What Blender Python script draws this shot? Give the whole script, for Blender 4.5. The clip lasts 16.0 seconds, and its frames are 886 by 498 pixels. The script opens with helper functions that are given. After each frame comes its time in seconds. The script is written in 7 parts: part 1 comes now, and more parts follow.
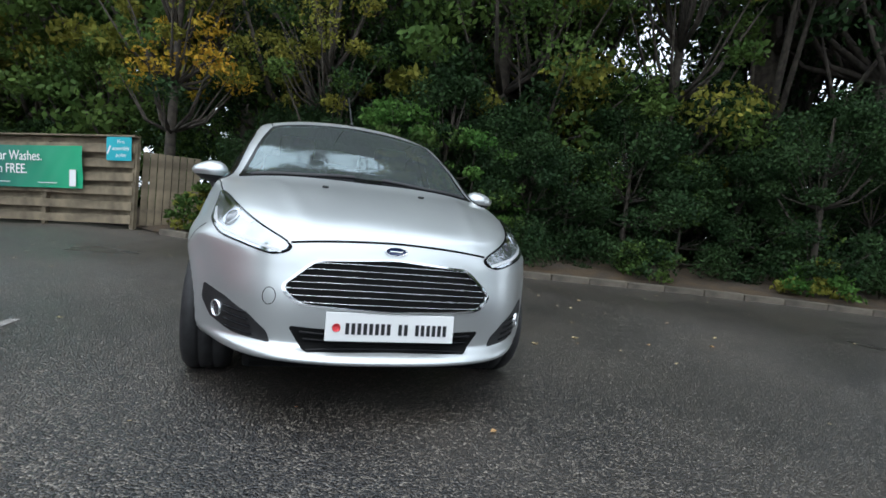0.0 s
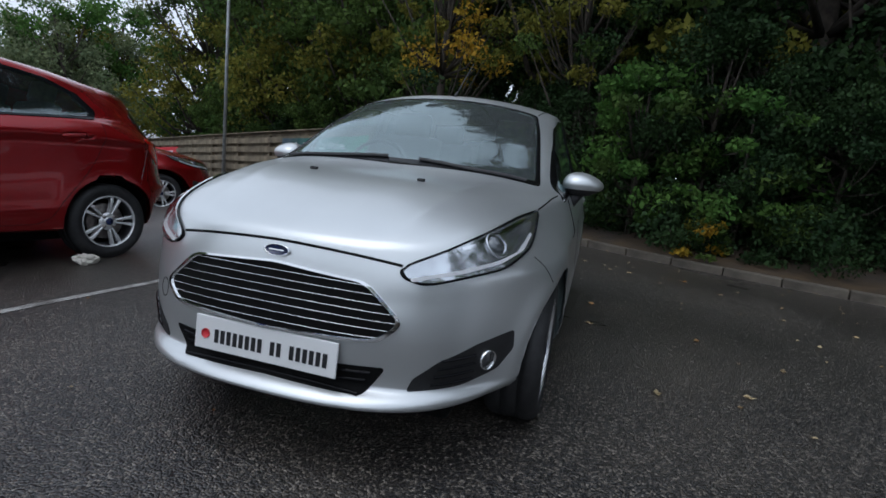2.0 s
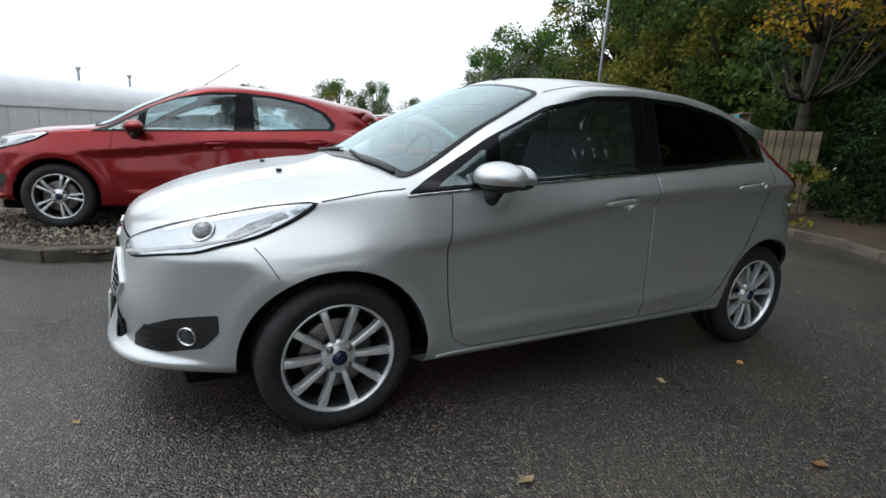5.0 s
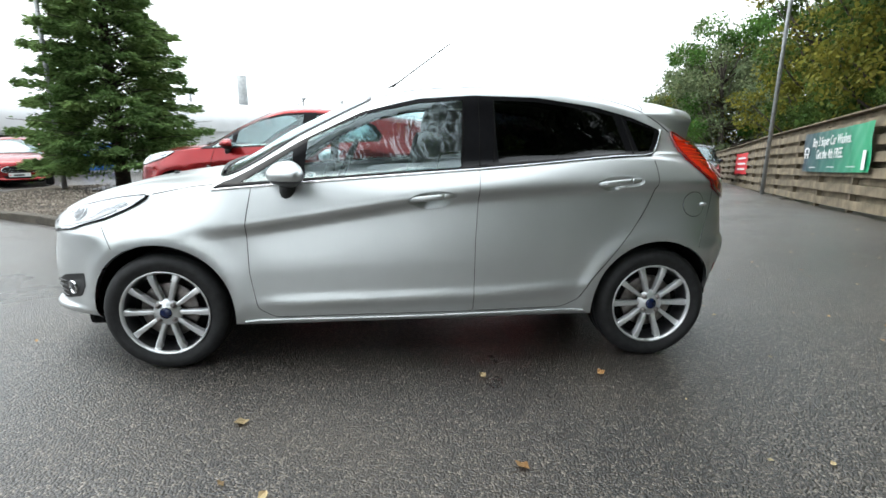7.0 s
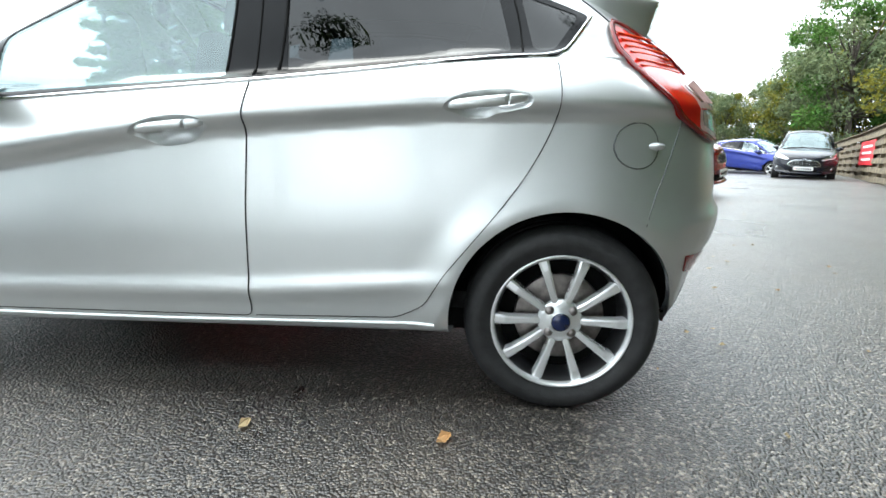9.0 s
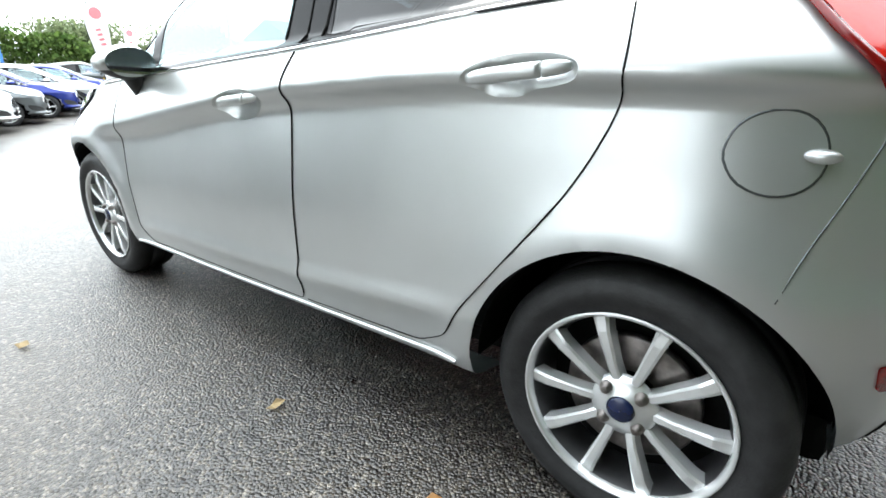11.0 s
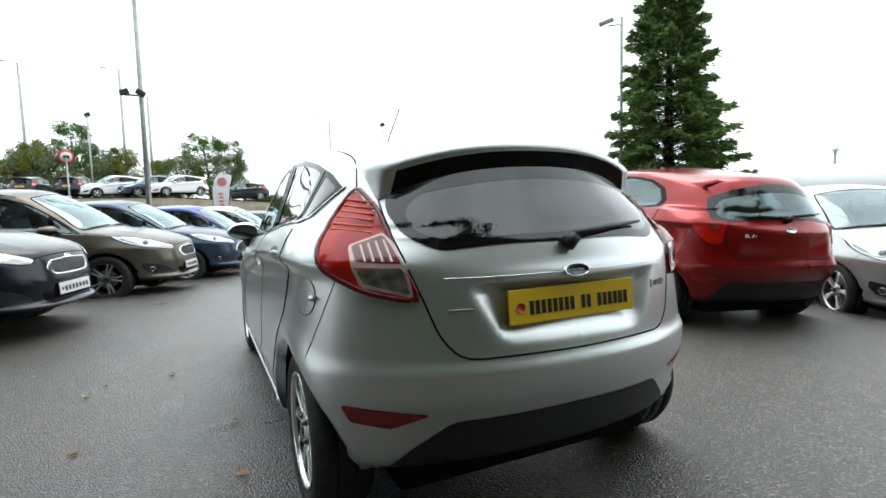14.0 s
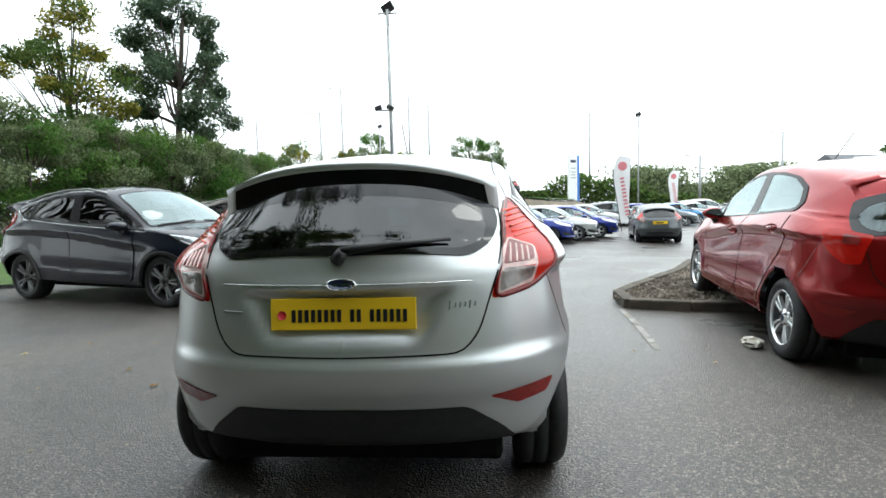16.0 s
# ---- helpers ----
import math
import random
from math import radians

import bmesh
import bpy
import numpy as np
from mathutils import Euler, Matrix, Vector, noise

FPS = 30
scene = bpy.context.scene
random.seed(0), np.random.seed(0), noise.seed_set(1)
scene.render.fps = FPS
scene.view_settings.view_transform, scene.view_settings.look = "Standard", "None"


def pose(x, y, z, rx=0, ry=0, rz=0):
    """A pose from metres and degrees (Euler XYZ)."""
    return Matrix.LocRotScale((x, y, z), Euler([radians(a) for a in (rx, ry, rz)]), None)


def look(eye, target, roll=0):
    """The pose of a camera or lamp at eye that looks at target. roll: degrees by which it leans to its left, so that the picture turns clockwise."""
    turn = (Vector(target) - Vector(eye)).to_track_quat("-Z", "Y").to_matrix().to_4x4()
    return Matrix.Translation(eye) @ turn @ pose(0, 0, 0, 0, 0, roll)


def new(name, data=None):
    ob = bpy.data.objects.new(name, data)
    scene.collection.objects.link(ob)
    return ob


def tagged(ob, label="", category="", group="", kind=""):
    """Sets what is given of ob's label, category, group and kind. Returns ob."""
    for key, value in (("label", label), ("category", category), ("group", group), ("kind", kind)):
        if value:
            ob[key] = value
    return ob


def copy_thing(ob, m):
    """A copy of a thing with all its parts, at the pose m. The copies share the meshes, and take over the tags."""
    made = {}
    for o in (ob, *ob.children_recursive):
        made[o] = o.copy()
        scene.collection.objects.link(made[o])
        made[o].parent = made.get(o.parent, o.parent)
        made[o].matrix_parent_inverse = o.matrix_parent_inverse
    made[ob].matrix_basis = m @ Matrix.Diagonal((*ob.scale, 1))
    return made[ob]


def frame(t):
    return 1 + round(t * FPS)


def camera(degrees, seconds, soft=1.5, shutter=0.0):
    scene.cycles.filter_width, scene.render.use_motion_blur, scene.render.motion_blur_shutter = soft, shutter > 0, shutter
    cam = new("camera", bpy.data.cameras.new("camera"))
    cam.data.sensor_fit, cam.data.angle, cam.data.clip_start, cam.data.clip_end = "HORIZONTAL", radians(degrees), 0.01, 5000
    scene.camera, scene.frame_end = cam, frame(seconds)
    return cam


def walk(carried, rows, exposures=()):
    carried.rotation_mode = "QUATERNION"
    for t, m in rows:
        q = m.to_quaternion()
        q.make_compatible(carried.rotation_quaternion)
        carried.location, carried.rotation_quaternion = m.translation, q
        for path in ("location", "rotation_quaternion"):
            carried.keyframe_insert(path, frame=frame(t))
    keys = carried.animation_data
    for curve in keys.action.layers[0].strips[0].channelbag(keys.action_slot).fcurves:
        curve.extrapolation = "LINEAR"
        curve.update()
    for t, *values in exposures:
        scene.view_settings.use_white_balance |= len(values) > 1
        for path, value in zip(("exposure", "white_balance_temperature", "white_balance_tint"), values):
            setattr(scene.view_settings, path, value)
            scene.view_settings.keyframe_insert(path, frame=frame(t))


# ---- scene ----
cam = camera(81.7, 16.0, soft=1.62)
PATH = [
    (0, (-0.466, -3.984, 0.865), (0.157, -2.088, 0.73), 6.0),
    (0.5, (-0.125, -3.864, 0.87), (0.235, -1.906, 0.673), 6.2),
    (1, (0.225, -3.711, 0.895), (0.346, -1.73, 0.647), 6.3),
    (1.5, (0.555, -3.541, 0.982), (0.297, -1.581, 0.68), 6.3),
    (2, (0.937, -3.359, 1.021), (0.398, -1.463, 0.687), 6.0),
    (2.5, (1.273, -3.184, 0.984), (0.56, -1.352, 0.618), 5.8),
    (3, (1.505, -2.979, 0.962), (0.462, -1.321, 0.56), 5.4),
    (3.5, (1.727, -2.671, 0.983), (0.411, -1.228, 0.551), 4.6),
    (4, (2.005, -2.4, 1.052), (0.525, -1.13, 0.608), 4.0),
    (4.5, (2.276, -2.095, 1.127), (0.667, -0.995, 0.676), 3.8),
    (7, (3.323, -0.098, 1.184), (1.381, 0.074, 0.735), 0.6),
    (7.5, (3.182, 0.318, 1.098), (1.233, 0.42, 0.66), 0.5),
    (8, (2.944, 0.651, 0.981), (0.992, 0.685, 0.545), 0.6),
    (8.5, (2.623, 0.872, 0.888), (0.672, 0.853, 0.446), 0.7),
    (11, (1.714, 1.495, 0.972), (0.237, 0.342, 0.272), -1.2),
    (11.5, (1.847, 1.768, 1.14), (0.463, 0.486, 0.477), -0.8),
    (12, (1.952, 2.117, 1.273), (0.599, 0.729, 0.781), -0.7),
    (12.5, (1.985, 2.493, 1.295), (0.684, 0.999, 1.018), -0.7),
    (13, (1.764, 2.798, 1.241), (0.537, 1.229, 1.062), -0.9),
    (13.5, (1.45, 2.972, 1.155), (0.365, 1.302, 0.966), -1.2),
    (14, (1.119, 3.177, 1.126), (0.272, 1.373, 0.953), -1.5),
    (14.5, (0.753, 3.365, 1.155), (0.172, 1.458, 0.997), -1.6),
    (15, (0.294, 3.495, 1.148), (-0.054, 1.532, 0.996), -1.5),
    (15.5, (-0.072, 3.602, 1.198), (-0.147, 1.609, 1.044), -1.6),
    (16, (-0.481, 3.572, 1.164), (-0.342, 1.584, 0.996), -1.5),
]
walk(cam, [(t, look(eye, target, roll)) for t, eye, target, roll in PATH],
     [(0.0, 0.98, 5800, 6), (1.0, 0.48, 5650, 8), (2.5, -0.05, 5700, 11), (3.5, 0.04, 5900, 12), (4.5, 0.34, 6100, 10), (7.0, 1.46, 6250, 5), (8.0, 1.66, 6200, 4), (8.5, 1.96, 6150, 3), (10.8, 2.42, 6250, 5), (11.5, 2.18, 6250, 4), (12.5, 1.44, 6250, 3), (13.2, 1.18, 6250, 3), (14.0, 1.22, 6250, 3), (16.0, 1.4, 6250, 3)])

# ---- world and light ----
world = bpy.data.worlds.new("overcast_sky")
scene.world = world
world.use_nodes = True
wn = world.node_tree
wn.nodes.clear()
sky = wn.nodes.new("ShaderNodeTexSky")
sky.sky_type = "NISHITA"
sky.sun_disc = False
sky.sun_elevation, sky.sun_rotation = radians(66), radians(210)
sky.dust_density, sky.air_density = 6.0, 2.0
cloud = wn.nodes.new("ShaderNodeMix")
cloud.data_type = "RGBA"
cloud.inputs["Factor"].default_value = 0.9
cloud.inputs["B"].default_value = (9.3, 9.55, 9.9, 1)
where = wn.nodes.new("ShaderNodeTexCoord")
billow = wn.nodes.new("ShaderNodeTexNoise")
billow.inputs["Scale"].default_value, billow.inputs["Detail"].default_value = 2.6, 5.0
thick = wn.nodes.new("ShaderNodeMapRange")
thick.inputs["From Min"].default_value, thick.inputs["From Max"].default_value = 0.3, 0.7
thick.inputs["To Min"].default_value, thick.inputs["To Max"].default_value = 0.084, 0.116
wn.links.new(where.outputs["Generated"], billow.inputs["Vector"])
wn.links.new(billow.outputs["Fac"], thick.inputs["Value"])
wbg = wn.nodes.new("ShaderNodeBackground")
wn.links.new(thick.outputs["Result"], wbg.inputs["Strength"])
wout = wn.nodes.new("ShaderNodeOutputWorld")
wn.links.new(sky.outputs["Color"], cloud.inputs["A"])
wn.links.new(cloud.outputs["Result"], wbg.inputs["Color"])
wn.links.new(wbg.outputs["Background"], wout.inputs["Surface"])
sun = new("sun", bpy.data.lights.new("sun", "SUN"))
sun.data.energy, sun.data.angle, sun.data.color = 0.5, radians(40), (1.0, 0.97, 0.93)
sun.matrix_world = look((-2, -3.5, 9), (0, 0, 0))


# ---- materials ----
def material(name, base, rough=0.5, metal=0.0, vary=0.0, scale=8.0, bump=0.0, bump_scale=60.0, coat=0.0, rough_vary=0.0, spec=0.5, island=0.0, obj=0.0, second=None):
    m = bpy.data.materials.new(name)
    m.use_nodes = True
    nt = m.node_tree
    b = nt.nodes["Principled BSDF"]
    b.inputs["Base Color"].default_value = (*base, 1)
    b.inputs["Roughness"].default_value = rough
    b.inputs["Metallic"].default_value = metal
    b.inputs["Specular IOR Level"].default_value = spec
    b.inputs["Coat Weight"].default_value = coat
    b.inputs["Coat Roughness"].default_value = 0.04
    geo = nt.nodes.new("ShaderNodeTexCoord")
    if vary or rough_vary or second:
        n = nt.nodes.new("ShaderNodeTexNoise")
        n.inputs["Scale"].default_value, n.inputs["Detail"].default_value = scale, 6.0
        nt.links.new(geo.outputs["Object"], n.inputs["Vector"])
        if vary or second:
            mix = nt.nodes.new("ShaderNodeMix")
            mix.data_type = "RGBA"
            other = second or tuple(min(1, c * (1 + vary)) for c in base)
            first = base if second else tuple(c * (1 - vary) for c in base)
            mix.inputs["A"].default_value, mix.inputs["B"].default_value = (*first, 1), (*other, 1)
            ramp = nt.nodes.new("ShaderNodeMapRange")
            ramp.inputs["From Min"].default_value, ramp.inputs["From Max"].default_value = 0.35, 0.65
            nt.links.new(n.outputs["Fac"], ramp.inputs["Value"])
            nt.links.new(ramp.outputs["Result"], mix.inputs["Factor"])
            last = mix.outputs["Result"]
            if island or obj:
                info = nt.nodes.new("ShaderNodeNewGeometry" if island else "ShaderNodeObjectInfo")
                hsv = nt.nodes.new("ShaderNodeHueSaturation")
                mr = nt.nodes.new("ShaderNodeMapRange")
                amount = island or obj
                mr.inputs["To Min"].default_value, mr.inputs["To Max"].default_value = 1 - amount, 1 + amount
                nt.links.new(info.outputs["Random Per Island" if island else "Random"], mr.inputs["Value"])
                nt.links.new(mr.outputs["Result"], hsv.inputs["Value"])
                nt.links.new(last, hsv.inputs["Color"])
                last = hsv.outputs["Color"]
            nt.links.new(last, b.inputs["Base Color"])
        if rough_vary:
            rr = nt.nodes.new("ShaderNodeMapRange")
            rr.inputs["From Min"].default_value, rr.inputs["From Max"].default_value = 0.3, 0.7
            rr.inputs["To Min"].default_value, rr.inputs["To Max"].default_value = max(0, rough - rough_vary), min(1, rough + rough_vary)
            nt.links.new(n.outputs["Fac"], rr.inputs["Value"])
            nt.links.new(rr.outputs["Result"], b.inputs["Roughness"])
    if bump:
        n2 = nt.nodes.new("ShaderNodeTexNoise")
        n2.inputs["Scale"].default_value, n2.inputs["Detail"].default_value = bump_scale, 4.0
        nt.links.new(geo.outputs["Object"], n2.inputs["Vector"])
        bp = nt.nodes.new("ShaderNodeBump")
        bp.inputs["Strength"].default_value, bp.inputs["Distance"].default_value = bump, 0.01
        nt.links.new(n2.outputs["Fac"], bp.inputs["Height"])
        nt.links.new(bp.outputs["Normal"], b.inputs["Normal"])
    return m


def glass(name, tint, gloss_rough=0.0, facing=0.06, haze=0.0, gloss=(1, 1, 1)):
    m = bpy.data.materials.new(name)
    m.use_nodes = True
    nt = m.node_tree
    nt.nodes.clear()
    out = nt.nodes.new("ShaderNodeOutputMaterial")
    mix = nt.nodes.new("ShaderNodeMixShader")
    tr = nt.nodes.new("ShaderNodeBsdfTransparent")
    gl = nt.nodes.new("ShaderNodeBsdfGlossy")
    gl.inputs["Color"].default_value = (*gloss, 1)
    lw = nt.nodes.new("ShaderNodeLayerWeight")
    lw.inputs["Blend"].default_value = 0.5
    pw = nt.nodes.new("ShaderNodeMath")
    pw.operation = "POWER"
    pw.inputs[1].default_value = 4.0
    nt.links.new(lw.outputs["Facing"], pw.inputs[0])
    fr = nt.nodes.new("ShaderNodeMapRange")
    fr.inputs["To Min"].default_value, fr.inputs["To Max"].default_value = facing, 1.0
    nt.links.new(pw.outputs["Value"], fr.inputs["Value"])
    tr.inputs["Color"].default_value = (*tint, 1)
    gl.inputs["Roughness"].default_value = gloss_rough
    nt.links.new(fr.outputs["Result"], mix.inputs["Fac"])
    nt.links.new(tr.outputs["BSDF"], mix.inputs[1])
    nt.links.new(gl.outputs["BSDF"], mix.inputs[2])
    last = mix
    # Pale teal diffuse: rain film, plus some sky sheen put into the colour.
    if haze:
        wet = nt.nodes.new("ShaderNodeBsdfDiffuse")
        wet.inputs["Color"].default_value = (0.72, 0.8, 0.8, 1)
        last = nt.nodes.new("ShaderNodeMixShader")
        last.inputs["Fac"].default_value = haze
        nt.links.new(mix.outputs["Shader"], last.inputs[1])
        nt.links.new(wet.outputs["BSDF"], last.inputs[2])
    nt.links.new(last.outputs["Shader"], out.inputs["Surface"])
    return m


def asphalt():
    m = bpy.data.materials.new("wet_asphalt")
    m.use_nodes = True
    nt = m.node_tree
    b = nt.nodes["Principled BSDF"]
    geo = nt.nodes.new("ShaderNodeTexCoord")
    vor = nt.nodes.new("ShaderNodeTexVoronoi")
    vor.inputs["Scale"].default_value = 118.0
    nt.links.new(geo.outputs["Object"], vor.inputs["Vector"])
    ramp = nt.nodes.new("ShaderNodeValToRGB")
    e = ramp.color_ramp.elements
    e[0].position, e[0].color = 0.0, (0.009, 0.0085, 0.009, 1)
    e[1].position, e[1].color = 1.0, (0.36, 0.32, 0.265, 1)
    for pos, col in ((0.38, (0.018, 0.016, 0.0155, 1)), (0.64, (0.042, 0.036, 0.031, 1)), (0.86, (0.15, 0.128, 0.104, 1))):
        x = ramp.color_ramp.elements.new(pos)
        x.color = col
    sep = nt.nodes.new("ShaderNodeSeparateColor")
    nt.links.new(vor.outputs["Color"], sep.inputs["Color"])
    nt.links.new(sep.outputs["Red"], ramp.inputs["Fac"])
    big = nt.nodes.new("ShaderNodeTexNoise")
    big.inputs["Scale"].default_value, big.inputs["Detail"].default_value = 0.45, 7.0
    nt.links.new(geo.outputs["Object"], big.inputs["Vector"])
    mr = nt.nodes.new("ShaderNodeMapRange")
    mr.inputs["From Min"].default_value, mr.inputs["From Max"].default_value = 0.3, 0.7
    mr.inputs["To Min"].default_value, mr.inputs["To Max"].default_value = 0.42, 0.92
    nt.links.new(big.outputs["Fac"], mr.inputs["Value"])
    hsv = nt.nodes.new("ShaderNodeHueSaturation")
    nt.links.new(ramp.outputs["Color"], hsv.inputs["Color"])
    nt.links.new(mr.outputs["Result"], hsv.inputs["Value"])
    worn = nt.nodes.new("ShaderNodeTexNoise")
    worn.inputs["Scale"].default_value, worn.inputs["Detail"].default_value = 0.9, 8.0
    nt.links.new(geo.outputs["Object"], worn.inputs["Vector"])
    wr = nt.nodes.new("ShaderNodeMapRange")
    wr.inputs["From Min"].default_value, wr.inputs["From Max"].default_value = 0.45, 0.75
    wr.inputs["To Min"].default_value, wr.inputs["To Max"].default_value = 0.0, 0.5
    nt.links.new(worn.outputs["Fac"], wr.inputs["Value"])
    silt = nt.nodes.new("ShaderNodeMix")
    silt.data_type = "RGBA"
    silt.inputs["B"].default_value = (0.062, 0.05, 0.036, 1)
    nt.links.new(wr.outputs["Result"], silt.inputs["Factor"])
    nt.links.new(hsv.outputs["Color"], silt.inputs["A"])
    nt.links.new(silt.outputs["Result"], b.inputs["Base Color"])
    rr = nt.nodes.new("ShaderNodeMapRange")
    rr.inputs["From Min"].default_value, rr.inputs["From Max"].default_value = 0.35, 0.65
    rr.inputs["To Min"].default_value, rr.inputs["To Max"].default_value = 0.26, 0.5
    nt.links.new(big.outputs["Fac"], rr.inputs["Value"])
    nt.links.new(rr.outputs["Result"], b.inputs["Roughness"])
    bp = nt.nodes.new("ShaderNodeBump")
    bp.inputs["Strength"].default_value, bp.inputs["Distance"].default_value = 0.85, 0.006
    nt.links.new(vor.outputs["Distance"], bp.inputs["Height"])
    bp.invert = True
    b.inputs["Specular IOR Level"].default_value = 0.6
    b.inputs["Coat Weight"].default_value, b.inputs["Coat Roughness"].default_value, b.inputs["Coat IOR"].default_value = 0.4, 0.36, 1.5
    film = nt.nodes.new("ShaderNodeBump")
    film.inputs["Strength"].default_value, film.inputs["Distance"].default_value = 0.8, 0.006
    film.invert = True
    nt.links.new(vor.outputs["Distance"], film.inputs["Height"])
    nt.links.new(film.outputs["Normal"], b.inputs["Coat Normal"])
    nt.links.new(bp.outputs["Normal"], b.inputs["Normal"])
    return m


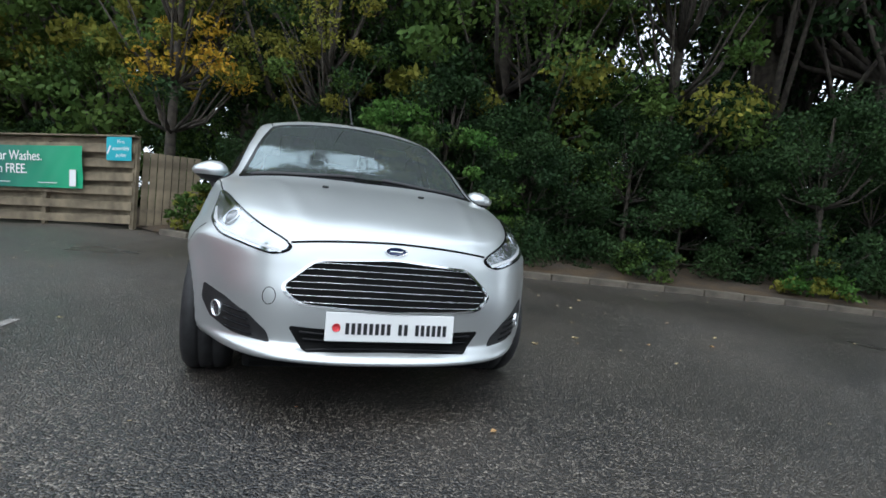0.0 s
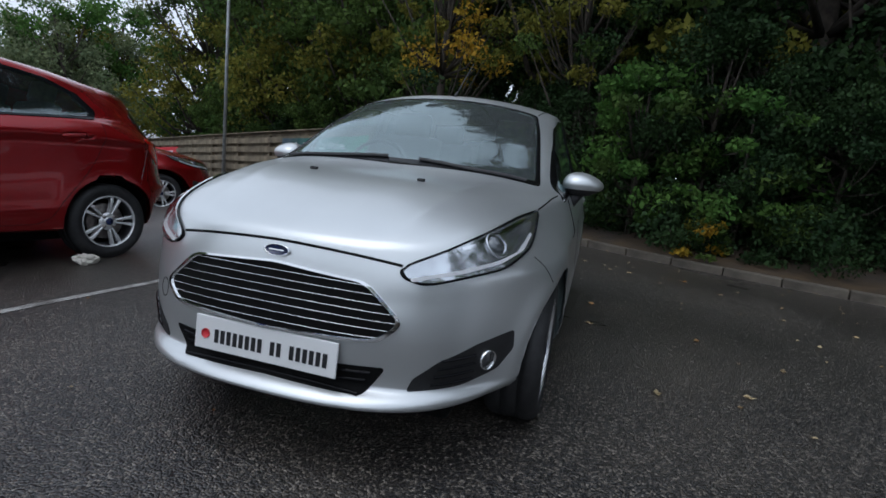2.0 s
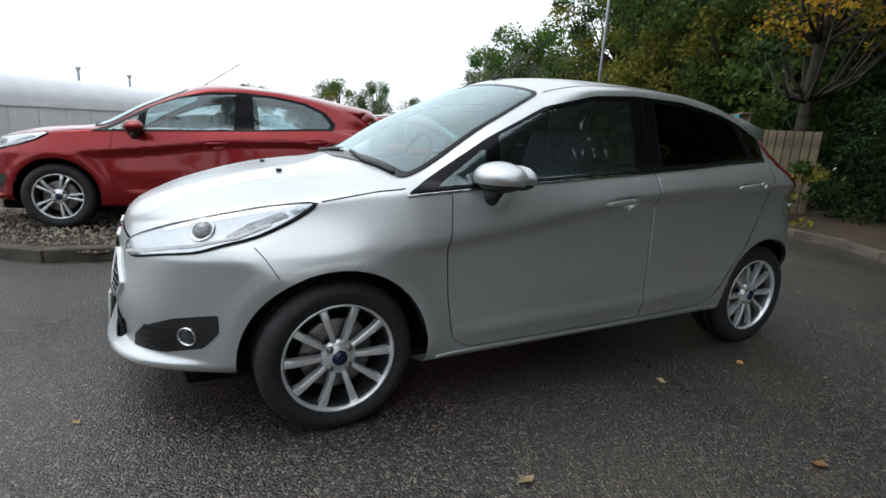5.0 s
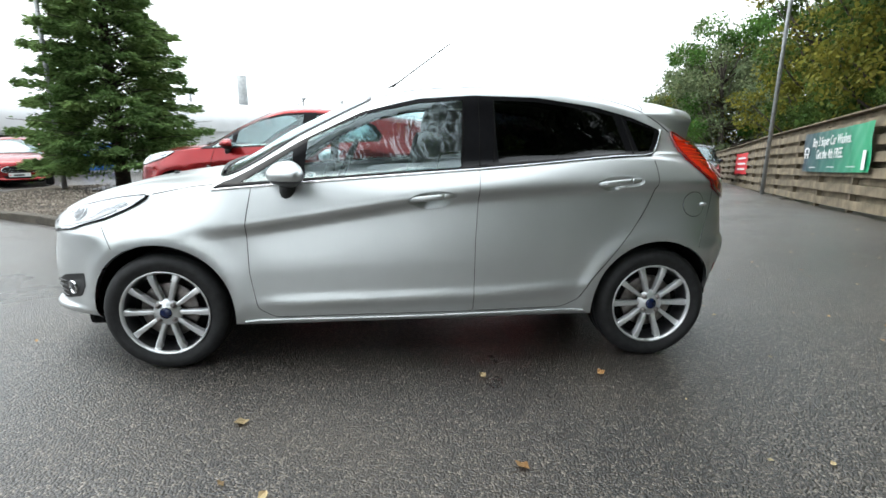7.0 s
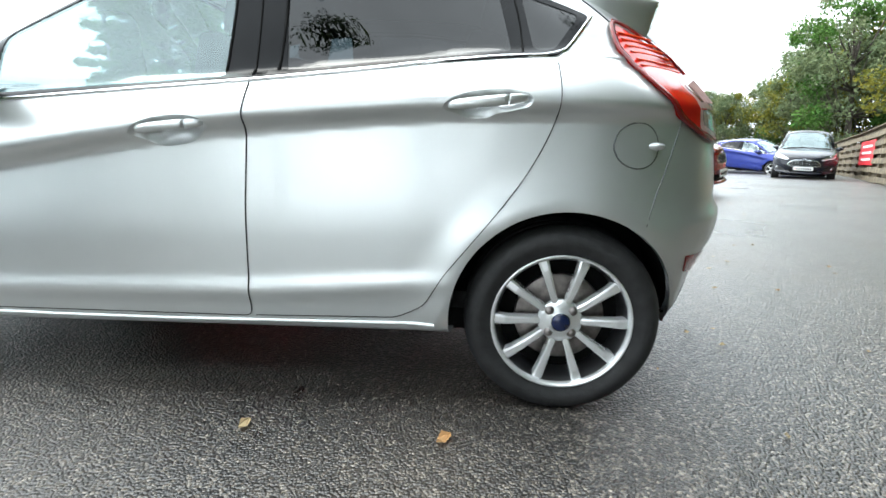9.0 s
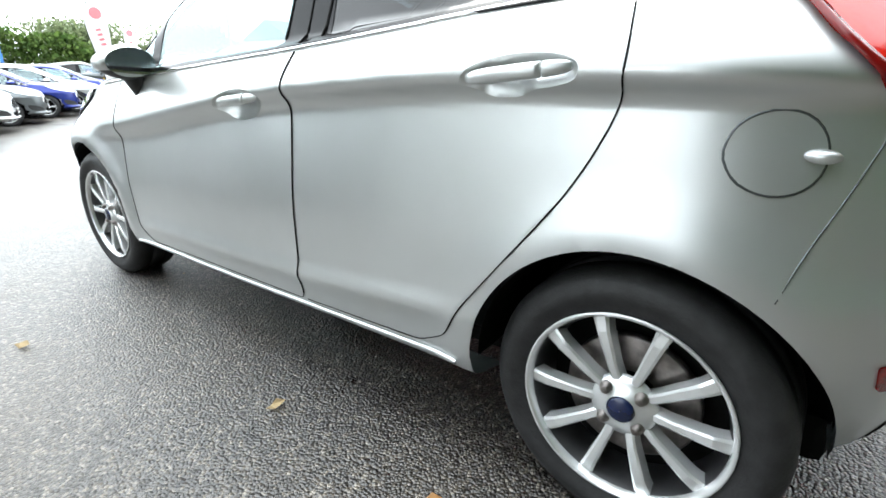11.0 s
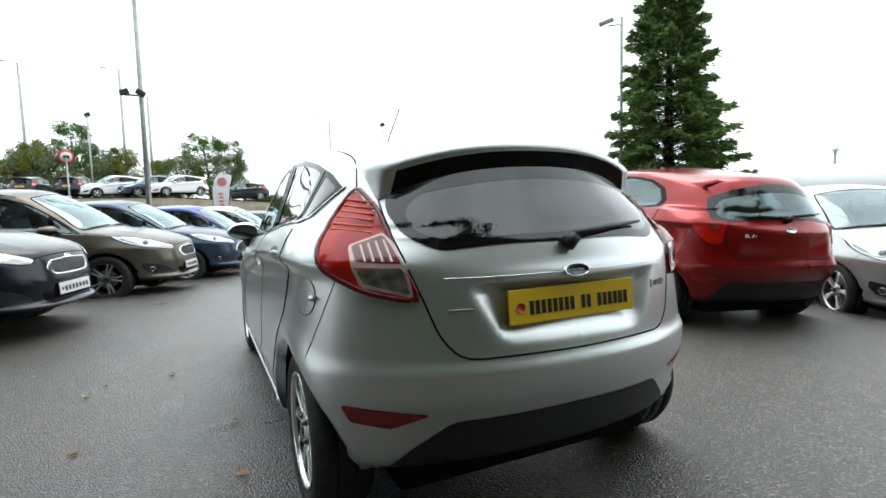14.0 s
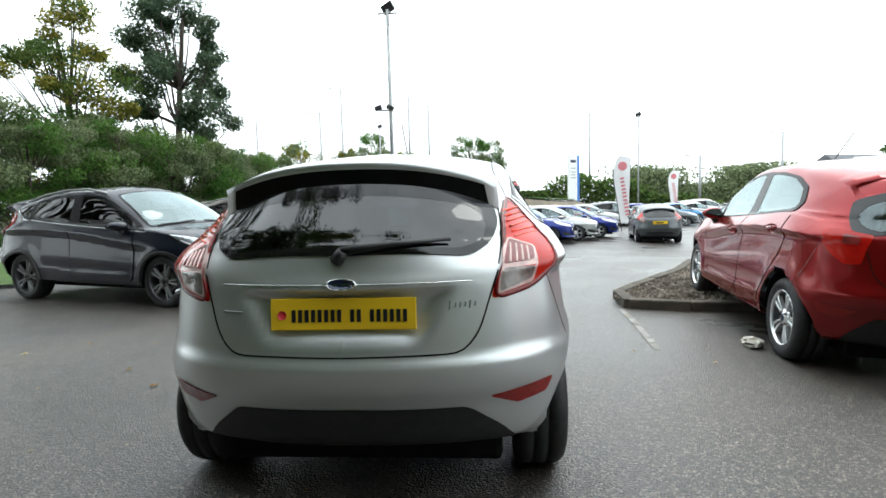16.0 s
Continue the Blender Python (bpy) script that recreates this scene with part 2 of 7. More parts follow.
M = {
    "asphalt": asphalt(),
    "silver": material("silver_metallic_paint", (0.65, 0.67, 0.67), 0.35, 0.75, 0.03, 3.0, 0.0, coat=0.5, rough_vary=0.02),
    "reflector": material("lamp_reflector", (0.7, 0.72, 0.74), 0.1, 0.9, 0.05, 30.0, 0.1, 18.0),
    "red": material("red_metallic_paint", (0.27, 0.006, 0.008), 0.24, 0.5, 0.05, 3.0, coat=0.6, spec=0.4),
    "black_paint": material("dark_navy_paint", (0.006, 0.008, 0.016), 0.25, 0.1, 0.1, 3.0, coat=0.35, spec=0.35),
    "brown": material("bronze_metallic_paint", (0.12, 0.105, 0.085), 0.3, 0.6, 0.05, 3.0, coat=0.35, spec=0.35),
    "slate": material("slate_blue_paint", (0.035, 0.06, 0.1), 0.28, 0.5, 0.05, 3.0, coat=0.35, spec=0.35),
    "blue": material("deep_blue_paint", (0.02, 0.035, 0.22), 0.25, 0.3, 0.05, 3.0, coat=0.35, spec=0.35),
    "white": material("white_paint", (0.75, 0.76, 0.76), 0.3, 0.0, 0.03, 3.0, coat=1.0),
    "grey": material("grey_metallic_paint", (0.13, 0.14, 0.145), 0.3, 0.7, 0.05, 3.0, coat=0.35, spec=0.35),
    "teal": material("bright_blue_paint", (0.02, 0.2, 0.42), 0.25, 0.3, 0.05, 3.0, coat=1.0),
    "cream": material("pale_silver_paint", (0.5, 0.51, 0.5), 0.3, 0.5, 0.03, 3.0, coat=1.0),
    "plastic": material("black_trim_plastic", (0.016, 0.016, 0.017), 0.5, 0.0, 0.2, 30.0, 0.1, 300.0),
    "gloss_black": material("gloss_black_trim", (0.006, 0.006, 0.007), 0.2, 0.0, 0.2, 9.0, spec=0.14),
    "rubber": material("tyre_rubber", (0.017, 0.017, 0.018), 0.62, 0.0, 0.3, 25.0, 0.15, 160.0),
    "chrome": material("bright_chrome", (0.83, 0.84, 0.85), 0.08, 1.0, 0.02, 20.0),
    "alloy": material("silver_alloy", (0.86, 0.87, 0.88), 0.25, 0.65, 0.06, 12.0, coat=0.4),
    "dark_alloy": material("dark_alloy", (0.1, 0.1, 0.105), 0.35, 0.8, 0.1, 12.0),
    "disc": material("brake_disc_steel", (0.22, 0.2, 0.19), 0.4, 0.9, 0.3, 30.0),
    "gap": material("gap_and_shade_black", (0.006, 0.006, 0.006), 0.8, 0.0, 0.2, 20.0, spec=0.1),
    "glass": glass("window_glass", (0.62, 0.74, 0.75), 0.0, 0.12, 0.014, (0.86, 1.0, 1.02)),
    "wet_glass": glass("rain_wet_windscreen", (0.6, 0.74, 0.75), 0.02, 0.15, 0.055, (0.84, 1.0, 1.02)),
    "tint": glass("tinted_glass", (0.03, 0.035, 0.04), 0.0, 0.034),
    "tint_rear": glass("tinted_rear_glass", (0.03, 0.035, 0.04), 0.0, 0.08),
    "frit": material("black_glass_border", (0.006, 0.006, 0.007), 0.06, 0.0, 0.2, 9.0, spec=0.6),
    "lens": glass("clear_lens", (0.93, 0.94, 0.95), 0.02, 0.05),
    # The brighter second red paints an inner glow into the lens colour.
    "red_lens": material("red_lamp_lens", (0.4, 0.006, 0.005), 0.1, 0.0, 0.22, 5.0, 0.06, 50.0, coat=0.3, spec=0.3, second=(0.62, 0.02, 0.007)),
    "clear_lamp": material("smoky_clear_lamp", (0.2, 0.17, 0.16), 0.16, 0.3, 0.45, 26.0, 0.1, 60.0, coat=1.0),
    "lens_ball": material("projector_glass", (0.16, 0.17, 0.18), 0.05, 0.5, 0.1, 20.0, coat=1.0),
    "fog_glass": material("dark_lamp_glass", (0.3, 0.31, 0.32), 0.12, 0.7, 0.5, 60.0, 0.3, 60.0, coat=0.6),
    "fog_lens": material("fog_lamp_lens", (0.06, 0.062, 0.066), 0.08, 0.2, 0.3, 60.0, 0.2, 60.0, coat=0.8),
    "lamp_border": material("deep_red_lamp_border", (0.16, 0.005, 0.005), 0.12, 0.0, 0.15, 20.0, coat=0.3, spec=0.3),
    "lamp_glow": material("orange_red_ribs", (0.85, 0.06, 0.01), 0.12, 0.0, 0.1, 20.0, coat=0.3, spec=0.3),
    "dark_red_lens": material("dark_red_lens", (0.2, 0.025, 0.025), 0.15, 0.0, 0.3, 14.0, coat=1.0, spec=0.4),
    "reflector_red": material("deep_red_reflector", (0.3, 0.01, 0.008), 0.15, 0.0, 0.25, 60.0, 0.2, 140.0, coat=0.4, spec=0.3),
    "lens_rim": material("pale_pink_lens", (0.66, 0.46, 0.43), 0.15, 0.2, 0.15, 25.0, coat=0.4),
    "amber": material("amber_lens", (0.6, 0.47, 0.38), 0.2, 0.3, 0.2, 30.0, coat=1.0),
    "interior": material("dark_cabin_fabric", (0.025, 0.025, 0.027), 0.8, 0.0, 0.3, 30.0, 0.2, 200.0),
    "plate_white": material("white_plate", (0.78, 0.78, 0.77), 0.35, 0.0, 0.04, 6.0),
    "plate_yellow": material("yellow_plate", (0.8, 0.52, 0.02), 0.35, 0.0, 0.04, 6.0),
    "print": material("black_print", (0.01, 0.01, 0.012), 0.4, 0.0, 0.2, 20.0),
    "badge": material("dark_blue_enamel", (0.006, 0.014, 0.06), 0.2, 0.1, 0.2, 20.0, coat=0.5),
    "kerb": material("weathered_concrete", (0.1, 0.085, 0.065), 0.85, 0.0, 0.35, 4.0, 0.5, 70.0, obj=0.15),
    "gravel": material("grey_gravel", (0.22, 0.19, 0.155), 0.85, 0.0, 0.4, 5.0, 0.4, 60.0, island=0.5),
    "soil": material("leaf_litter_soil", (0.035, 0.026, 0.018), 0.95, 0.0, 0.5, 3.0, 1.0, 30.0, second=(0.062, 0.04, 0.019)),
    "wood": material("weathered_fence_wood", (0.165, 0.132, 0.085), 0.85, 0.0, 0.4, 3.0, 0.5, 40.0, obj=0.16),
    "bark": material("dark_bark", (0.055, 0.045, 0.035), 0.95, 0.0, 0.4, 9.0, 1.0, 30.0),
    "grass": material("mown_grass", (0.06, 0.11, 0.025), 0.95, 0.0, 0.35, 2.0, 0.8, 40.0),
    "lane_white": material("worn_white_line", (0.36, 0.35, 0.33), 0.7, 0.0, 0.6, 9.0, 0.4, 80.0, second=(0.12, 0.11, 0.1)),
    "galv": material("galvanised_steel", (0.36, 0.37, 0.37), 0.5, 0.6, 0.15, 8.0),
    "cladding": material("pale_metal_cladding", (0.62, 0.63, 0.62), 0.6, 0.1, 0.06, 1.0),
    "roofing": material("pale_roof_sheet", (0.72, 0.73, 0.74), 0.5, 0.1, 0.05, 1.0),
    "roof_slate": material("grey_roof_slate", (0.11, 0.115, 0.125), 0.75, 0.0, 0.25, 3.0, 0.3, 20.0),
    "teal_print": material("turquoise_sign", (0.02, 0.36, 0.42), 0.45, 0.0, 0.06, 5.0),
    "white_print": material("white_print", (0.8, 0.8, 0.8), 0.5, 0.0, 0.03, 5.0),
    "red_print": material("red_print", (0.6, 0.03, 0.04), 0.5, 0.0, 0.06, 5.0),
    "flag_red": material("faded_red_print", (0.62, 0.2, 0.22), 0.6, 0.0, 0.06, 5.0),
    "blue_print": material("blue_print", (0.03, 0.16, 0.5), 0.4, 0.0, 0.06, 5.0),
    "paper": material("crumpled_tissue", (0.6, 0.57, 0.5), 0.9, 0.0, 0.12, 30.0, 0.3, 90.0),
    "retain": material("brown_bank", (0.135, 0.115, 0.08), 0.9, 0.0, 0.3, 1.5, 0.6, 12.0),
}


def banner_vinyl():
    """Printed vinyl that fades from navy to green along the banner."""
    m = material("banner_vinyl", (0.01, 0.3, 0.14), 0.45, 0.0, 0.15, 2.0, 0.25, 6.0)
    nt = m.node_tree
    at = nt.nodes.new("ShaderNodeTexCoord")
    sep = nt.nodes.new("ShaderNodeSeparateXYZ")
    nt.links.new(at.outputs["Object"], sep.inputs["Vector"])
    span = nt.nodes.new("ShaderNodeMapRange")
    span.inputs["From Min"].default_value, span.inputs["From Max"].default_value = -1.8, 1.8
    nt.links.new(sep.outputs["X"], span.inputs["Value"])
    ramp = nt.nodes.new("ShaderNodeValToRGB")
    e = ramp.color_ramp.elements
    e[0].position, e[0].color = 0.05, (0.012, 0.04, 0.06, 1)
    e[1].position, e[1].color = 1.0, (0.015, 0.34, 0.15, 1)
    mid = e.new(0.5)
    mid.color = (0.01, 0.14, 0.1, 1)
    nt.links.new(span.outputs["Result"], ramp.inputs["Fac"])
    nt.links.new(ramp.outputs["Color"], nt.nodes["Principled BSDF"].inputs["Base Color"])
    return m


M["banner_vinyl"] = banner_vinyl()


def foliage(name, a, b, rough=0.6, through_light=0.35):
    """Leaves: two tones, a different shade for each leaf, and some light shining through."""
    m = material(name, a, rough, 0.0, 0.3, 1.3, island=0.45, second=b, spec=0.08)
    if through_light:
        nt = m.node_tree
        bsdf = nt.nodes["Principled BSDF"]
        tl = nt.nodes.new("ShaderNodeBsdfTranslucent")
        nt.links.new(bsdf.inputs["Base Color"].links[0].from_socket, tl.inputs["Color"])
        mix = nt.nodes.new("ShaderNodeMixShader")
        mix.inputs["Fac"].default_value = through_light
        nt.links.new(bsdf.outputs["BSDF"], mix.inputs[1])
        nt.links.new(tl.outputs["BSDF"], mix.inputs[2])
        nt.links.new(mix.outputs["Shader"], nt.nodes["Material Output"].inputs["Surface"])
    return m


M.update({
    "leaf_dark": foliage("dark_evergreen_leaves", (0.012, 0.028, 0.01), (0.03, 0.055, 0.018), 0.55, 0.0),
    "leaf_green": foliage("mid_green_leaves", (0.046, 0.086, 0.022), (0.1, 0.15, 0.036)),
    "leaf_bright": foliage("fresh_green_leaves", (0.05, 0.12, 0.025), (0.1, 0.18, 0.04)),
    "leaf_yellow": foliage("yellowing_leaves", (0.13, 0.145, 0.028), (0.24, 0.22, 0.04)),
    "leaf_orange": foliage("autumn_orange_leaves", (0.42, 0.23, 0.025), (0.5, 0.38, 0.045)),
    "leaf_conifer": foliage("cypress_sprays", (0.1, 0.175, 0.06), (0.2, 0.29, 0.1)),
    "leaf_pine": foliage("pine_needles", (0.05, 0.085, 0.05), (0.09, 0.125, 0.07)),
    "leaf_far": foliage("distant_leaves", (0.12, 0.16, 0.085), (0.19, 0.22, 0.11)),
    "leaf_fallen": foliage("fallen_leaves", (0.38, 0.17, 0.05), (0.6, 0.54, 0.34)),
})


# ---- mesh helpers ----
def mesh_of(name, verts, faces, mat, smooth=True):
    me = bpy.data.meshes.new(name)
    me.from_pydata([tuple(v) for v in verts], [], [tuple(f) for f in faces])
    me.materials.append(mat)
    if smooth:
        me.polygons.foreach_set("use_smooth", [True] * len(me.polygons))
    me.update()
    return me


def piece(name, verts, faces, mat, parent=None, label="", smooth=True):
    ob = new(name, mesh_of(name, verts, faces, mat, smooth))
    if parent is not None:
        ob.parent = parent
    if label:
        ob["label"] = label
    return ob


def part(name, bm, mat, parent=None, label="", smooth=False):
    me = bpy.data.meshes.new(name)
    bm.to_mesh(me)
    bm.free()
    me.materials.append(mat)
    if smooth:
        me.polygons.foreach_set("use_smooth", [True] * len(me.polygons))
    ob = new(name, me)
    if parent is not None:
        ob.parent = parent
    if label:
        ob["label"] = label
    return ob


def box_bm(sx, sy, sz, at=(0, 0, 0), bevel=0.0, turn=None, seg=2, bm=None):
    tmp = bmesh.new()
    bmesh.ops.create_cube(tmp, size=1.0)
    bmesh.ops.scale(tmp, vec=(sx, sy, sz), verts=tmp.verts)
    if bevel:
        bmesh.ops.bevel(tmp, geom=tmp.edges[:], offset=bevel, segments=seg, profile=0.6, affect="EDGES")
    m = Matrix.Translation(at) @ (turn if turn is not None else Matrix.Identity(4))
    bmesh.ops.transform(tmp, matrix=m, verts=tmp.verts)
    if bm is None:
        return tmp
    me = bpy.data.meshes.new("tmp")
    tmp.to_mesh(me)
    tmp.free()
    bm.from_mesh(me)
    bpy.data.meshes.remove(me)
    return bm


def lathe(profile, n=48, axis="x", at=(0, 0, 0)):
    """Verts and faces of a profile of (radius, along) turned round an axis."""
    verts, faces = [], []
    for r, h in profile:
        for i in range(n):
            a = 2 * math.pi * i / n
            p = (h, r * math.cos(a), r * math.sin(a)) if axis == "x" else (r * math.cos(a), r * math.sin(a), h)
            verts.append((p[0] + at[0], p[1] + at[1], p[2] + at[2]))
    for k in range(len(profile) - 1):
        for i in range(n):
            j = (i + 1) % n
            faces.append((k * n + i, k * n + j, (k + 1) * n + j, (k + 1) * n + i))
    return verts, faces


def tube(points, radius, n=8, taper=None):
    """Verts and faces of a tube along points; taper: radius at the end."""
    pts = [Vector(p) for p in points]
    verts, faces = [], []
    for i, p in enumerate(pts):
        d = (pts[min(i + 1, len(pts) - 1)] - pts[max(i - 1, 0)]).normalized()
        up = Vector((0, 0, 1)) if abs(d.z) < 0.9 else Vector((1, 0, 0))
        s = d.cross(up).normalized()
        u = s.cross(d)
        f = i / (len(pts) - 1)
        r = radius + ((taper if taper is not None else radius) - radius) * f
        for k in range(n):
            a = 2 * math.pi * k / n
            verts.append(p + s * (r * math.cos(a)) + u * (r * math.sin(a)))
    for i in range(len(pts) - 1):
        for k in range(n):
            j = (k + 1) % n
            faces.append((i * n + k, i * n + j, (i + 1) * n + j, (i + 1) * n + k))
    faces.append(tuple(range(n))[::-1])
    faces.append(tuple(range(len(verts) - n, len(verts))))
    return verts, faces


def joined(*many):
    verts, faces = [], []
    for v, f in many:
        o = len(verts)
        verts += list(v)
        faces += [tuple(i + o for i in x) for x in f]
    return verts, faces


def empty(name, m=None):
    ob = new(name)
    ob.empty_display_size = 0.2
    if m is not None:
        ob.matrix_world = m
    return ob


def keyed(x, pairs):
    """Smooth monotone curve through (x, value) pairs."""
    px, py = np.array([p[0] for p in pairs], float), np.array([p[1] for p in pairs], float)
    x = np.clip(np.asarray(x, float), px[0], px[-1])
    if len(px) == 1:
        return np.full_like(x, py[0])
    h, d = np.diff(px), np.diff(py) / np.diff(px)
    s = np.zeros(len(px))
    s[0], s[-1] = d[0], d[-1]
    for i in range(1, len(px) - 1):
        if d[i - 1] * d[i] > 0:
            w1, w2 = 2 * h[i] + h[i - 1], h[i] + 2 * h[i - 1]
            s[i] = (w1 + w2) / (w1 / d[i - 1] + w2 / d[i])
    i = np.clip(np.searchsorted(px, x) - 1, 0, len(px) - 2)
    t = (x - px[i]) / h[i]
    return (1 + 2 * t) * (1 - t) ** 2 * py[i] + t * (1 - t) ** 2 * h[i] * s[i] + t * t * (3 - 2 * t) * py[i + 1] + t * t * (t - 1) * h[i] * s[i + 1]

# ---- cars ----
from mathutils.bvhtree import BVHTree
from mathutils.geometry import delaunay_2d_cdt

# One level of the body: front end, rear end, half width, where the front and rear rounding start and how round they are, crown, heights along the car.
LEVELS = [
    (-1.80, 1.62, 0.72, -1.0, 2.8, 1.0, 2.8, 0.0, ((-2.0, 0.19), (2.0, 0.24))),
    (-2.008, 1.74, 0.84, -0.95, 2.7, 1.3, 2.2, 0.0, ((-2.0, 0.252), (-1.6, 0.262), (-0.9, 0.238), (0.9, 0.262), (1.45, 0.265), (1.9, 0.285))),
    (-1.965, 1.825, 0.857, -1.0, 2.8, 1.3, 2.2, 0.0, ((-2.0, 0.31), (-0.8, 0.345), (0.6, 0.42), (1.9, 0.47))),
    (-1.985, 1.865, 0.855, -1.0, 2.8, 1.3, 2.2, 0.0, ((-2.0, 0.46), (-0.8, 0.50), (0.6, 0.56), (1.9, 0.60))),
    (-1.97, 1.835, 0.830, -1.0, 2.8, 1.28, 2.2, 0.0, ((-2.0, 0.585), (-1.4, 0.622), (-0.82, 0.685), (0.3, 0.845), (1.1, 0.893), (1.9, 0.885))),
    (-1.955, 1.815, 0.862, -1.0, 2.8, 1.25, 2.2, 0.0, ((-2.0, 0.635), (-1.4, 0.685), (-0.82, 0.745), (0.3, 0.905), (1.1, 0.945), (1.9, 0.93))),
    (-1.925, 1.785, 0.80, -0.9, 2.8, 1.12, 2.25, 0.03, ((-2.0, 0.695), (-1.6, 0.79), (-1.3, 0.85), (-0.98, 0.90), (0.31, 1.0), (1.17, 1.06), (1.5, 1.02), (1.85, 0.975))),
    (-1.50, 1.765, 0.778, -0.8, 2.9, 1.08, 2.3, 0.035, ((-1.6, 0.865), (-1.2, 0.905), (-0.98, 0.925), (0.31, 1.015), (1.17, 1.075), (1.5, 1.04), (1.8, 1.0))),
    (-1.07, 1.745, 0.758, -0.72, 2.8, 1.05, 2.35, 0.03, ((-1.1, 0.955), (-0.9, 0.955), (0.31, 1.03), (1.17, 1.09), (1.5, 1.07), (1.8, 1.03))),
    (-0.66, 1.66, 0.69, -0.36, 2.8, 0.95, 2.4, 0.04, ((-0.7, 1.16), (0.0, 1.19), (0.6, 1.215), (1.2, 1.19), (1.7, 1.13))),
    (-0.25, 1.56, 0.612, 0.05, 2.8, 0.85, 2.5, 0.05, ((-0.28, 1.33), (0.0, 1.36), (0.3, 1.38), (0.6, 1.375), (0.9, 1.34), (1.29, 1.27), (1.6, 1.25))),
    (-0.12, 1.50, 0.50, 0.15, 2.8, 0.8, 2.8, 0.045, ((-0.28, 1.365), (0.0, 1.395), (0.3, 1.41), (0.6, 1.405), (0.9, 1.38), (1.29, 1.315), (1.6, 1.28))),
    (0.1, 1.30, 0.25, 0.4, 2.6, 0.9, 2.6, 0.015, ((-0.2, 1.40), (0.0, 1.427), (0.3, 1.443), (0.6, 1.438), (0.9, 1.415), (1.29, 1.355), (1.6, 1.31))),
    (0.3, 1.10, 0.004, 0.5, 2.2, 0.8, 2.2, 0.0, ((0.0, 1.44), (0.3, 1.455), (0.6, 1.452), (0.9, 1.43), (1.29, 1.37))),
]


def ring(level, nu):
    yf, yr, w, sf, nf, sr, nr, crown, heights = level
    th = np.linspace(0, math.pi / 2, 500)
    c, d = np.cos(th), np.sin(th)
    yy = [sf + (yf - sf) * c ** (2 / nf), np.linspace(sf, sr, 200), sr + (yr - sr) * d ** (2 / nr)]
    xx = [w * d ** (2 / nf), np.full(200, w), w * c ** (2 / nr)]
    y, x = np.concatenate(yy), np.concatenate(xx)
    x[0] = x[-1] = 0
    arc = np.r_[0, np.cumsum(np.hypot(np.diff(x), np.diff(y)))]
    at = np.linspace(0, arc[-1], nu)
    x, y = np.interp(at, arc, x), np.interp(at, arc, y)
    z = keyed(y, heights) + crown * (1 - (x / w) ** 2)
    return np.stack([x, y, z], 1)


def smooth01(v, a, b):
    t = np.clip((v - a) / (b - a), 0, 1)
    return t * t * (3 - 2 * t)


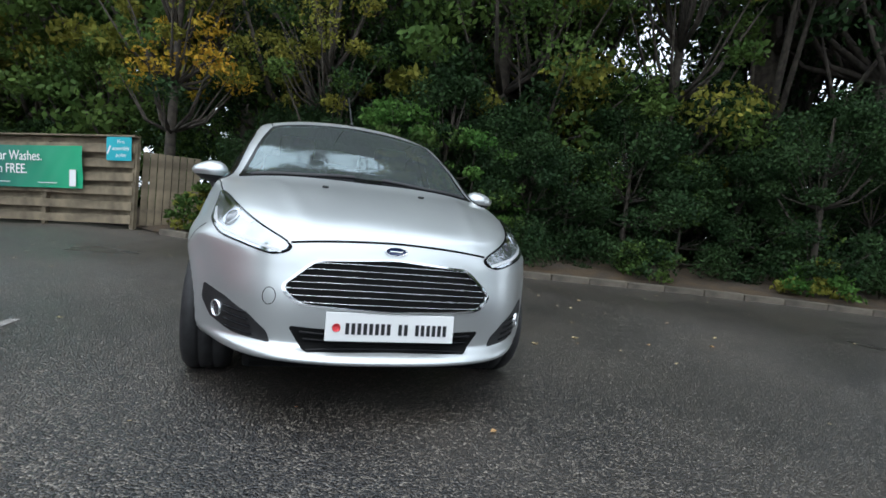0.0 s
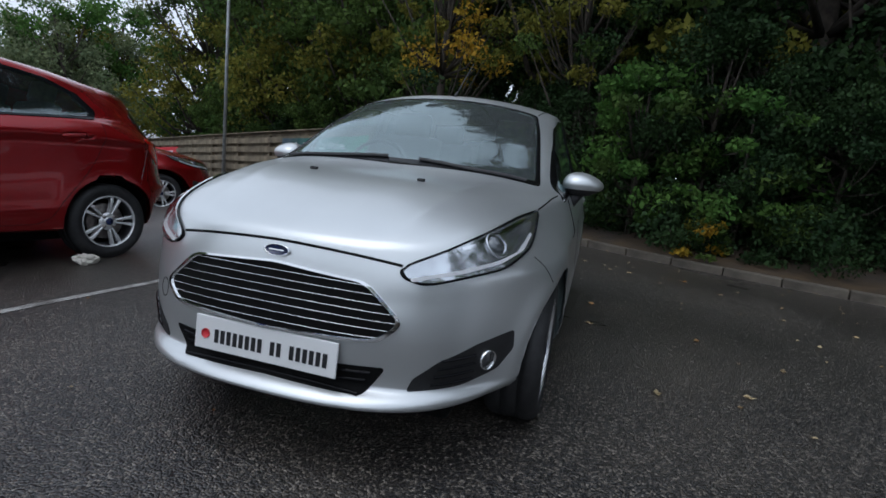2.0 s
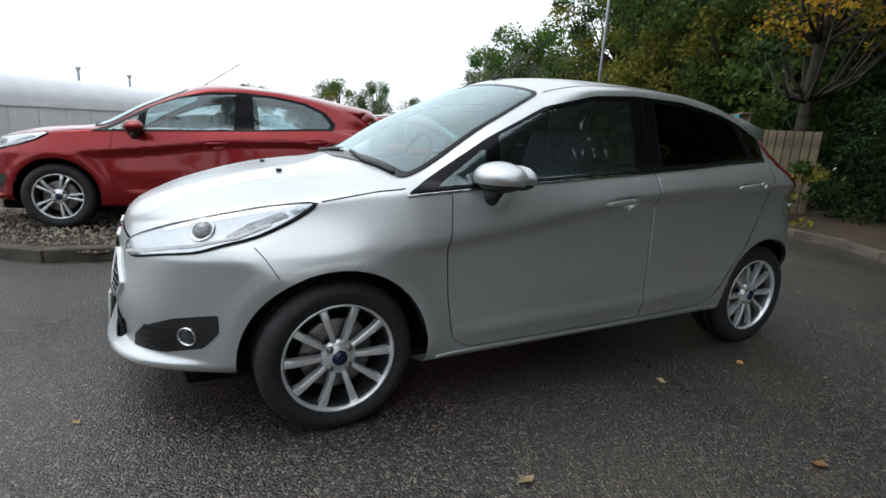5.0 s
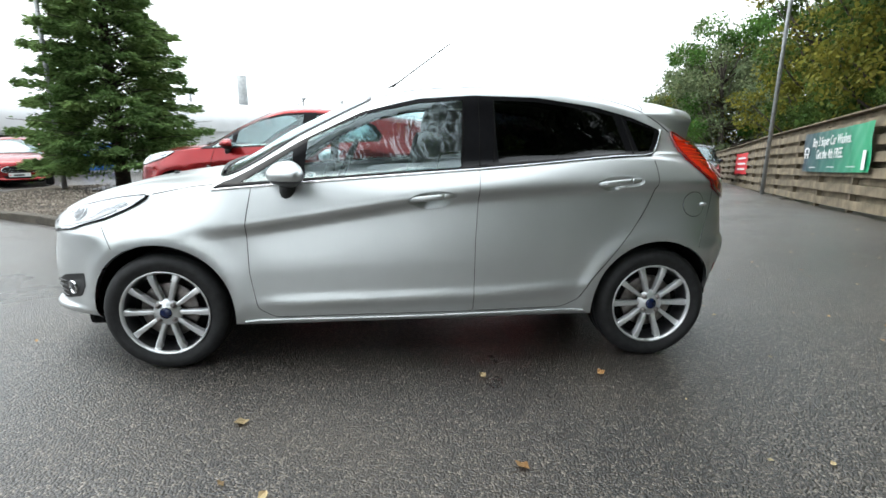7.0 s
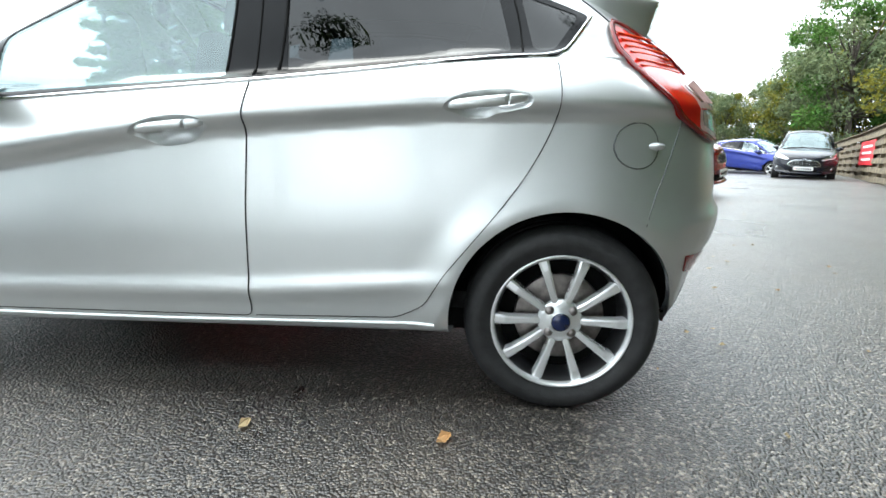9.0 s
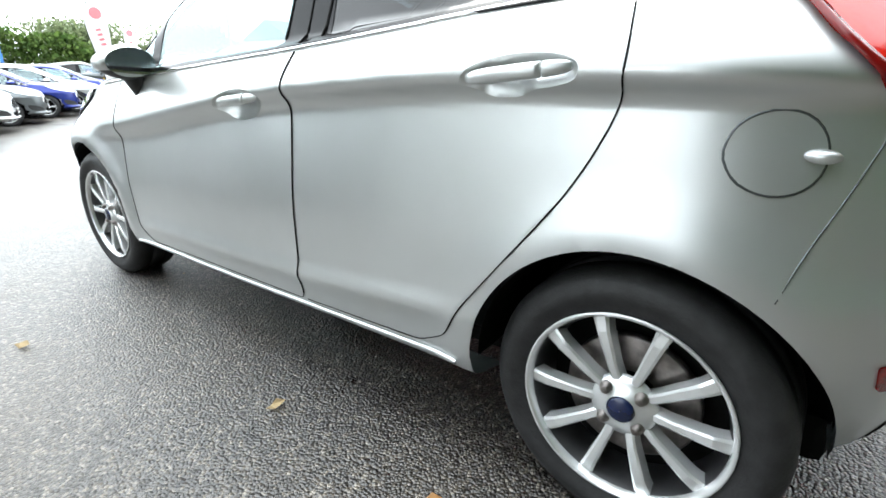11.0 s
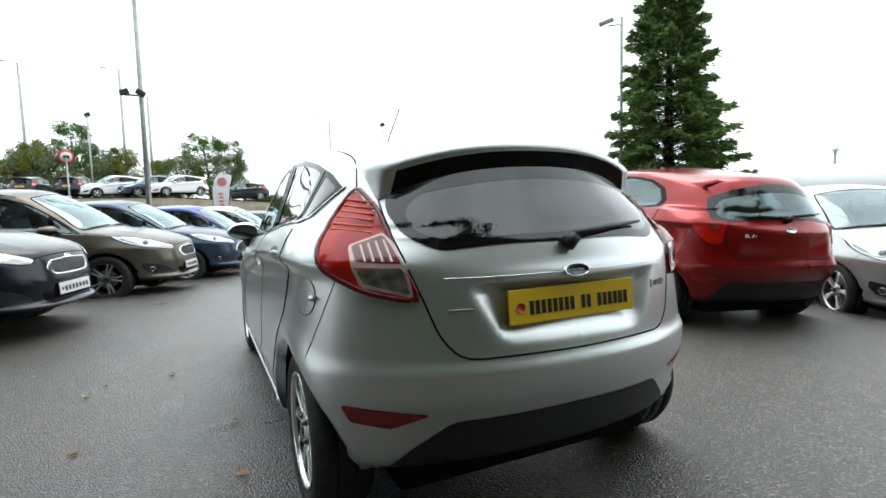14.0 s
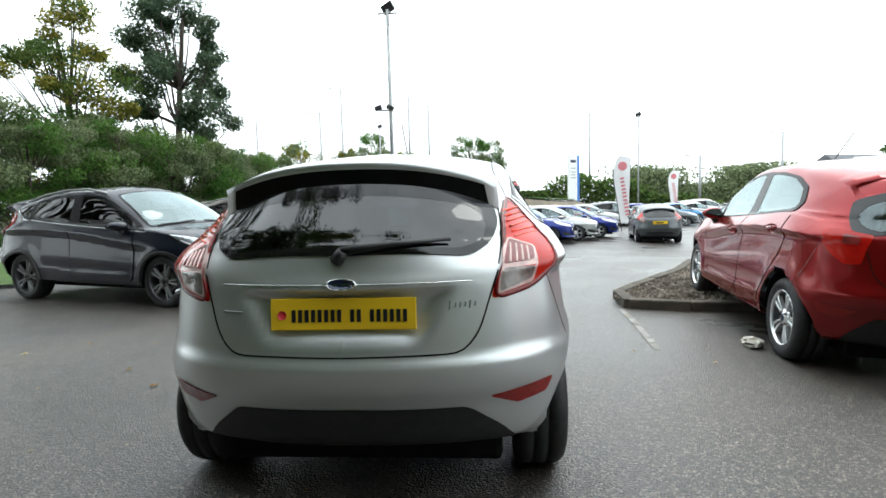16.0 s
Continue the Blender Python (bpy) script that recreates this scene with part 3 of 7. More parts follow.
class Shell:
    """The painted skin of a car, as a grid of rings, with its warp to other proportions."""

    def __init__(self, nu, sub, warp, recess=True):
        base = np.array([ring(l, nu) for l in LEVELS])
        front = 1 - smooth01(base[4, :, 1], -1.15, -0.6)
        base[4, :, :2] += front[:, None] * (0.35 * base[3, :, :2] + 0.65 * base[5, :, :2] - base[4, :, :2])
        steps = []
        for k in range(len(LEVELS) - 1):
            n = max(2, sub // 2) if k in (4, 12) else 2 * sub if k == 3 and recess else sub
            steps += [k + i / n for i in range(n)]
        steps.append(len(LEVELS) - 1)
        at = np.arange(len(LEVELS))
        grid = np.zeros((len(steps), nu, 3))
        for u in range(nu):
            for c in range(3):
                grid[:, u, c] = keyed(steps, list(zip(at, base[:, u, c])))
        x, y, z = grid[..., 0], grid[..., 1], grid[..., 2]
        for yw in (-1.245, 1.245):
            r = np.hypot(y - yw, z - 0.30)
            x += np.where(x > 0.5, 0.014 * np.exp(-(((r - 0.37) / 0.055) ** 2)) * smooth01(z, 0.2, 0.34), 0)
        hood = np.interp(y, [-1.9, -1.05], [0.34, 0.52])
        z += np.where((y < -1.08) & (z > 0.7), 0.007 * np.exp(-(((x - hood) / 0.035) ** 2)) * smooth01(y, -1.92, -1.7) * (1 - smooth01(y, -1.2, -1.08)), 0)
        y += np.where(y > 1.3, 0.02 * (1 - smooth01(z, 0.60, 0.65)) * smooth01(z, 0.40, 0.52) * smooth01(y, 1.4, 1.7), 0)
        sill = np.interp(y, [-0.85, 0.3, 1.0], [0.345, 0.372, 0.425])
        x += np.where(x > 0.6, 0.012 * np.exp(-(((z - sill) / 0.026) ** 2)) * smooth01(y, -0.86, -0.6) * (1 - smooth01(y, 0.7, 1.0)), 0)
        if recess:
            inside = smooth01(0.40 - np.abs(x) - (0.865 - z) * 0.55, 0.0, 0.085) * smooth01(z, 0.675, 0.735) * (1 - smooth01(z, 0.85, 0.885))
            y -= np.where(y > 1.3, 0.038 * inside, 0)
        lip = smooth01(0.305 - z, 0.0, 0.03) * (1 - 0.7 * smooth01(0.25 - z, 0.0, 0.05)) * (1 - smooth01(y, -1.75, -1.55))
        y -= 0.016 * lip
        x += np.where(x > 0.3, 0.008 * lip, 0)
        even = grid.copy()
        self.arch = []
        for yw in (-1.245, 1.245):
            r = np.hypot(y - yw, z - 0.30) + 1e-9
            near = (x > 0.5) & (np.abs(r - 0.345) < 0.017) & (z < 0.9)
            f = np.where(near, 0.345 / r, 1)
            y[:], z[:] = yw + (y - yw) * f, 0.30 + (z - 0.30) * f
            self.arch.append((x > 0.45) & (np.hypot(y - yw, z - 0.30) < 0.3445) & (z < 0.9))
        self.raw = grid.copy()
        self.warp = warp
        self.cover = []
        self.nu, self.nv = nu, len(steps)
        half = warp(grid.reshape(-1, 3))
        self.verts = np.concatenate([half, half * [-1, 1, 1]])
        idx = np.arange(self.nu * self.nv).reshape(self.nv, self.nu)
        quads = np.stack([idx[:-1, :-1], idx[:-1, 1:], idx[1:, 1:], idx[1:, :-1]], -1).reshape(-1, 4)
        self.half_quads = quads
        far = quads[:, ::-1] + self.nu * self.nv
        self.faces = np.concatenate([quads, far])
        tri = np.concatenate([self.faces[:, [0, 1, 2]], self.faces[:, [0, 2, 3]]])
        self.tri = tri
        even = warp(even.reshape(-1, 3))
        even = np.concatenate([even, even * [-1, 1, 1]])
        a, b, c = (even[tri[:, i]] for i in range(3))
        fn = np.cross(b - a, c - a)
        vn = np.zeros_like(self.verts)
        for i in range(3):
            np.add.at(vn, tri[:, i], fn)
        seam = np.abs(self.verts[:, 0]) < 1e-4
        vn[seam, 0] = 0
        self.normals = vn / (np.linalg.norm(vn, axis=1, keepdims=True) + 1e-12)
        self.tree = BVHTree.FromPolygons([tuple(v) for v in self.verts], [tuple(int(i) for i in t) for t in tri])

    def body(self):
        """Verts and faces without what the windows cover and without the wheel arches."""
        arch = np.any([a.reshape(-1) for a in self.arch], axis=0)
        half = self.verts[:self.nu * self.nv]
        drop = np.zeros(len(self.half_quads), bool)
        for o, s, t, n, loop in self.cover:
            q = half - np.array(o)
            ok = inside_poly(np.stack([q @ np.array(s), q @ np.array(t)], 1), loop)
            ok &= (self.normals[:len(half)] @ np.array(n) > 0.25)
            drop |= ok[self.half_quads].all(1)
        faces = []
        for q, d in zip(self.half_quads, drop):
            if d:
                continue
            keep = [int(i) for i in q if not arch[i]]
            if len(keep) >= 3:
                faces.append(keep)
        far = [[i + self.nu * self.nv for i in f[::-1]] for f in faces]
        return self.verts, faces + far

    def lay(self, p, n=None):
        """The place and normal on the skin, along n if given, or the nearest."""
        if n is not None:
            hit = self.tree.ray_cast(p + n * 0.6, -n, 1.3)
            if hit[0] is not None and (hit[0] - p).length < 0.25:
                return hit[0], self.normal(hit[0], hit[2])
        hit = self.tree.find_nearest(p)
        return hit[0], self.normal(hit[0], hit[2])

    def normal(self, p, i):
        t = self.tri[i]
        a, b, c = (Vector(self.verts[j]) for j in t)
        w = np.array([(b - p).cross(c - p).length, (c - p).cross(a - p).length, (a - p).cross(b - p).length])
        n = (self.normals[t] * (w / (w.sum() + 1e-12))[:, None]).sum(0)
        return Vector(n).normalized()


def inside_poly(pts, poly):
    poly = np.asarray(poly, float)
    x, y = pts[:, 0], pts[:, 1]
    inside = np.zeros(len(pts), bool)
    j = len(poly) - 1
    for i in range(len(poly)):
        (xi, yi), (xj, yj) = poly[i], poly[j]
        hit = ((yi > y) != (yj > y)) & (x < (xj - xi) * (y - yi) / (yj - yi + 1e-12) + xi)
        inside ^= hit
        j = i
    return inside


def rounded(pts, r, n=4):
    """A closed outline with its corners rounded by about r."""
    pts = [Vector(p) for p in pts]
    out = []
    for i, p in enumerate(pts):
        a, b = pts[i - 1], pts[(i + 1) % len(pts)]
        ra, rb = min(r, (a - p).length * 0.45), min(r, (b - p).length * 0.45)
        s, e = p + (a - p).normalized() * ra, p + (b - p).normalized() * rb
        for k in range(n + 1):
            t = k / n
            out.append(s * (1 - t) ** 2 + p * (2 * t * (1 - t)) + e * t * t)
    return out


def resampled(pts, step, closed=True):
    out = []
    m = len(pts) if closed else len(pts) - 1
    for i in range(m):
        a, b = pts[i], pts[(i + 1) % len(pts)]
        k = max(1, int((b - a).length / step))
        out += [a.lerp(b, j / k) for j in range(k)]
    if not closed:
        out.append(pts[-1])
    return out


def patch(sh, name, outline, mat, parent, off=0.003, r=0.02, grid=0.03, holes=(), label="", mirror=False, direction=None, skirt=0.006, bowl=0.0, warp=True, opening=False, flip=False, bowl_at=0.05, plain=False):
    """A panel laid on the skin of a car within a closed outline of rough 3D points."""
    def ready(pts):
        pts = [Vector(p) for p in pts]
        if warp:
            pts = [Vector(q) for q in sh.warp(np.array([tuple(p) for p in pts]))]
        return pts
    pts = ready(outline)
    if direction is None:
        n = Vector()
        for p in pts:
            n += sh.lay(p)[1]
        n.normalize()
    else:
        n = Vector(direction).normalized()
    up = Vector((0, 0, 1)) if abs(n.z) < 0.9 else Vector((0, 1, 0))
    s = up.cross(n).normalized()
    t = n.cross(s)
    o = sum(pts, Vector()) / len(pts)

    def flat(p):
        q = sh.lay(p)[0] - o
        return Vector((q.dot(s), q.dot(t)))
    loops = [resampled(rounded([flat(p) for p in pts], r), grid * 0.7)]
    for h in holes:
        loops.append(resampled(rounded([flat(p) for p in ready(h)], r), grid * 0.7))
    arr = [np.array([tuple(p) for p in lo]) for lo in loops]
    if opening:
        sh.cover.append((tuple(o), tuple(s), tuple(t), tuple(n), arr[0]))
    lo, hi = arr[0].min(0), arr[0].max(0)
    gx, gy = np.meshgrid(np.arange(lo[0] + grid / 2, hi[0], grid), np.arange(lo[1] + grid / 2, hi[1], grid))
    cand = np.stack([gx.ravel(), gy.ravel()], 1)
    ok = inside_poly(cand, arr[0])
    for a in arr[1:]:
        ok &= ~inside_poly(cand, a)
    cand = cand[ok]
    allb = np.concatenate(arr)
    if len(cand):
        d = np.min(np.linalg.norm(cand[:, None] - allb[None], axis=2), axis=1)
        cand = cand[d > grid * 0.4]
    v2 = [Vector(p) for p in allb] + [Vector(p) for p in cand]
    edges, start = [], 0
    for a in arr:
        edges += [(start + i, start + (i + 1) % len(a)) for i in range(len(a))]
        start += len(a)
    ov, oe, of, orig_v, orig_e, orig_f = delaunay_2d_cdt(v2, edges, [], 0, 1e-6)
    p2 = np.array([tuple(v) for v in ov])
    tri = np.array([tuple(f) for f in of])
    cen = p2[tri].mean(1)
    ok = inside_poly(cen, arr[0])
    for a in arr[1:]:
        ok &= ~inside_poly(cen, a)
    tri = tri[ok]
    verts, norms = [], []
    for q in p2:
        p = o + s * q[0] + t * q[1]
        h, nn = sh.lay(p, n)
        f = 0.0
        if bowl:
            f = bowl * min(1.0, float(np.min(np.linalg.norm(arr[0] - q, axis=1))) / bowl_at)
        verts.append(h + nn * (off + f))
        norms.append(nn)
    faces = [tuple(int(i) for i in f) for f in tri]
    a, b, c = (verts[i] for i in faces[0])
    if (b - a).cross(c - a).dot(norms[faces[0][0]]) < 0:
        faces = [f[::-1] for f in faces]
    count = {}
    for f in faces:
        for i in range(3):
            e = (f[i], f[(i + 1) % 3])
            count[e] = count.get(e, 0) + 1
    border = [e for e in count if (e[1], e[0]) not in count]
    extra = {}
    for e in border if skirt > -1 else ():
        for i in e:
            if i not in extra:
                extra[i] = len(verts)
                verts.append(verts[i] - norms[i] * (off + skirt))
                norms.append(norms[i])
    faces += [(e[0], extra[e[0]], extra[e[1]], e[1]) for e in border if e[0] in extra]
    made = []
    for sg in ((1, -1) if mirror else (-1,) if flip else (1,)):
        vv = [(v[0] * sg, v[1], v[2]) for v in verts]
        ff = faces if sg > 0 else [f[::-1] for f in faces]
        ob = piece(name, vv, ff, mat, parent, label)
        nm = [(k[0] * sg, k[1], k[2]) for k in norms]
        if not plain:
            ob.data.normals_split_custom_set_from_vertices(nm)
        made.append(ob)
    return made


def strip(sh, name, line, width, mat, parent, off=0.0015, closed=False, mirror=False, step=0.03, lift=0.0, label="", warp=True, direction=None, flip=False, deep=0.004):
    """A narrow band that follows the skin along a line: a panel gap or a trim."""
    pts = [Vector(p) for p in line]
    if warp:
        pts = [Vector(q) for q in sh.warp(np.array([tuple(p) for p in pts]))]
    pts = resampled(pts, step, closed)
    for _ in range(2):
        pts = [pts[i] if not closed and i in (0, len(pts) - 1) else (pts[i - 1] + pts[i] * 2 + pts[(i + 1) % len(pts)]) / 4 for i in range(len(pts))]
    laid = [sh.lay(p, Vector(direction).normalized() if direction else None) for p in pts]
    verts, faces = [], []
    m = len(laid)
    for i, (p, n) in enumerate(laid):
        a = laid[(i - 1) % m][0] if closed or i else p
        b = laid[(i + 1) % m][0] if closed or i < m - 1 else p
        d = (b - a).normalized().cross(n) * (width / 2)
        base = p + n * off
        verts += [base - d - n * deep, base - d, base + n * lift, base + d, base + d - n * deep]
    for i in range(m if closed else m - 1):
        j = (i + 1) % m
        for k in range(4):
            faces.append((i * 5 + k, i * 5 + k + 1, j * 5 + k + 1, j * 5 + k))
    out = []
    for sg in ((1, -1) if mirror else (-1,) if flip else (1,)):
        vv = [(v[0] * sg, v[1], v[2]) for v in verts]
        out.append(piece(name, vv, faces if sg > 0 else [f[::-1] for f in faces], mat, parent, label))
    return out


def wheel_thing(parent, at, side, radius, rim_r, width, style, lod):
    """A wheel with its tyre and rim under the car; its outer face is at x = 0 of the wheel, to the car's side."""
    n = 48 if lod < 2 else 24
    w = empty("wheel")
    w.parent = parent
    w.location = at
    w.rotation_euler = (0, 0, 0 if side > 0 else math.pi)
    R, r, h = radius, rim_r, width
    prof = [(r - 0.005, -0.006), (r + 0.012, 0.004), (r + 0.03, 0.010), ((r + R) / 2, 0.013), (R - 0.022, 0.005), (R - 0.007, -0.012), (R, -0.03),
            (R, -h * 0.32), (R - 0.006, -h * 0.33), (R - 0.006, -h * 0.36), (R, -h * 0.37), (R, -h * 0.62), (R - 0.006, -h * 0.63), (R - 0.006, -h * 0.66), (R, -h * 0.67),
            (R, -h + 0.03), (R - 0.02, -h), (r, -h)]
    piece("tyre", *lathe(prof, n), M["rubber"], w)
    rim = M["dark_alloy"] if style == "dark" else M["alloy"]
    barrel = [(r - 0.006, -0.004), (r + 0.003, 0.003), (r + 0.001, 0.006), (r - 0.003, 0.006), (r - 0.008, 0.001), (r - 0.011, -0.012)]
    piece("rim", *lathe(barrel, n), rim, w)
    # The inner barrel is given a darker metal than the lip.
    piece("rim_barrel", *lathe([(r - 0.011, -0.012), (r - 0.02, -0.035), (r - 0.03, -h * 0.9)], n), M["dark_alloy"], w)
    many = []
    count = {"ten": 10, "twin": 10, "dark": 10, "five": 5}[style]
    for i in range(count):
        a = 2 * math.pi * i / count
        if style in ("twin", "dark"):
            a = 2 * math.pi * (i // 2) / 5 + (0.16 if i % 2 else -0.16)
        r0, r1 = 0.03, r - 0.008
        w0, w1 = (0.0128, 0.0165) if style != "five" else (0.02, 0.03)
        if style in ("twin", "dark"):
            w0, w1 = 0.010, 0.014
        pts = []
        for rr, ww, d in ((r0, w0, -0.020), (r0 + (r1 - r0) * 0.35, w0 * 0.92, -0.010), (r0 + (r1 - r0) * 0.8, w1 * 0.95, -0.006), (r1, w1 * 1.18, -0.012)):
            for sx, dx in ((-1, -0.03), (-0.86, -0.003), (-0.5, 0.0), (0.5, 0.0), (0.86, -0.003), (1, -0.03)):
                c, s = math.cos(a), math.sin(a)
                t = sx * ww
                pts.append((d + dx, rr * c - t * s, rr * s + t * c))
        fs = []
        for k in range(3):
            for j in range(5):
                fs.append((k * 6 + j, k * 6 + j + 1, (k + 1) * 6 + j + 1, (k + 1) * 6 + j))
        many.append((pts, fs))
    v, f = joined(*many)
    sp = new("spokes", mesh_of("spokes", v, f, M["galv"] if style == "dark" else rim, False))
    sp.parent = w
    piece("hub", *lathe([(0.07, -0.03), (0.066, -0.016), (0.045, -0.011), (0.033, -0.005), (0.03, -0.003)], 24), rim, w)
    piece("centre_cap", *lathe([(0.029, -0.008), (0.028, 0.0), (0.024, 0.003), (0.001, 0.004)], 24), M["badge"] if style in ("ten", "twin") else M["plastic"], w)
    if lod < 2:
        for i in range(4 if style in ("ten", "twin") else 5):
            k = 4 if style in ("ten", "twin") else 5
            a = 2 * math.pi * (i + 0.5) / k
            nut = piece("wheel_nut", *lathe([(0.015, -0.016), (0.014, -0.009), (0.0105, -0.009), (0.010, 0.0), (0.007, 0.003), (0.001, 0.003)], 12), M["disc"], w)
            nut.location = (0, 0.05 * math.cos(a), 0.05 * math.sin(a))
        piece("brake_disc", *lathe([(0.06, -0.06), (0.135, -0.06), (0.14, -0.062), (0.14, -0.08), (0.06, -0.08)], 40), M["disc"], w)
    # Black disc added to paint in the shade behind the spokes.
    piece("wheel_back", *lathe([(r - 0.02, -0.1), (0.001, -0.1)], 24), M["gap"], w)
    return w


def side(*yz, x=None):
    """Points of the car's flank from their place along it and their height."""
    return [(x or 0.80 - 0.5 * max(0.0, z - 1.0), y, z) for y, z in yz]


def sheet_text(name, body, size, mat, m, parent=None, depth=0.002, align="CENTER", squeeze=1.0):
    cu = bpy.data.curves.new(name, "FONT")
    cu.body, cu.size, cu.extrude, cu.align_x = body, size, depth, align
    tmp = new("text_tmp", cu)
    dg = bpy.context.evaluated_depsgraph_get()
    me = bpy.data.meshes.new_from_object(tmp.evaluated_get(dg))
    bpy.data.objects.remove(tmp)
    me.materials.clear()
    me.materials.append(mat)
    ob = new(name, me)
    if parent is not None:
        ob.parent = parent
        ob.matrix_local = m
    else:
        ob.matrix_world = m
    return ob


def plate(parent, at, face, mat, tilt=0.0, bars=18, width=0.52):
    """A number plate with a row of plain dark bars; face: -1 looks to the front, 1 to the rear."""
    p = part("number_plate", box_bm(width, 0.008, 0.112, (0, 0, 0), 0.003), mat, parent, "rectangular plate with a row of dark bars")
    p.location = at
    p.rotation_euler = (radians(tilt), 0, 0 if face < 0 else math.pi)
    rnd = random.Random(3)
    x = -width / 2 + 0.075
    step = (width - 0.1) / bars
    for i in range(bars):
        if bars > 10 and i in (8, 11):
            x += step
            continue
        part("printed_bar", box_bm(step * 0.62, 0.003, 0.044, (x + step * 0.4, -0.005, -0.006)), M["print"], p)
        x += step
    v, f = lathe([(0.001, 0.0), (0.016, 0.0), (0.016, -0.003)], 20)
    dot = piece("round_emblem", [(b, a - 0.0045, c) for a, b, c in v], f, M["red_print"], p)
    dot.location = (-width / 2 + 0.042, 0, -0.003)
    return p


def pull_handle(door, paint, p, sg):
    """A strap handle over its recess, with a separate lock cover at its rear end."""
    for nm, y0, y1 in (("handle", -0.108, 0.056), ("lock_cover", 0.060, 0.110)):
        v, f = [], []
        n, k = 14, 12
        for i in range(n + 1):
            y = y0 + (y1 - y0) * i / n
            e = max(0.0, 1 - abs(y / 0.112) ** 5) ** 0.5
            for j in range(k):
                a = 2 * math.pi * j / k
                v.append((sg * (p.x + 0.010 - 0.012 * (y / 0.11) ** 2 + 0.008 * e * math.cos(a)), p.y + y, p.z + 0.007 + 0.1 * y + (0.003 + 0.0115 * e) * math.sin(a)))
        for i in range(n):
            for j in range(k):
                q = (i * k + j, i * k + (j + 1) % k, (i + 1) * k + (j + 1) % k, (i + 1) * k + j)
                f.append(q if sg > 0 else q[::-1])
        f += [tuple(range(k))[::-sg], tuple(range(n * k, n * k + k))[::sg]]
        piece(nm, v, f, paint, door, "body-coloured pull handle" if nm == "handle" else "body-coloured lock cover")


def build_car(name, spec, m, label, group=""):
    lod = spec.get("lod", 0)
    paint = M[spec["paint"]]
    warp = spec.get("warp") or (lambda a: np.asarray(a, float))
    sh = Shell(*((230, 8) if lod == 0 else (190, 7) if spec.get("fine") else (110, 5) if lod == 1 else (64, 3)), warp, recess=lod == 0)
    g = {0: 0.022, 1: 0.035, 2: 0.08}[lod]
    fine = lod == 0 or bool(spec.get("fine"))
    if spec.get("fine"):
        g = 0.025
    root = tagged(empty(name, m), label, "car", group)
    W = lambda p: Vector(warp(np.array([p], float))[0])

    # side windows
    dlo = side((-0.985, 0.905), (-0.60, 1.168), (-0.28, 1.282), (0.01, 1.33), (0.29, 1.347), (0.61, 1.341), (0.91, 1.309), (1.14, 1.275), (1.312, 1.238), (1.195, 1.06), (0.31, 1.01), (-0.66, 0.93))
    panes = [side((-0.565, 0.967), (-0.55, 1.165), (-0.28, 1.26), (0.0, 1.309), (0.235, 1.324), (0.215, 1.022)),
             side((0.405, 1.037), (0.385, 1.325), (0.61, 1.32), (0.91, 1.288), (1.02, 1.268), (1.065, 1.075))]
    quarter = [side((-0.86, 0.948), (-0.62, 1.115), (-0.615, 0.962)), side((1.125, 1.08), (1.09, 1.26), (1.272, 1.227), (1.18, 1.083))]
    if spec.get("two_windows"):
        dlo = dlo[:6] + side((0.88, 1.312), (1.06, 1.245), (1.165, 1.14), (1.15, 1.062), (0.31, 1.01), (-0.66, 0.93))
        panes[1] = side((0.405, 1.037), (0.385, 1.325), (0.61, 1.32), (0.85, 1.292), (1.02, 1.23), (1.115, 1.13), (1.105, 1.088))
        quarter = quarter[:1]
    patch(sh, "window_surround", dlo, M["gloss_black"], root, 0.006, 0.02, g * 0.75, panes + quarter, mirror=True, direction=(1, 0, 0.25), opening=True)
    tints = spec.get("tints", ("glass", "tint"))
    for k, pane in enumerate(panes):
        patch(sh, "window", pane, M[tints[k]], root, 0.004, 0.02, g * 1.5, mirror=True, direction=(1, 0, 0.25), skirt=0.0)
    for k, pane in enumerate(quarter):
        patch(sh, "quarter_window", pane, M[tints[k]], root, 0.004, 0.012, g * 1.5, mirror=True, direction=(1, 0, 0.25), skirt=0.0)
    if lod == 0:
        for k, yy in enumerate((0.228, 0.392)):
            strip(sh, "window_seal", side((yy - 0.012, 1.03), (yy, 1.18), (yy + 0.004 - 0.01 * k, 1.325)), 0.008, M["gap"], root, 0.008, mirror=True, direction=(1, 0, 0.25))
        strip(sh, "pillar_gap", side((0.308, 1.012), (0.312, 1.18), (0.31, 1.342)), 0.005, M["gap"], root, 0.008, mirror=True, direction=(1, 0, 0.25))
        strip(sh, "pillar_gap", side((1.095, 1.072), (1.085, 1.17), (1.058, 1.268)), 0.005, M["gap"], root, 0.008, mirror=True, direction=(1, 0, 0.25))
    # windscreen and rear window
    ws = [(-0.70, -0.98, 0.985), (0.0, -1.06, 0.99), (0.70, -0.98, 0.985), (0.60, -0.45, 1.25), (0.545, -0.235, 1.345), (0.0, -0.235, 1.385), (-0.545, -0.235, 1.345), (-0.60, -0.45, 1.25)]
    wi = [(-0.672, -0.95, 1.01), (0.0, -1.0, 1.025), (0.672, -0.95, 1.01), (0.582, -0.455, 1.25), (0.53, -0.255, 1.338), (0.0, -0.26, 1.377), (-0.53, -0.255, 1.338), (-0.582, -0.455, 1.25)]
    patch(sh, "windscreen_surround", ws, M["gloss_black"], root, 0.005, 0.04, g * 0.8, [wi], direction=(0, -0.55, 0.84), opening=True)
    patch(sh, "windscreen", wi, M["wet_glass"], root, 0.004, 0.04, g * 1.5, direction=(0, -0.55, 0.84), skirt=0.0)
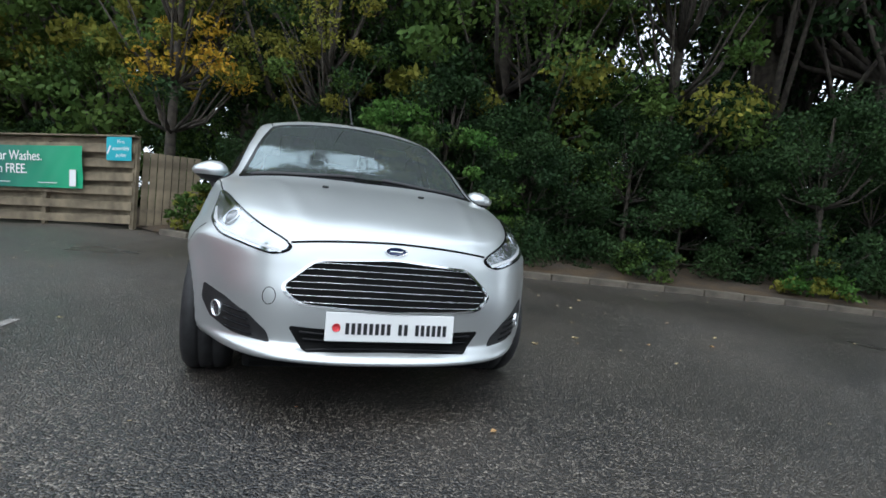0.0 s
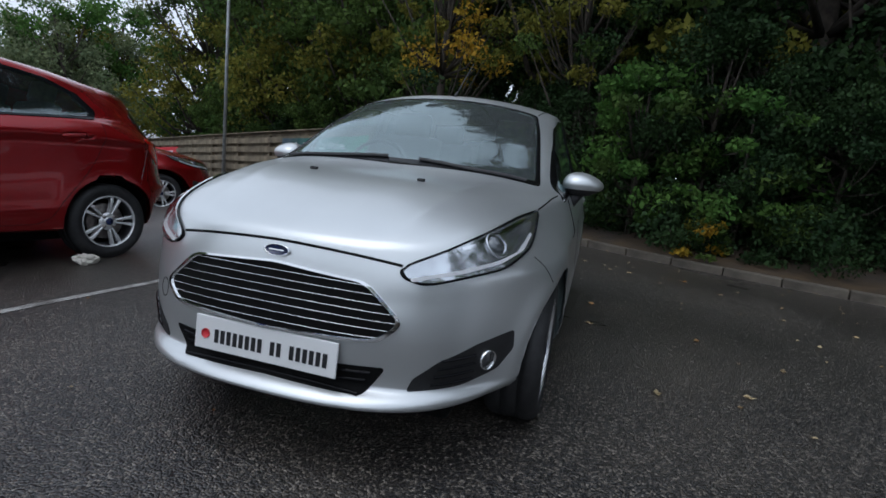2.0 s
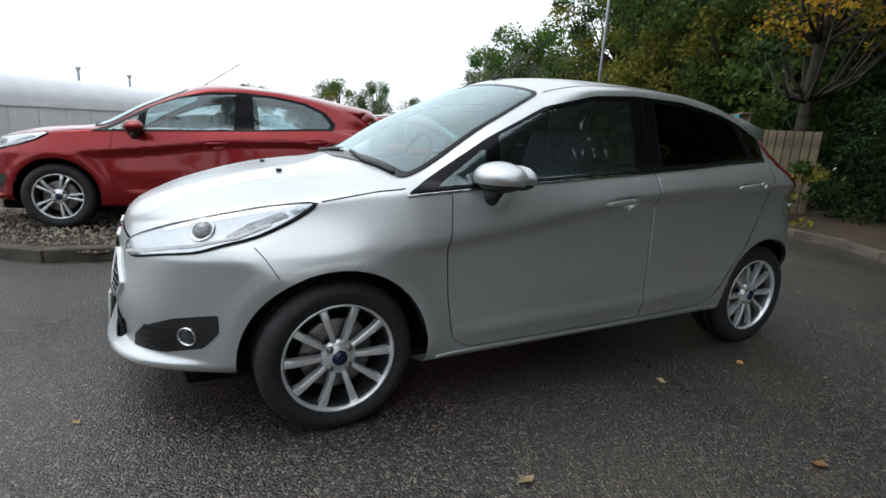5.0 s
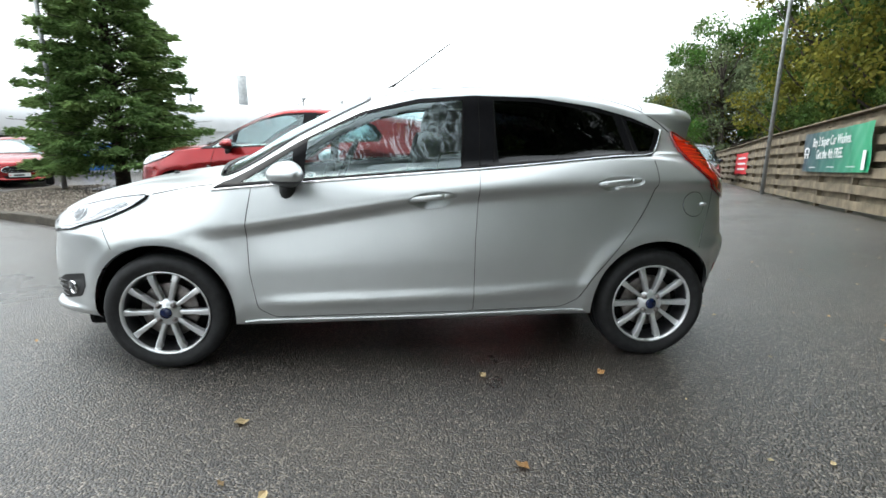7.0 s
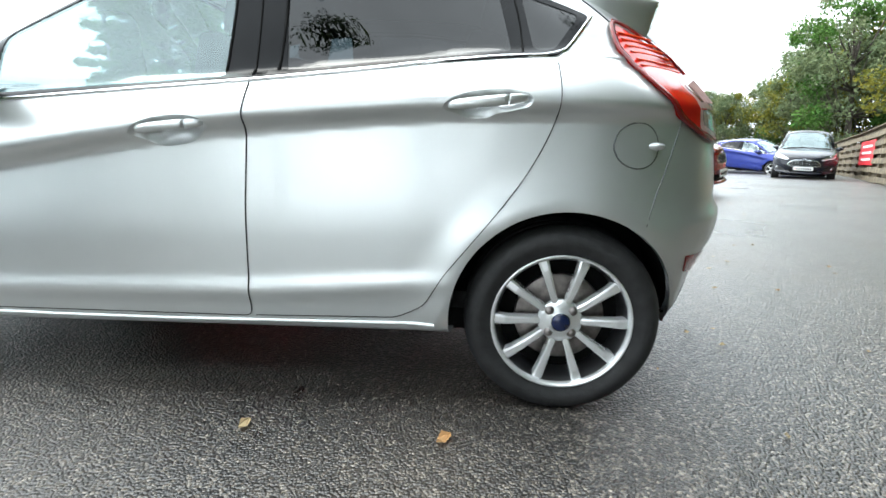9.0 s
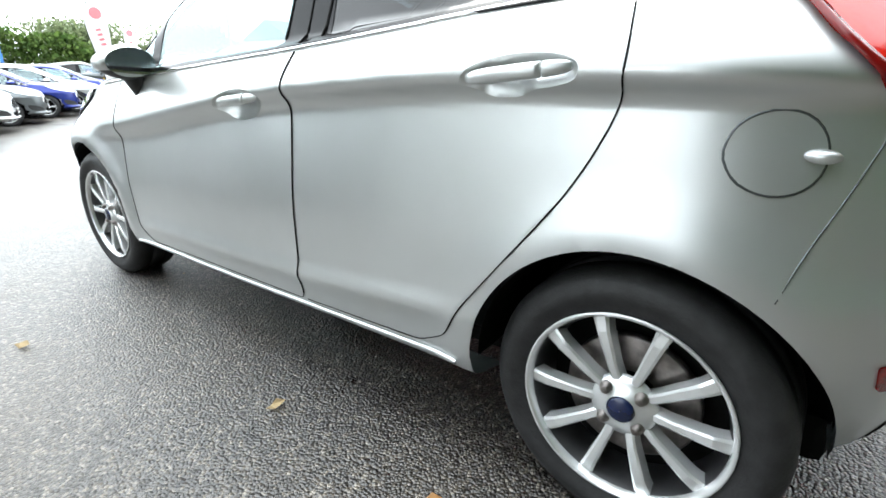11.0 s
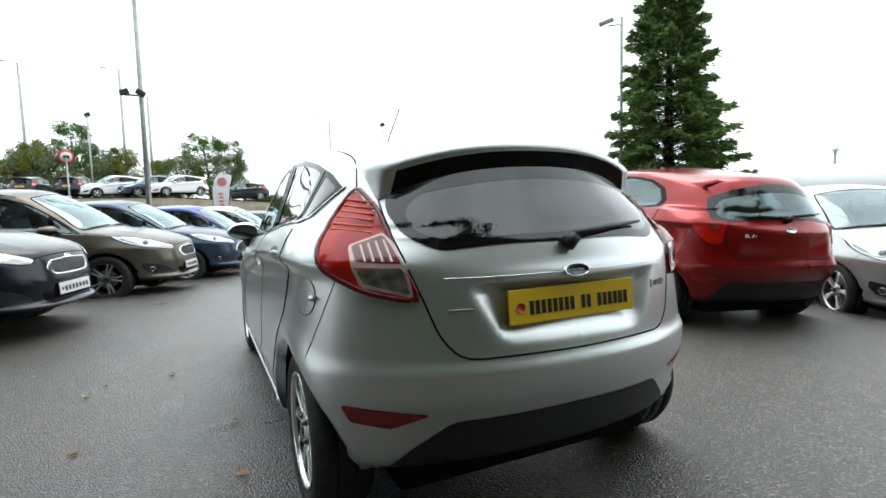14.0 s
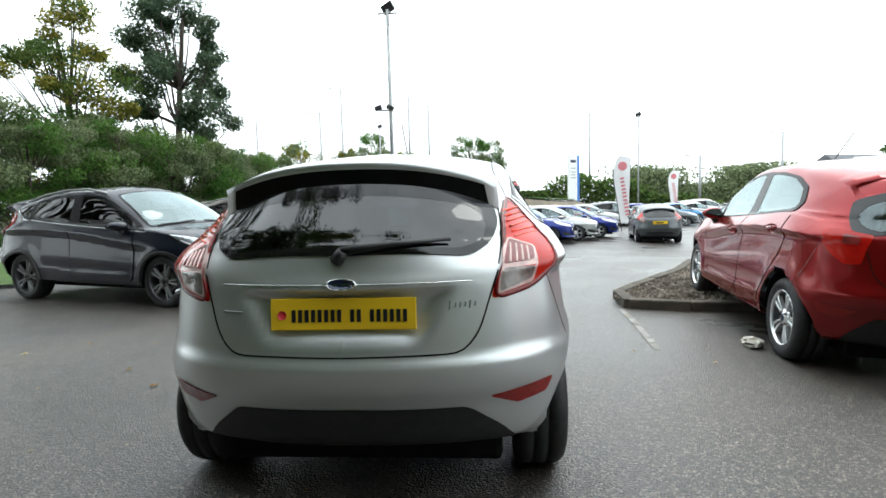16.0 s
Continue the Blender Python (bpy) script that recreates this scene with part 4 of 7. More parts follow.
    rs = [(-0.46, 1.75, 0.998), (0.0, 1.78, 0.99), (0.46, 1.75, 0.998), (0.55, 1.68, 1.055), (0.59, 1.58, 1.14), (0.575, 1.50, 1.235), (0.0, 1.58, 1.27), (-0.575, 1.50, 1.235), (-0.59, 1.58, 1.14), (-0.55, 1.68, 1.055)]
    ri = [(-0.43, 1.74, 1.022), (0.0, 1.77, 1.014), (0.43, 1.74, 1.022), (0.515, 1.68, 1.07), (0.53, 1.60, 1.13), (0.47, 1.58, 1.185), (0.0, 1.61, 1.19), (-0.47, 1.58, 1.185), (-0.53, 1.60, 1.13), (-0.515, 1.68, 1.07)]
    if spec.get("two_windows"):
        rs, ri = ([(x * 1.16, y, z) for x, y, z in q] for q in (rs, ri))
    patch(sh, "rear_window_surround", rs, M["frit"], root, 0.005, 0.04, g * 0.8, [ri], direction=(0, 0.9, 0.43), opening=True)
    patch(sh, "rear_window", ri, M["tint_rear" if tints[1] == "tint" else tints[1]], root, 0.004, 0.04, g * 1.5, direction=(0, 0.9, 0.43), skirt=0.0)
    # belt trim
    if not spec.get("two_windows"):
        strip(sh, "belt_trim", side((-0.985, 0.897), (0.31, 1.003), (1.185, 1.058), (1.222, 1.10), (1.322, 1.245)), 0.013, M["chrome" if spec.get("chrome", 1) else "gloss_black"], root, 0.004, mirror=True, lift=0.003)
    # headlamps
    hl = [(0.40, -1.918, 0.69), (0.52, -1.82, 0.745), (0.63, -1.66, 0.795), (0.72, -1.45, 0.845), (0.775, -1.29, 0.87), (0.795, -1.40, 0.812), (0.78, -1.52, 0.752), (0.70, -1.68, 0.688), (0.57, -1.80, 0.66), (0.47, -1.875, 0.638), (0.415, -1.91, 0.658)]
    for k, ob in enumerate(patch(sh, "headlamp", hl, M["gloss_black"], root, 0.003, 0.02, g, mirror=True, direction=(0.6, -0.75, 0.3))):
        sgn = 1 if k == 0 else -1
        ob["label"] = "clear swept-back headlamp"
        cen = [Vector(p) for p in hl]
        mid = sum(cen, Vector()) / len(cen)
        inner = [mid + (p - mid) * 0.955 for p in cen]
        hs = patch(sh, "reflector", inner, M["reflector"], ob, 0.006, 0.02, g, direction=(0.6, -0.75, 0.3), flip=k > 0)[0]
        ln = patch(sh, "lens", inner, M["lens"], ob, 0.012, 0.02, g, direction=(0.6, -0.75, 0.3), bowl=0.012, flip=k > 0)[0]
        strip(sh, "lamp_seal", hl, 0.008, M["gloss_black"], ob, 0.007, closed=True, lift=0.002, flip=k > 0, direction=(0.6, -0.75, 0.3))
        bits = [hs, ln]
        if lod < 2:
            face = (0.6, -0.75, 0.3)
            dark = [(0.735, -1.61, 0.748), (0.772, -1.52, 0.782), (0.79, -1.40, 0.83), (0.758, -1.42, 0.832), (0.738, -1.53, 0.79)]
            bits += patch(sh, "lamp_mask", dark, M["fog_glass"], ob, 0.0085, 0.01, g * 0.6, direction=face, flip=k > 0)
            low = [(0.44, -1.895, 0.65), (0.57, -1.80, 0.673), (0.69, -1.69, 0.706), (0.755, -1.57, 0.745), (0.775, -1.46, 0.79), (0.768, -1.46, 0.797), (0.742, -1.60, 0.744), (0.68, -1.70, 0.715), (0.56, -1.81, 0.683), (0.435, -1.90, 0.661)]
            bits += patch(sh, "light_strip", low, M["white_print"], ob, 0.011, 0.006, g * 0.5, direction=face, flip=k > 0)
            up = [(0.56, -1.775, 0.752), (0.65, -1.64, 0.79), (0.73, -1.45, 0.832), (0.735, -1.45, 0.826), (0.66, -1.64, 0.78), (0.57, -1.77, 0.742)]
            bits += patch(sh, "chrome_blade", up, M["chrome"], ob, 0.011, 0.004, g * 0.5, direction=face, flip=k > 0)
            for nm, q, rad, mm in (("bowl", (0.655, -1.66, 0.752), 0.046, "reflector"), ("projector", (0.655, -1.66, 0.752), 0.034, "lens_ball")):
                h, nn = sh.lay(W(q))
                if mm == "lens_ball":
                    prof = [(rad, 0.003), (rad * 0.98, 0.010), (rad * 0.85, 0.017), (rad * 0.55, 0.022), (0.001, 0.024)]
                else:
                    prof = [(rad, 0.0065), (rad, 0.013), (rad * 0.92, 0.014), (rad * 0.75, 0.009), (rad * 0.5, 0.0075), (0.001, 0.007)]
                pv, pf = lathe(prof, 28)
                rot = nn.to_track_quat("X", "Z").to_matrix().to_4x4()
                pv = [(Matrix.Translation(h) @ rot @ Vector(p)) for p in pv]
                piece(nm, [(p[0] * sgn, p[1], p[2]) for p in pv], pf if sgn > 0 else [f[::-1] for f in pf], M[mm], ob)
            am = [(0.465, -1.87, 0.662), (0.52, -1.825, 0.705), (0.555, -1.80, 0.69), (0.535, -1.82, 0.665), (0.475, -1.865, 0.645)]
            if lod:
                bits += patch(sh, "indicator", am, M["amber"], ob, 0.008, 0.012, g * 0.7, direction=face, flip=k > 0)
    # grille
    style = spec.get("grille", "hex")
    if style == "hex":
        gr = [(-0.455, 0.53), (-0.32, 0.645), (0, 0.665), (0.32, 0.645), (0.455, 0.53), (0.375, 0.463), (0, 0.45), (-0.375, 0.463)]
    else:
        gr = [(-0.33, 0.60), (-0.27, 0.675), (0, 0.685), (0.27, 0.675), (0.33, 0.60), (0.25, 0.53), (0, 0.52), (-0.25, 0.53)]
    g3 = [(x, -1.96, z) for x, z in gr]
    gi = [(x * 0.965, -1.96, 0.558 + (z - 0.558) * 0.93) for x, z in gr] if style == "hex" else [(x * 0.95, -1.96, 0.605 + (z - 0.605) * 0.9) for x, z in gr]
    grille = patch(sh, "grille", gi, M["gap"], root, 0.003, 0.03, g, direction=(0, -1, 0))[0]
    patch(sh, "grille_frame", g3, M["chrome"], grille, 0.012, 0.035, g, [gi], direction=(0, -1, 0))
    poly = np.array([(p[0], p[2]) for p in gi])
    nbar = 7 if lod < 2 else 4
    z0, z1 = poly[:, 1].min(), poly[:, 1].max()
    for i in range(nbar):
        z = z0 + (z1 - z0) * (i + 0.75) / (nbar + 0.6)
        xs = np.linspace(-0.5, 0.5, 401)
        ok = xs[inside_poly(np.stack([xs, np.full_like(xs, z)], 1), poly)]
        if len(ok) > 10:
            strip(sh, "grille_bar", [(x, -1.97, z) for x in np.linspace(ok[0], ok[-1], 15)], 0.0022, M["chrome"], grille, 0.008, lift=0.0008, deep=0.001)
    low = [(-0.405, -1.96, 0.372), (0, -1.97, 0.365), (0.405, -1.96, 0.372), (0.335, -1.96, 0.276), (0, -1.97, 0.268), (-0.335, -1.96, 0.276)]
    lower = patch(sh, "lower_grille", low, M["gap"], root, 0.003, 0.02, g, direction=(0, -1, 0))[0]
    for z in (0.295, 0.325, 0.352):
        strip(sh, "grille_slat", [(x, -1.97, z) for x in np.linspace(-0.312 - (z - 0.276) * 0.6, 0.312 + (z - 0.276) * 0.6, 15)], 0.012, M["gloss_black"], lower, 0.006, lift=0.006)
    # fog lamps
    fog = [(0.762, -1.64, 0.48), (0.768, -1.64, 0.415), (0.732, -1.69, 0.35), (0.62, -1.80, 0.315), (0.46, -1.91, 0.305), (0.475, -1.90, 0.345), (0.535, -1.85, 0.405), (0.65, -1.765, 0.452)]
    for k, ob in enumerate(patch(sh, "fog_lamp_bezel", fog, M["plastic"], root, 0.003, 0.012, g, mirror=True, direction=(0.55, -0.83, 0))):
        if fine:
            for q in range(4):
                z = 0.325 + 0.027 * q
                strip(sh, "bezel_slat", [(0.52 + 0.012 * q, -1.86, z), (0.60, -1.81, z + 0.006), (0.655, -1.77, z + 0.01)], 0.008, M["gloss_black"], ob, 0.005, lift=0.006, flip=k > 0)
        if lod < 2:
            h, nn = sh.lay(W((0.678, -1.72, 0.393)))
            rot = nn.to_track_quat("X", "Z").to_matrix().to_4x4()
            for nm, prof, mm in (("fog_ring", [(0.035, 0.0), (0.035, 0.012), (0.032, 0.014), (0.03, 0.004)], "chrome"), ("fog_lens", [(0.031, 0.004), (0.026, 0.008), (0.012, 0.011), (0.001, 0.014)], "fog_lens")):
                pv, pf = lathe(prof, 28)
                vv = [(Matrix.Translation(h) @ rot @ Vector(p)) for p in pv]
                if k:
                    vv = [(-p[0], p[1], p[2]) for p in vv]
                    pf = [q[::-1] for q in pf]
                piece(nm, vv, pf, M[mm], ob)
    # tail lamps
    tl = spec.get("tail") or [(0.625, 1.375, 1.20), (0.69, 1.37, 1.10), (0.755, 1.44, 0.985), (0.76, 1.52, 0.92), (0.68, 1.64, 0.86), (0.525, 1.742, 0.826), (0.53, 1.725, 0.87), (0.565, 1.64, 0.99), (0.595, 1.54, 1.11)]
    ti = spec.get("tail_in") or [(0.61, 1.625, 1.03), (0.685, 1.565, 0.985), (0.665, 1.635, 0.885), (0.545, 1.715, 0.85), (0.55, 1.70, 0.90), (0.58, 1.645, 0.99)]
    for k, ob in enumerate(patch(sh, "tail_lamp", tl, M["red_lens"], root, 0.006, 0.02, g, mirror=True, direction=(0.75, 0.65, 0.1), bowl=0.006, label="glossy red tail lamp")):
        back = (0.6, 0.8, 0.1)
        if spec.get("tail_in"):
            patch(sh, "smoky_lens", ti, M["dark_red_lens"], ob, 0.014, 0.015, g, direction=back, label="smoky red inner lens", flip=k > 0)
        else:
            up_in = [(0.605, 1.62, 1.05), (0.685, 1.565, 0.993), (0.675, 1.60, 0.938), (0.562, 1.69, 0.938), (0.58, 1.645, 0.995)]
            low_in = [(0.673, 1.605, 0.928), (0.665, 1.635, 0.885), (0.545, 1.715, 0.85), (0.55, 1.70, 0.90), (0.562, 1.692, 0.928)]
            rim = [(0.602, 1.615, 1.062), (0.694, 1.555, 1.0), (0.676, 1.63, 0.874), (0.536, 1.722, 0.84), (0.541, 1.70, 0.90), (0.568, 1.65, 1.0)]
            strip(sh, "lamp_border", tl, 0.016, M["lamp_border"], ob, 0.0115, closed=True, lift=0.001, flip=k > 0, direction=(0.75, 0.65, 0.1))
            if lod == 0:
                for j in range(6):
                    zz = 1.15 - 0.021 * j
                    strip(sh, "lens_rib", [(0.672 - 0.004 * j + 0.012 * j, 1.40 + 0.006 * j, zz), (0.655, 1.46 + 0.008 * j, zz - 0.006), (0.62, 1.53 + 0.008 * j, zz - 0.012)], 0.008, M["lamp_glow"], ob, 0.0125, lift=0.002, flip=k > 0, direction=(0.75, 0.65, 0.1))
            patch(sh, "lens_rim", rim, M["lens_rim"], ob, 0.0125, 0.015, g * 0.8, direction=back, flip=k > 0)
            patch(sh, "striped_lens", up_in, M["dark_red_lens"], ob, 0.0145, 0.012, g * 0.8, direction=back, label="dark red lens with pale stripes", flip=k > 0)
            patch(sh, "reversing_lens", low_in, M["clear_lamp"], ob, 0.0145, 0.012, g * 0.8, direction=back, label="smoky clear reversing lens", flip=k > 0)
            if lod == 0:
                for j in range(4):
                    f0 = 0.15 + 0.23 * j
                    a0 = Vector((0.672, 1.575, 0.99)).lerp(Vector((0.59, 1.64, 1.015)), f0)
                    b0 = Vector((0.665, 1.61, 0.945)).lerp(Vector((0.57, 1.685, 0.945)), f0)
                    strip(sh, "lens_stripe", [a0, b0], 0.009, M["lens_rim"], ob, 0.0165, lift=0.002, flip=k > 0, direction=back)
    # bumper black areas
    patch(sh, "rear_valance", [(-0.62, 1.6, 0.27), (-0.57, 1.72, 0.325), (-0.44, 1.8, 0.42), (0, 1.84, 0.436), (0.44, 1.8, 0.42), (0.57, 1.72, 0.325), (0.62, 1.6, 0.27), (0, 1.65, 0.25)], M["plastic"], root, 0.004, 0.03, g, direction=(0, 1, 0))
    if lod < 2:
        patch(sh, "rear_reflector", [(0.745, 1.60, 0.505), (0.73, 1.62, 0.445), (0.64, 1.73, 0.405), (0.53, 1.80, 0.448), (0.64, 1.74, 0.472)], M["reflector_red"], root, 0.004, 0.012, g, mirror=True, direction=(0.5, 0.86, 0), label="dark red bumper reflector")
        gates = [(0.60, 1.50, 1.20), (0.562, 1.64, 1.0), (0.525, 1.735, 0.86), (0.485, 1.79, 0.72), (0.43, 1.82, 0.655), (0.40, 1.83, 0.648), (0, 1.855, 0.645)]
        strip(sh, "tailgate_gap", gates + [(-x, y, z) for x, y, z in gates[-2::-1]], 0.006, M["gap"], root)
        strip(sh, "bumper_gap", [(0.745, 1.56, 0.895), (0.80, 1.52, 0.76), (0.82, 1.475, 0.66), (0.828, 1.455, 0.605)], 0.0022, M["grey"], root, mirror=True, direction=(0.9, 0.43, 0))
        strip(sh, "bumper_gap", [(0.785, -1.52, 0.722), (0.81, -1.47, 0.66), (0.83, -1.43, 0.59)], 0.003, M["gap"], root, mirror=True)
        strip(sh, "bonnet_gap", [(0.775, -1.29, 0.875), (0.77, -1.1, 0.90), (0.765, -0.98, 0.905)], 0.006, M["gap"], root, mirror=True)
        hood = [(-0.41, -1.905, 0.70), (-0.2, -1.94, 0.722), (0, -1.945, 0.73), (0.2, -1.94, 0.722), (0.41, -1.905, 0.70)]
        strip(sh, "bonnet_gap", hood, 0.009, M["gap"], root)
        # doors
        fd = side((-0.80, 0.905), (-0.826, 0.72), (-0.82, 0.5), (-0.79, 0.32), (-0.71, 0.272), (0.278, 0.283), (0.283, 0.64), (0.303, 0.995), x=0.82)
        rd = side((0.315, 0.997), (0.295, 0.64), (0.29, 0.285), (0.74, 0.298), (0.825, 0.34), (0.885, 0.44), (0.985, 0.565), (1.045, 0.64), (1.103, 0.72), (1.147, 0.795), (1.178, 0.86), (1.196, 0.915), (1.2, 0.96), (1.197, 1.0), (1.19, 1.05), x=0.82)
        for d, hy, hz in ((fd, 0.066, 0.855), (rd, 1.0, 0.937)):
            cup = [(0.86, hy + 0.124 * math.cos(a), hz + 0.012 * math.cos(a) + 0.044 * math.sin(a)) for a in np.linspace(0, 2 * math.pi, 24, endpoint=False)]
            obs = patch(sh, "door", d, paint, root, 0.0022 if fine else 0.009, 0.012, g * 0.55 if lod == 0 else g, [cup] if fine else (), mirror=True, direction=(1, 0, 0.1), opening=fine)
            strip(sh, "door_gap", d if d is fd else d[2:], 0.0024, M["gap"], root, 0.0036 if fine else 0.010, mirror=True, step=0.015, direction=(1, 0, 0.1))
            for sg, ob in ((1, obs[0]), (-1, obs[1])):
                p, nn = sh.lay(W((0.86, hy, hz)))
                if fine:
                    patch(sh, "handle_recess", cup, paint, ob, 0.0024, 0.012, 0.014, direction=(1, 0, 0.1), bowl=-0.046, bowl_at=0.04, plain=True, skirt=-2, flip=sg < 0)
                pull_handle(ob, paint, p, sg)
    v, f = sh.body()
    body = piece("body", v, f, paint, root)
    body.data.normals_split_custom_set_from_vertices([tuple(n) for n in sh.normals])
    if lod == 0:
        fl = [(0.80, 1.418 + 0.07 * math.cos(a), 0.828 + 0.066 * math.sin(a)) for a in np.linspace(0, 2 * math.pi, 28, endpoint=False)]
        flap = patch(sh, "fuel_flap", [(0.80, 1.418 + (p[1] - 1.418) * 0.95, 0.828 + (p[2] - 0.828) * 0.95) for p in fl], paint, root, 0.002, 0.005, 0.02, direction=(1, 0, 0))[0]
        strip(sh, "fuel_flap_gap", fl, 0.004, M["grey"], flap, closed=True)
        p, nn = sh.lay(W((0.80, 1.475, 0.828)))
        nb = bmesh.new()
        bmesh.ops.create_uvsphere(nb, u_segments=14, v_segments=8, radius=1)
        bmesh.ops.scale(nb, vec=(0.013, 0.024, 0.011), verts=nb.verts)
        bmesh.ops.translate(nb, vec=p + nn * 0.008, verts=nb.verts)
        part("flap_pull", nb, paint, flap, smooth=True)
        for x in (-0.25, 0.245):
            p, nn = sh.lay(W((x, -1.355, 0.935)))
            part("washer_jet", box_bm(0.03, 0.022, 0.012, p + Vector((0, 0, 0.006)), 0.004), M["plastic"], root, smooth=True)
        tow = [(-0.485 + 0.035 * math.cos(a), -1.93, 0.487 + 0.037 * math.sin(a)) for a in np.linspace(0, 2 * math.pi, 20, endpoint=False)]
        strip(sh, "tow_eye_cover", tow, 0.003, M["gap"], root, 0.0008, closed=True)
        strip(sh, "tailgate_trim", [(x, 1.8, 0.897) for x in np.linspace(-0.455, 0.455, 21)], 0.0034, M["chrome"], root, 0.002, lift=0.0012, direction=(0, 1, 0))
        strip(sh, "sill_trim", side((-0.86, 0.262), (0.0, 0.268), (0.86, 0.288), x=0.83), 0.012, paint, root, 0.006, mirror=True, lift=0.006)
        for x, hgt in ((-0.375, 0.03), (-0.395, 0.016), (-0.412, 0.018), (-0.43, 0.016), (-0.446, 0.026), (-0.464, 0.017)):
            strip(sh, "model_badge", [(x, 1.82, 0.815 - hgt / 2), (x - 0.003, 1.81, 0.815 + hgt / 2)], 0.008, M["galv"], root, 0.002, lift=0.0015, direction=(0, 1, 0))
        strip(sh, "roof_ditch", [(0.545, -0.22, 1.35), (0.562, 0.1, 1.385), (0.565, 0.5, 1.4), (0.56, 0.9, 1.375), (0.558, 1.10, 1.345), (0.566, 1.2, 1.315), (0.592, 1.28, 1.272), (0.622, 1.37, 1.205)], 0.006, M["gap"], root, 0.0012, mirror=True)
        strip(sh, "tailgate_gap", [(0.555, 1.235, 1.32), (0.3, 1.262, 1.365), (0.0, 1.27, 1.38), (-0.3, 1.262, 1.365), (-0.555, 1.235, 1.32)], 0.006, M["gap"], root, 0.0012)
        strip(sh, "trim_badge", [(0.375, 1.82, 0.80), (0.45, 1.80, 0.80)], 0.006, M["galv"], root, 0.003, lift=0.002, direction=(0, 1, 0))
    if spec.get("two_windows"):
        for x, lean in ((0.36, 0.012), (0.335, -0.012), (0.31, 0.01), (0.285, 0.004)):
            strip(sh, "model_badge", [(x, 1.82, 0.83), (x - lean, 1.81, 0.862)], 0.009, M["chrome"], root, 0.003, lift=0.002, direction=(0, 1, 0))
    # arch lips and liners
    rw = spec["wheel"]
    for yw in (-1.245, 1.245):
        line = [(0.85, yw + 0.347 * math.cos(a), 0.30 + 0.347 * math.sin(a)) for a in np.linspace(radians(-9), radians(189), 44)]
        if spec.get("clad"):
            strip(sh, "arch_lip", line, 0.06, M["plastic"], root, 0.0025, mirror=True, step=0.025)
        for sg in (1, -1):
            c = W((0.84, yw, 0.30))
            top = W((0.84, yw, 0.645))
            rr = top.z - c.z
            lv, lf = [], []
            for i in range(25):
                a = math.pi * i / 24
                ly, lz = c.y + rr * math.cos(a) * 0.992, c.z + rr * math.sin(a) * 0.992
                skin = sh.lay(Vector((c.x, c.y + rr * math.cos(a) * 1.03, c.z + rr * math.sin(a) * 1.03)), Vector((1, 0, 0)))[0].x
                for xx in (min(skin, c.x) - 0.012, c.x - 0.34):
                    lv.append((sg * xx, ly, lz))
            for i in range(24):
                lf.append((i * 2, i * 2 + 1, i * 2 + 3, i * 2 + 2))
            lf.append(tuple(i * 2 + 1 for i in range(25)))
            piece("wheel_arch_liner", lv, lf, M["gap"], root)
            wheel_thing(root, (sg * (c.x - (0.012 if yw < 0 else 0.018)), c.y, rw[0] - 0.006), sg, rw[0], rw[1], 0.2, rw[2], lod)
    # underside
    fl = [W(p) for p in ((-0.62, -1.75, 0.21), (0.62, -1.75, 0.21), (0.62, 1.6, 0.24), (-0.62, 1.6, 0.24))]
    zf = min(p.z for p in fl)
    ub = bmesh.new()
    box_bm(1.16 * fl[1].x / 0.62, fl[2].y - fl[1].y, 0.12, (0, (fl[1].y + fl[2].y) / 2, zf - 0.005), 0.03, bm=ub)
    part("underside", ub, M["gap"], root)
    # cabin
    cb = bmesh.new()
    a, b = W((0.66, -0.95, 0.30)), W((0.66, 1.5, 0.80))
    box_bm(2 * a.x, b.y - a.y, 0.06, (0, (a.y + b.y) / 2, a.z), bm=cb)
    d = W((0.66, -0.80, 0.92))
    box_bm(2 * d.x - 0.05, 0.42, 0.22, (0, d.y - 0.1, d.z - 0.15), 0.06, bm=cb)
    sw = W((-0.36, -0.46, 0.95))
    tv, tf = lathe([(0.18, -0.014), (0.194, 0.0), (0.18, 0.014), (0.166, 0.0), (0.18, -0.014)], 24, "z")
    bm2 = bmesh.new()
    me = mesh_of("wheel_tmp", [(Matrix.Translation(sw) @ Matrix.Rotation(radians(65), 4, "X") @ Vector(p)) for p in tv], tf, M["interior"])
    bm2.free()
    cb.from_mesh(me)
    rear_shelf = W((0.6, 1.35, 0.93))
    box_bm(1.1, 0.4, 0.04, (0, rear_shelf.y, rear_shelf.z), 0.01, bm=cb)
    part("cabin", cb, M["interior"], root)
    for y, xs in ((-0.15, (-0.36, 0.36)), (0.75, (-0.36, 0.36))):
        for x in xs:
            sb = bmesh.new()
            q = W((x, y, 0.75))
            lean = Matrix.Rotation(radians(-14), 4, "X")
            box_bm(0.48, 0.5, 0.14, (q.x, q.y - 0.1, q.z - 0.18), 0.05, bm=sb)
            box_bm(0.46, 0.13, 0.62, (q.x, q.y + 0.17, q.z + 0.12), 0.05, lean, bm=sb)
            box_bm(0.26, 0.09, 0.17, (q.x, q.y + 0.27, q.z + 0.50), 0.04, lean, bm=sb)
            part("seat", sb, M["interior"], root, smooth=True)
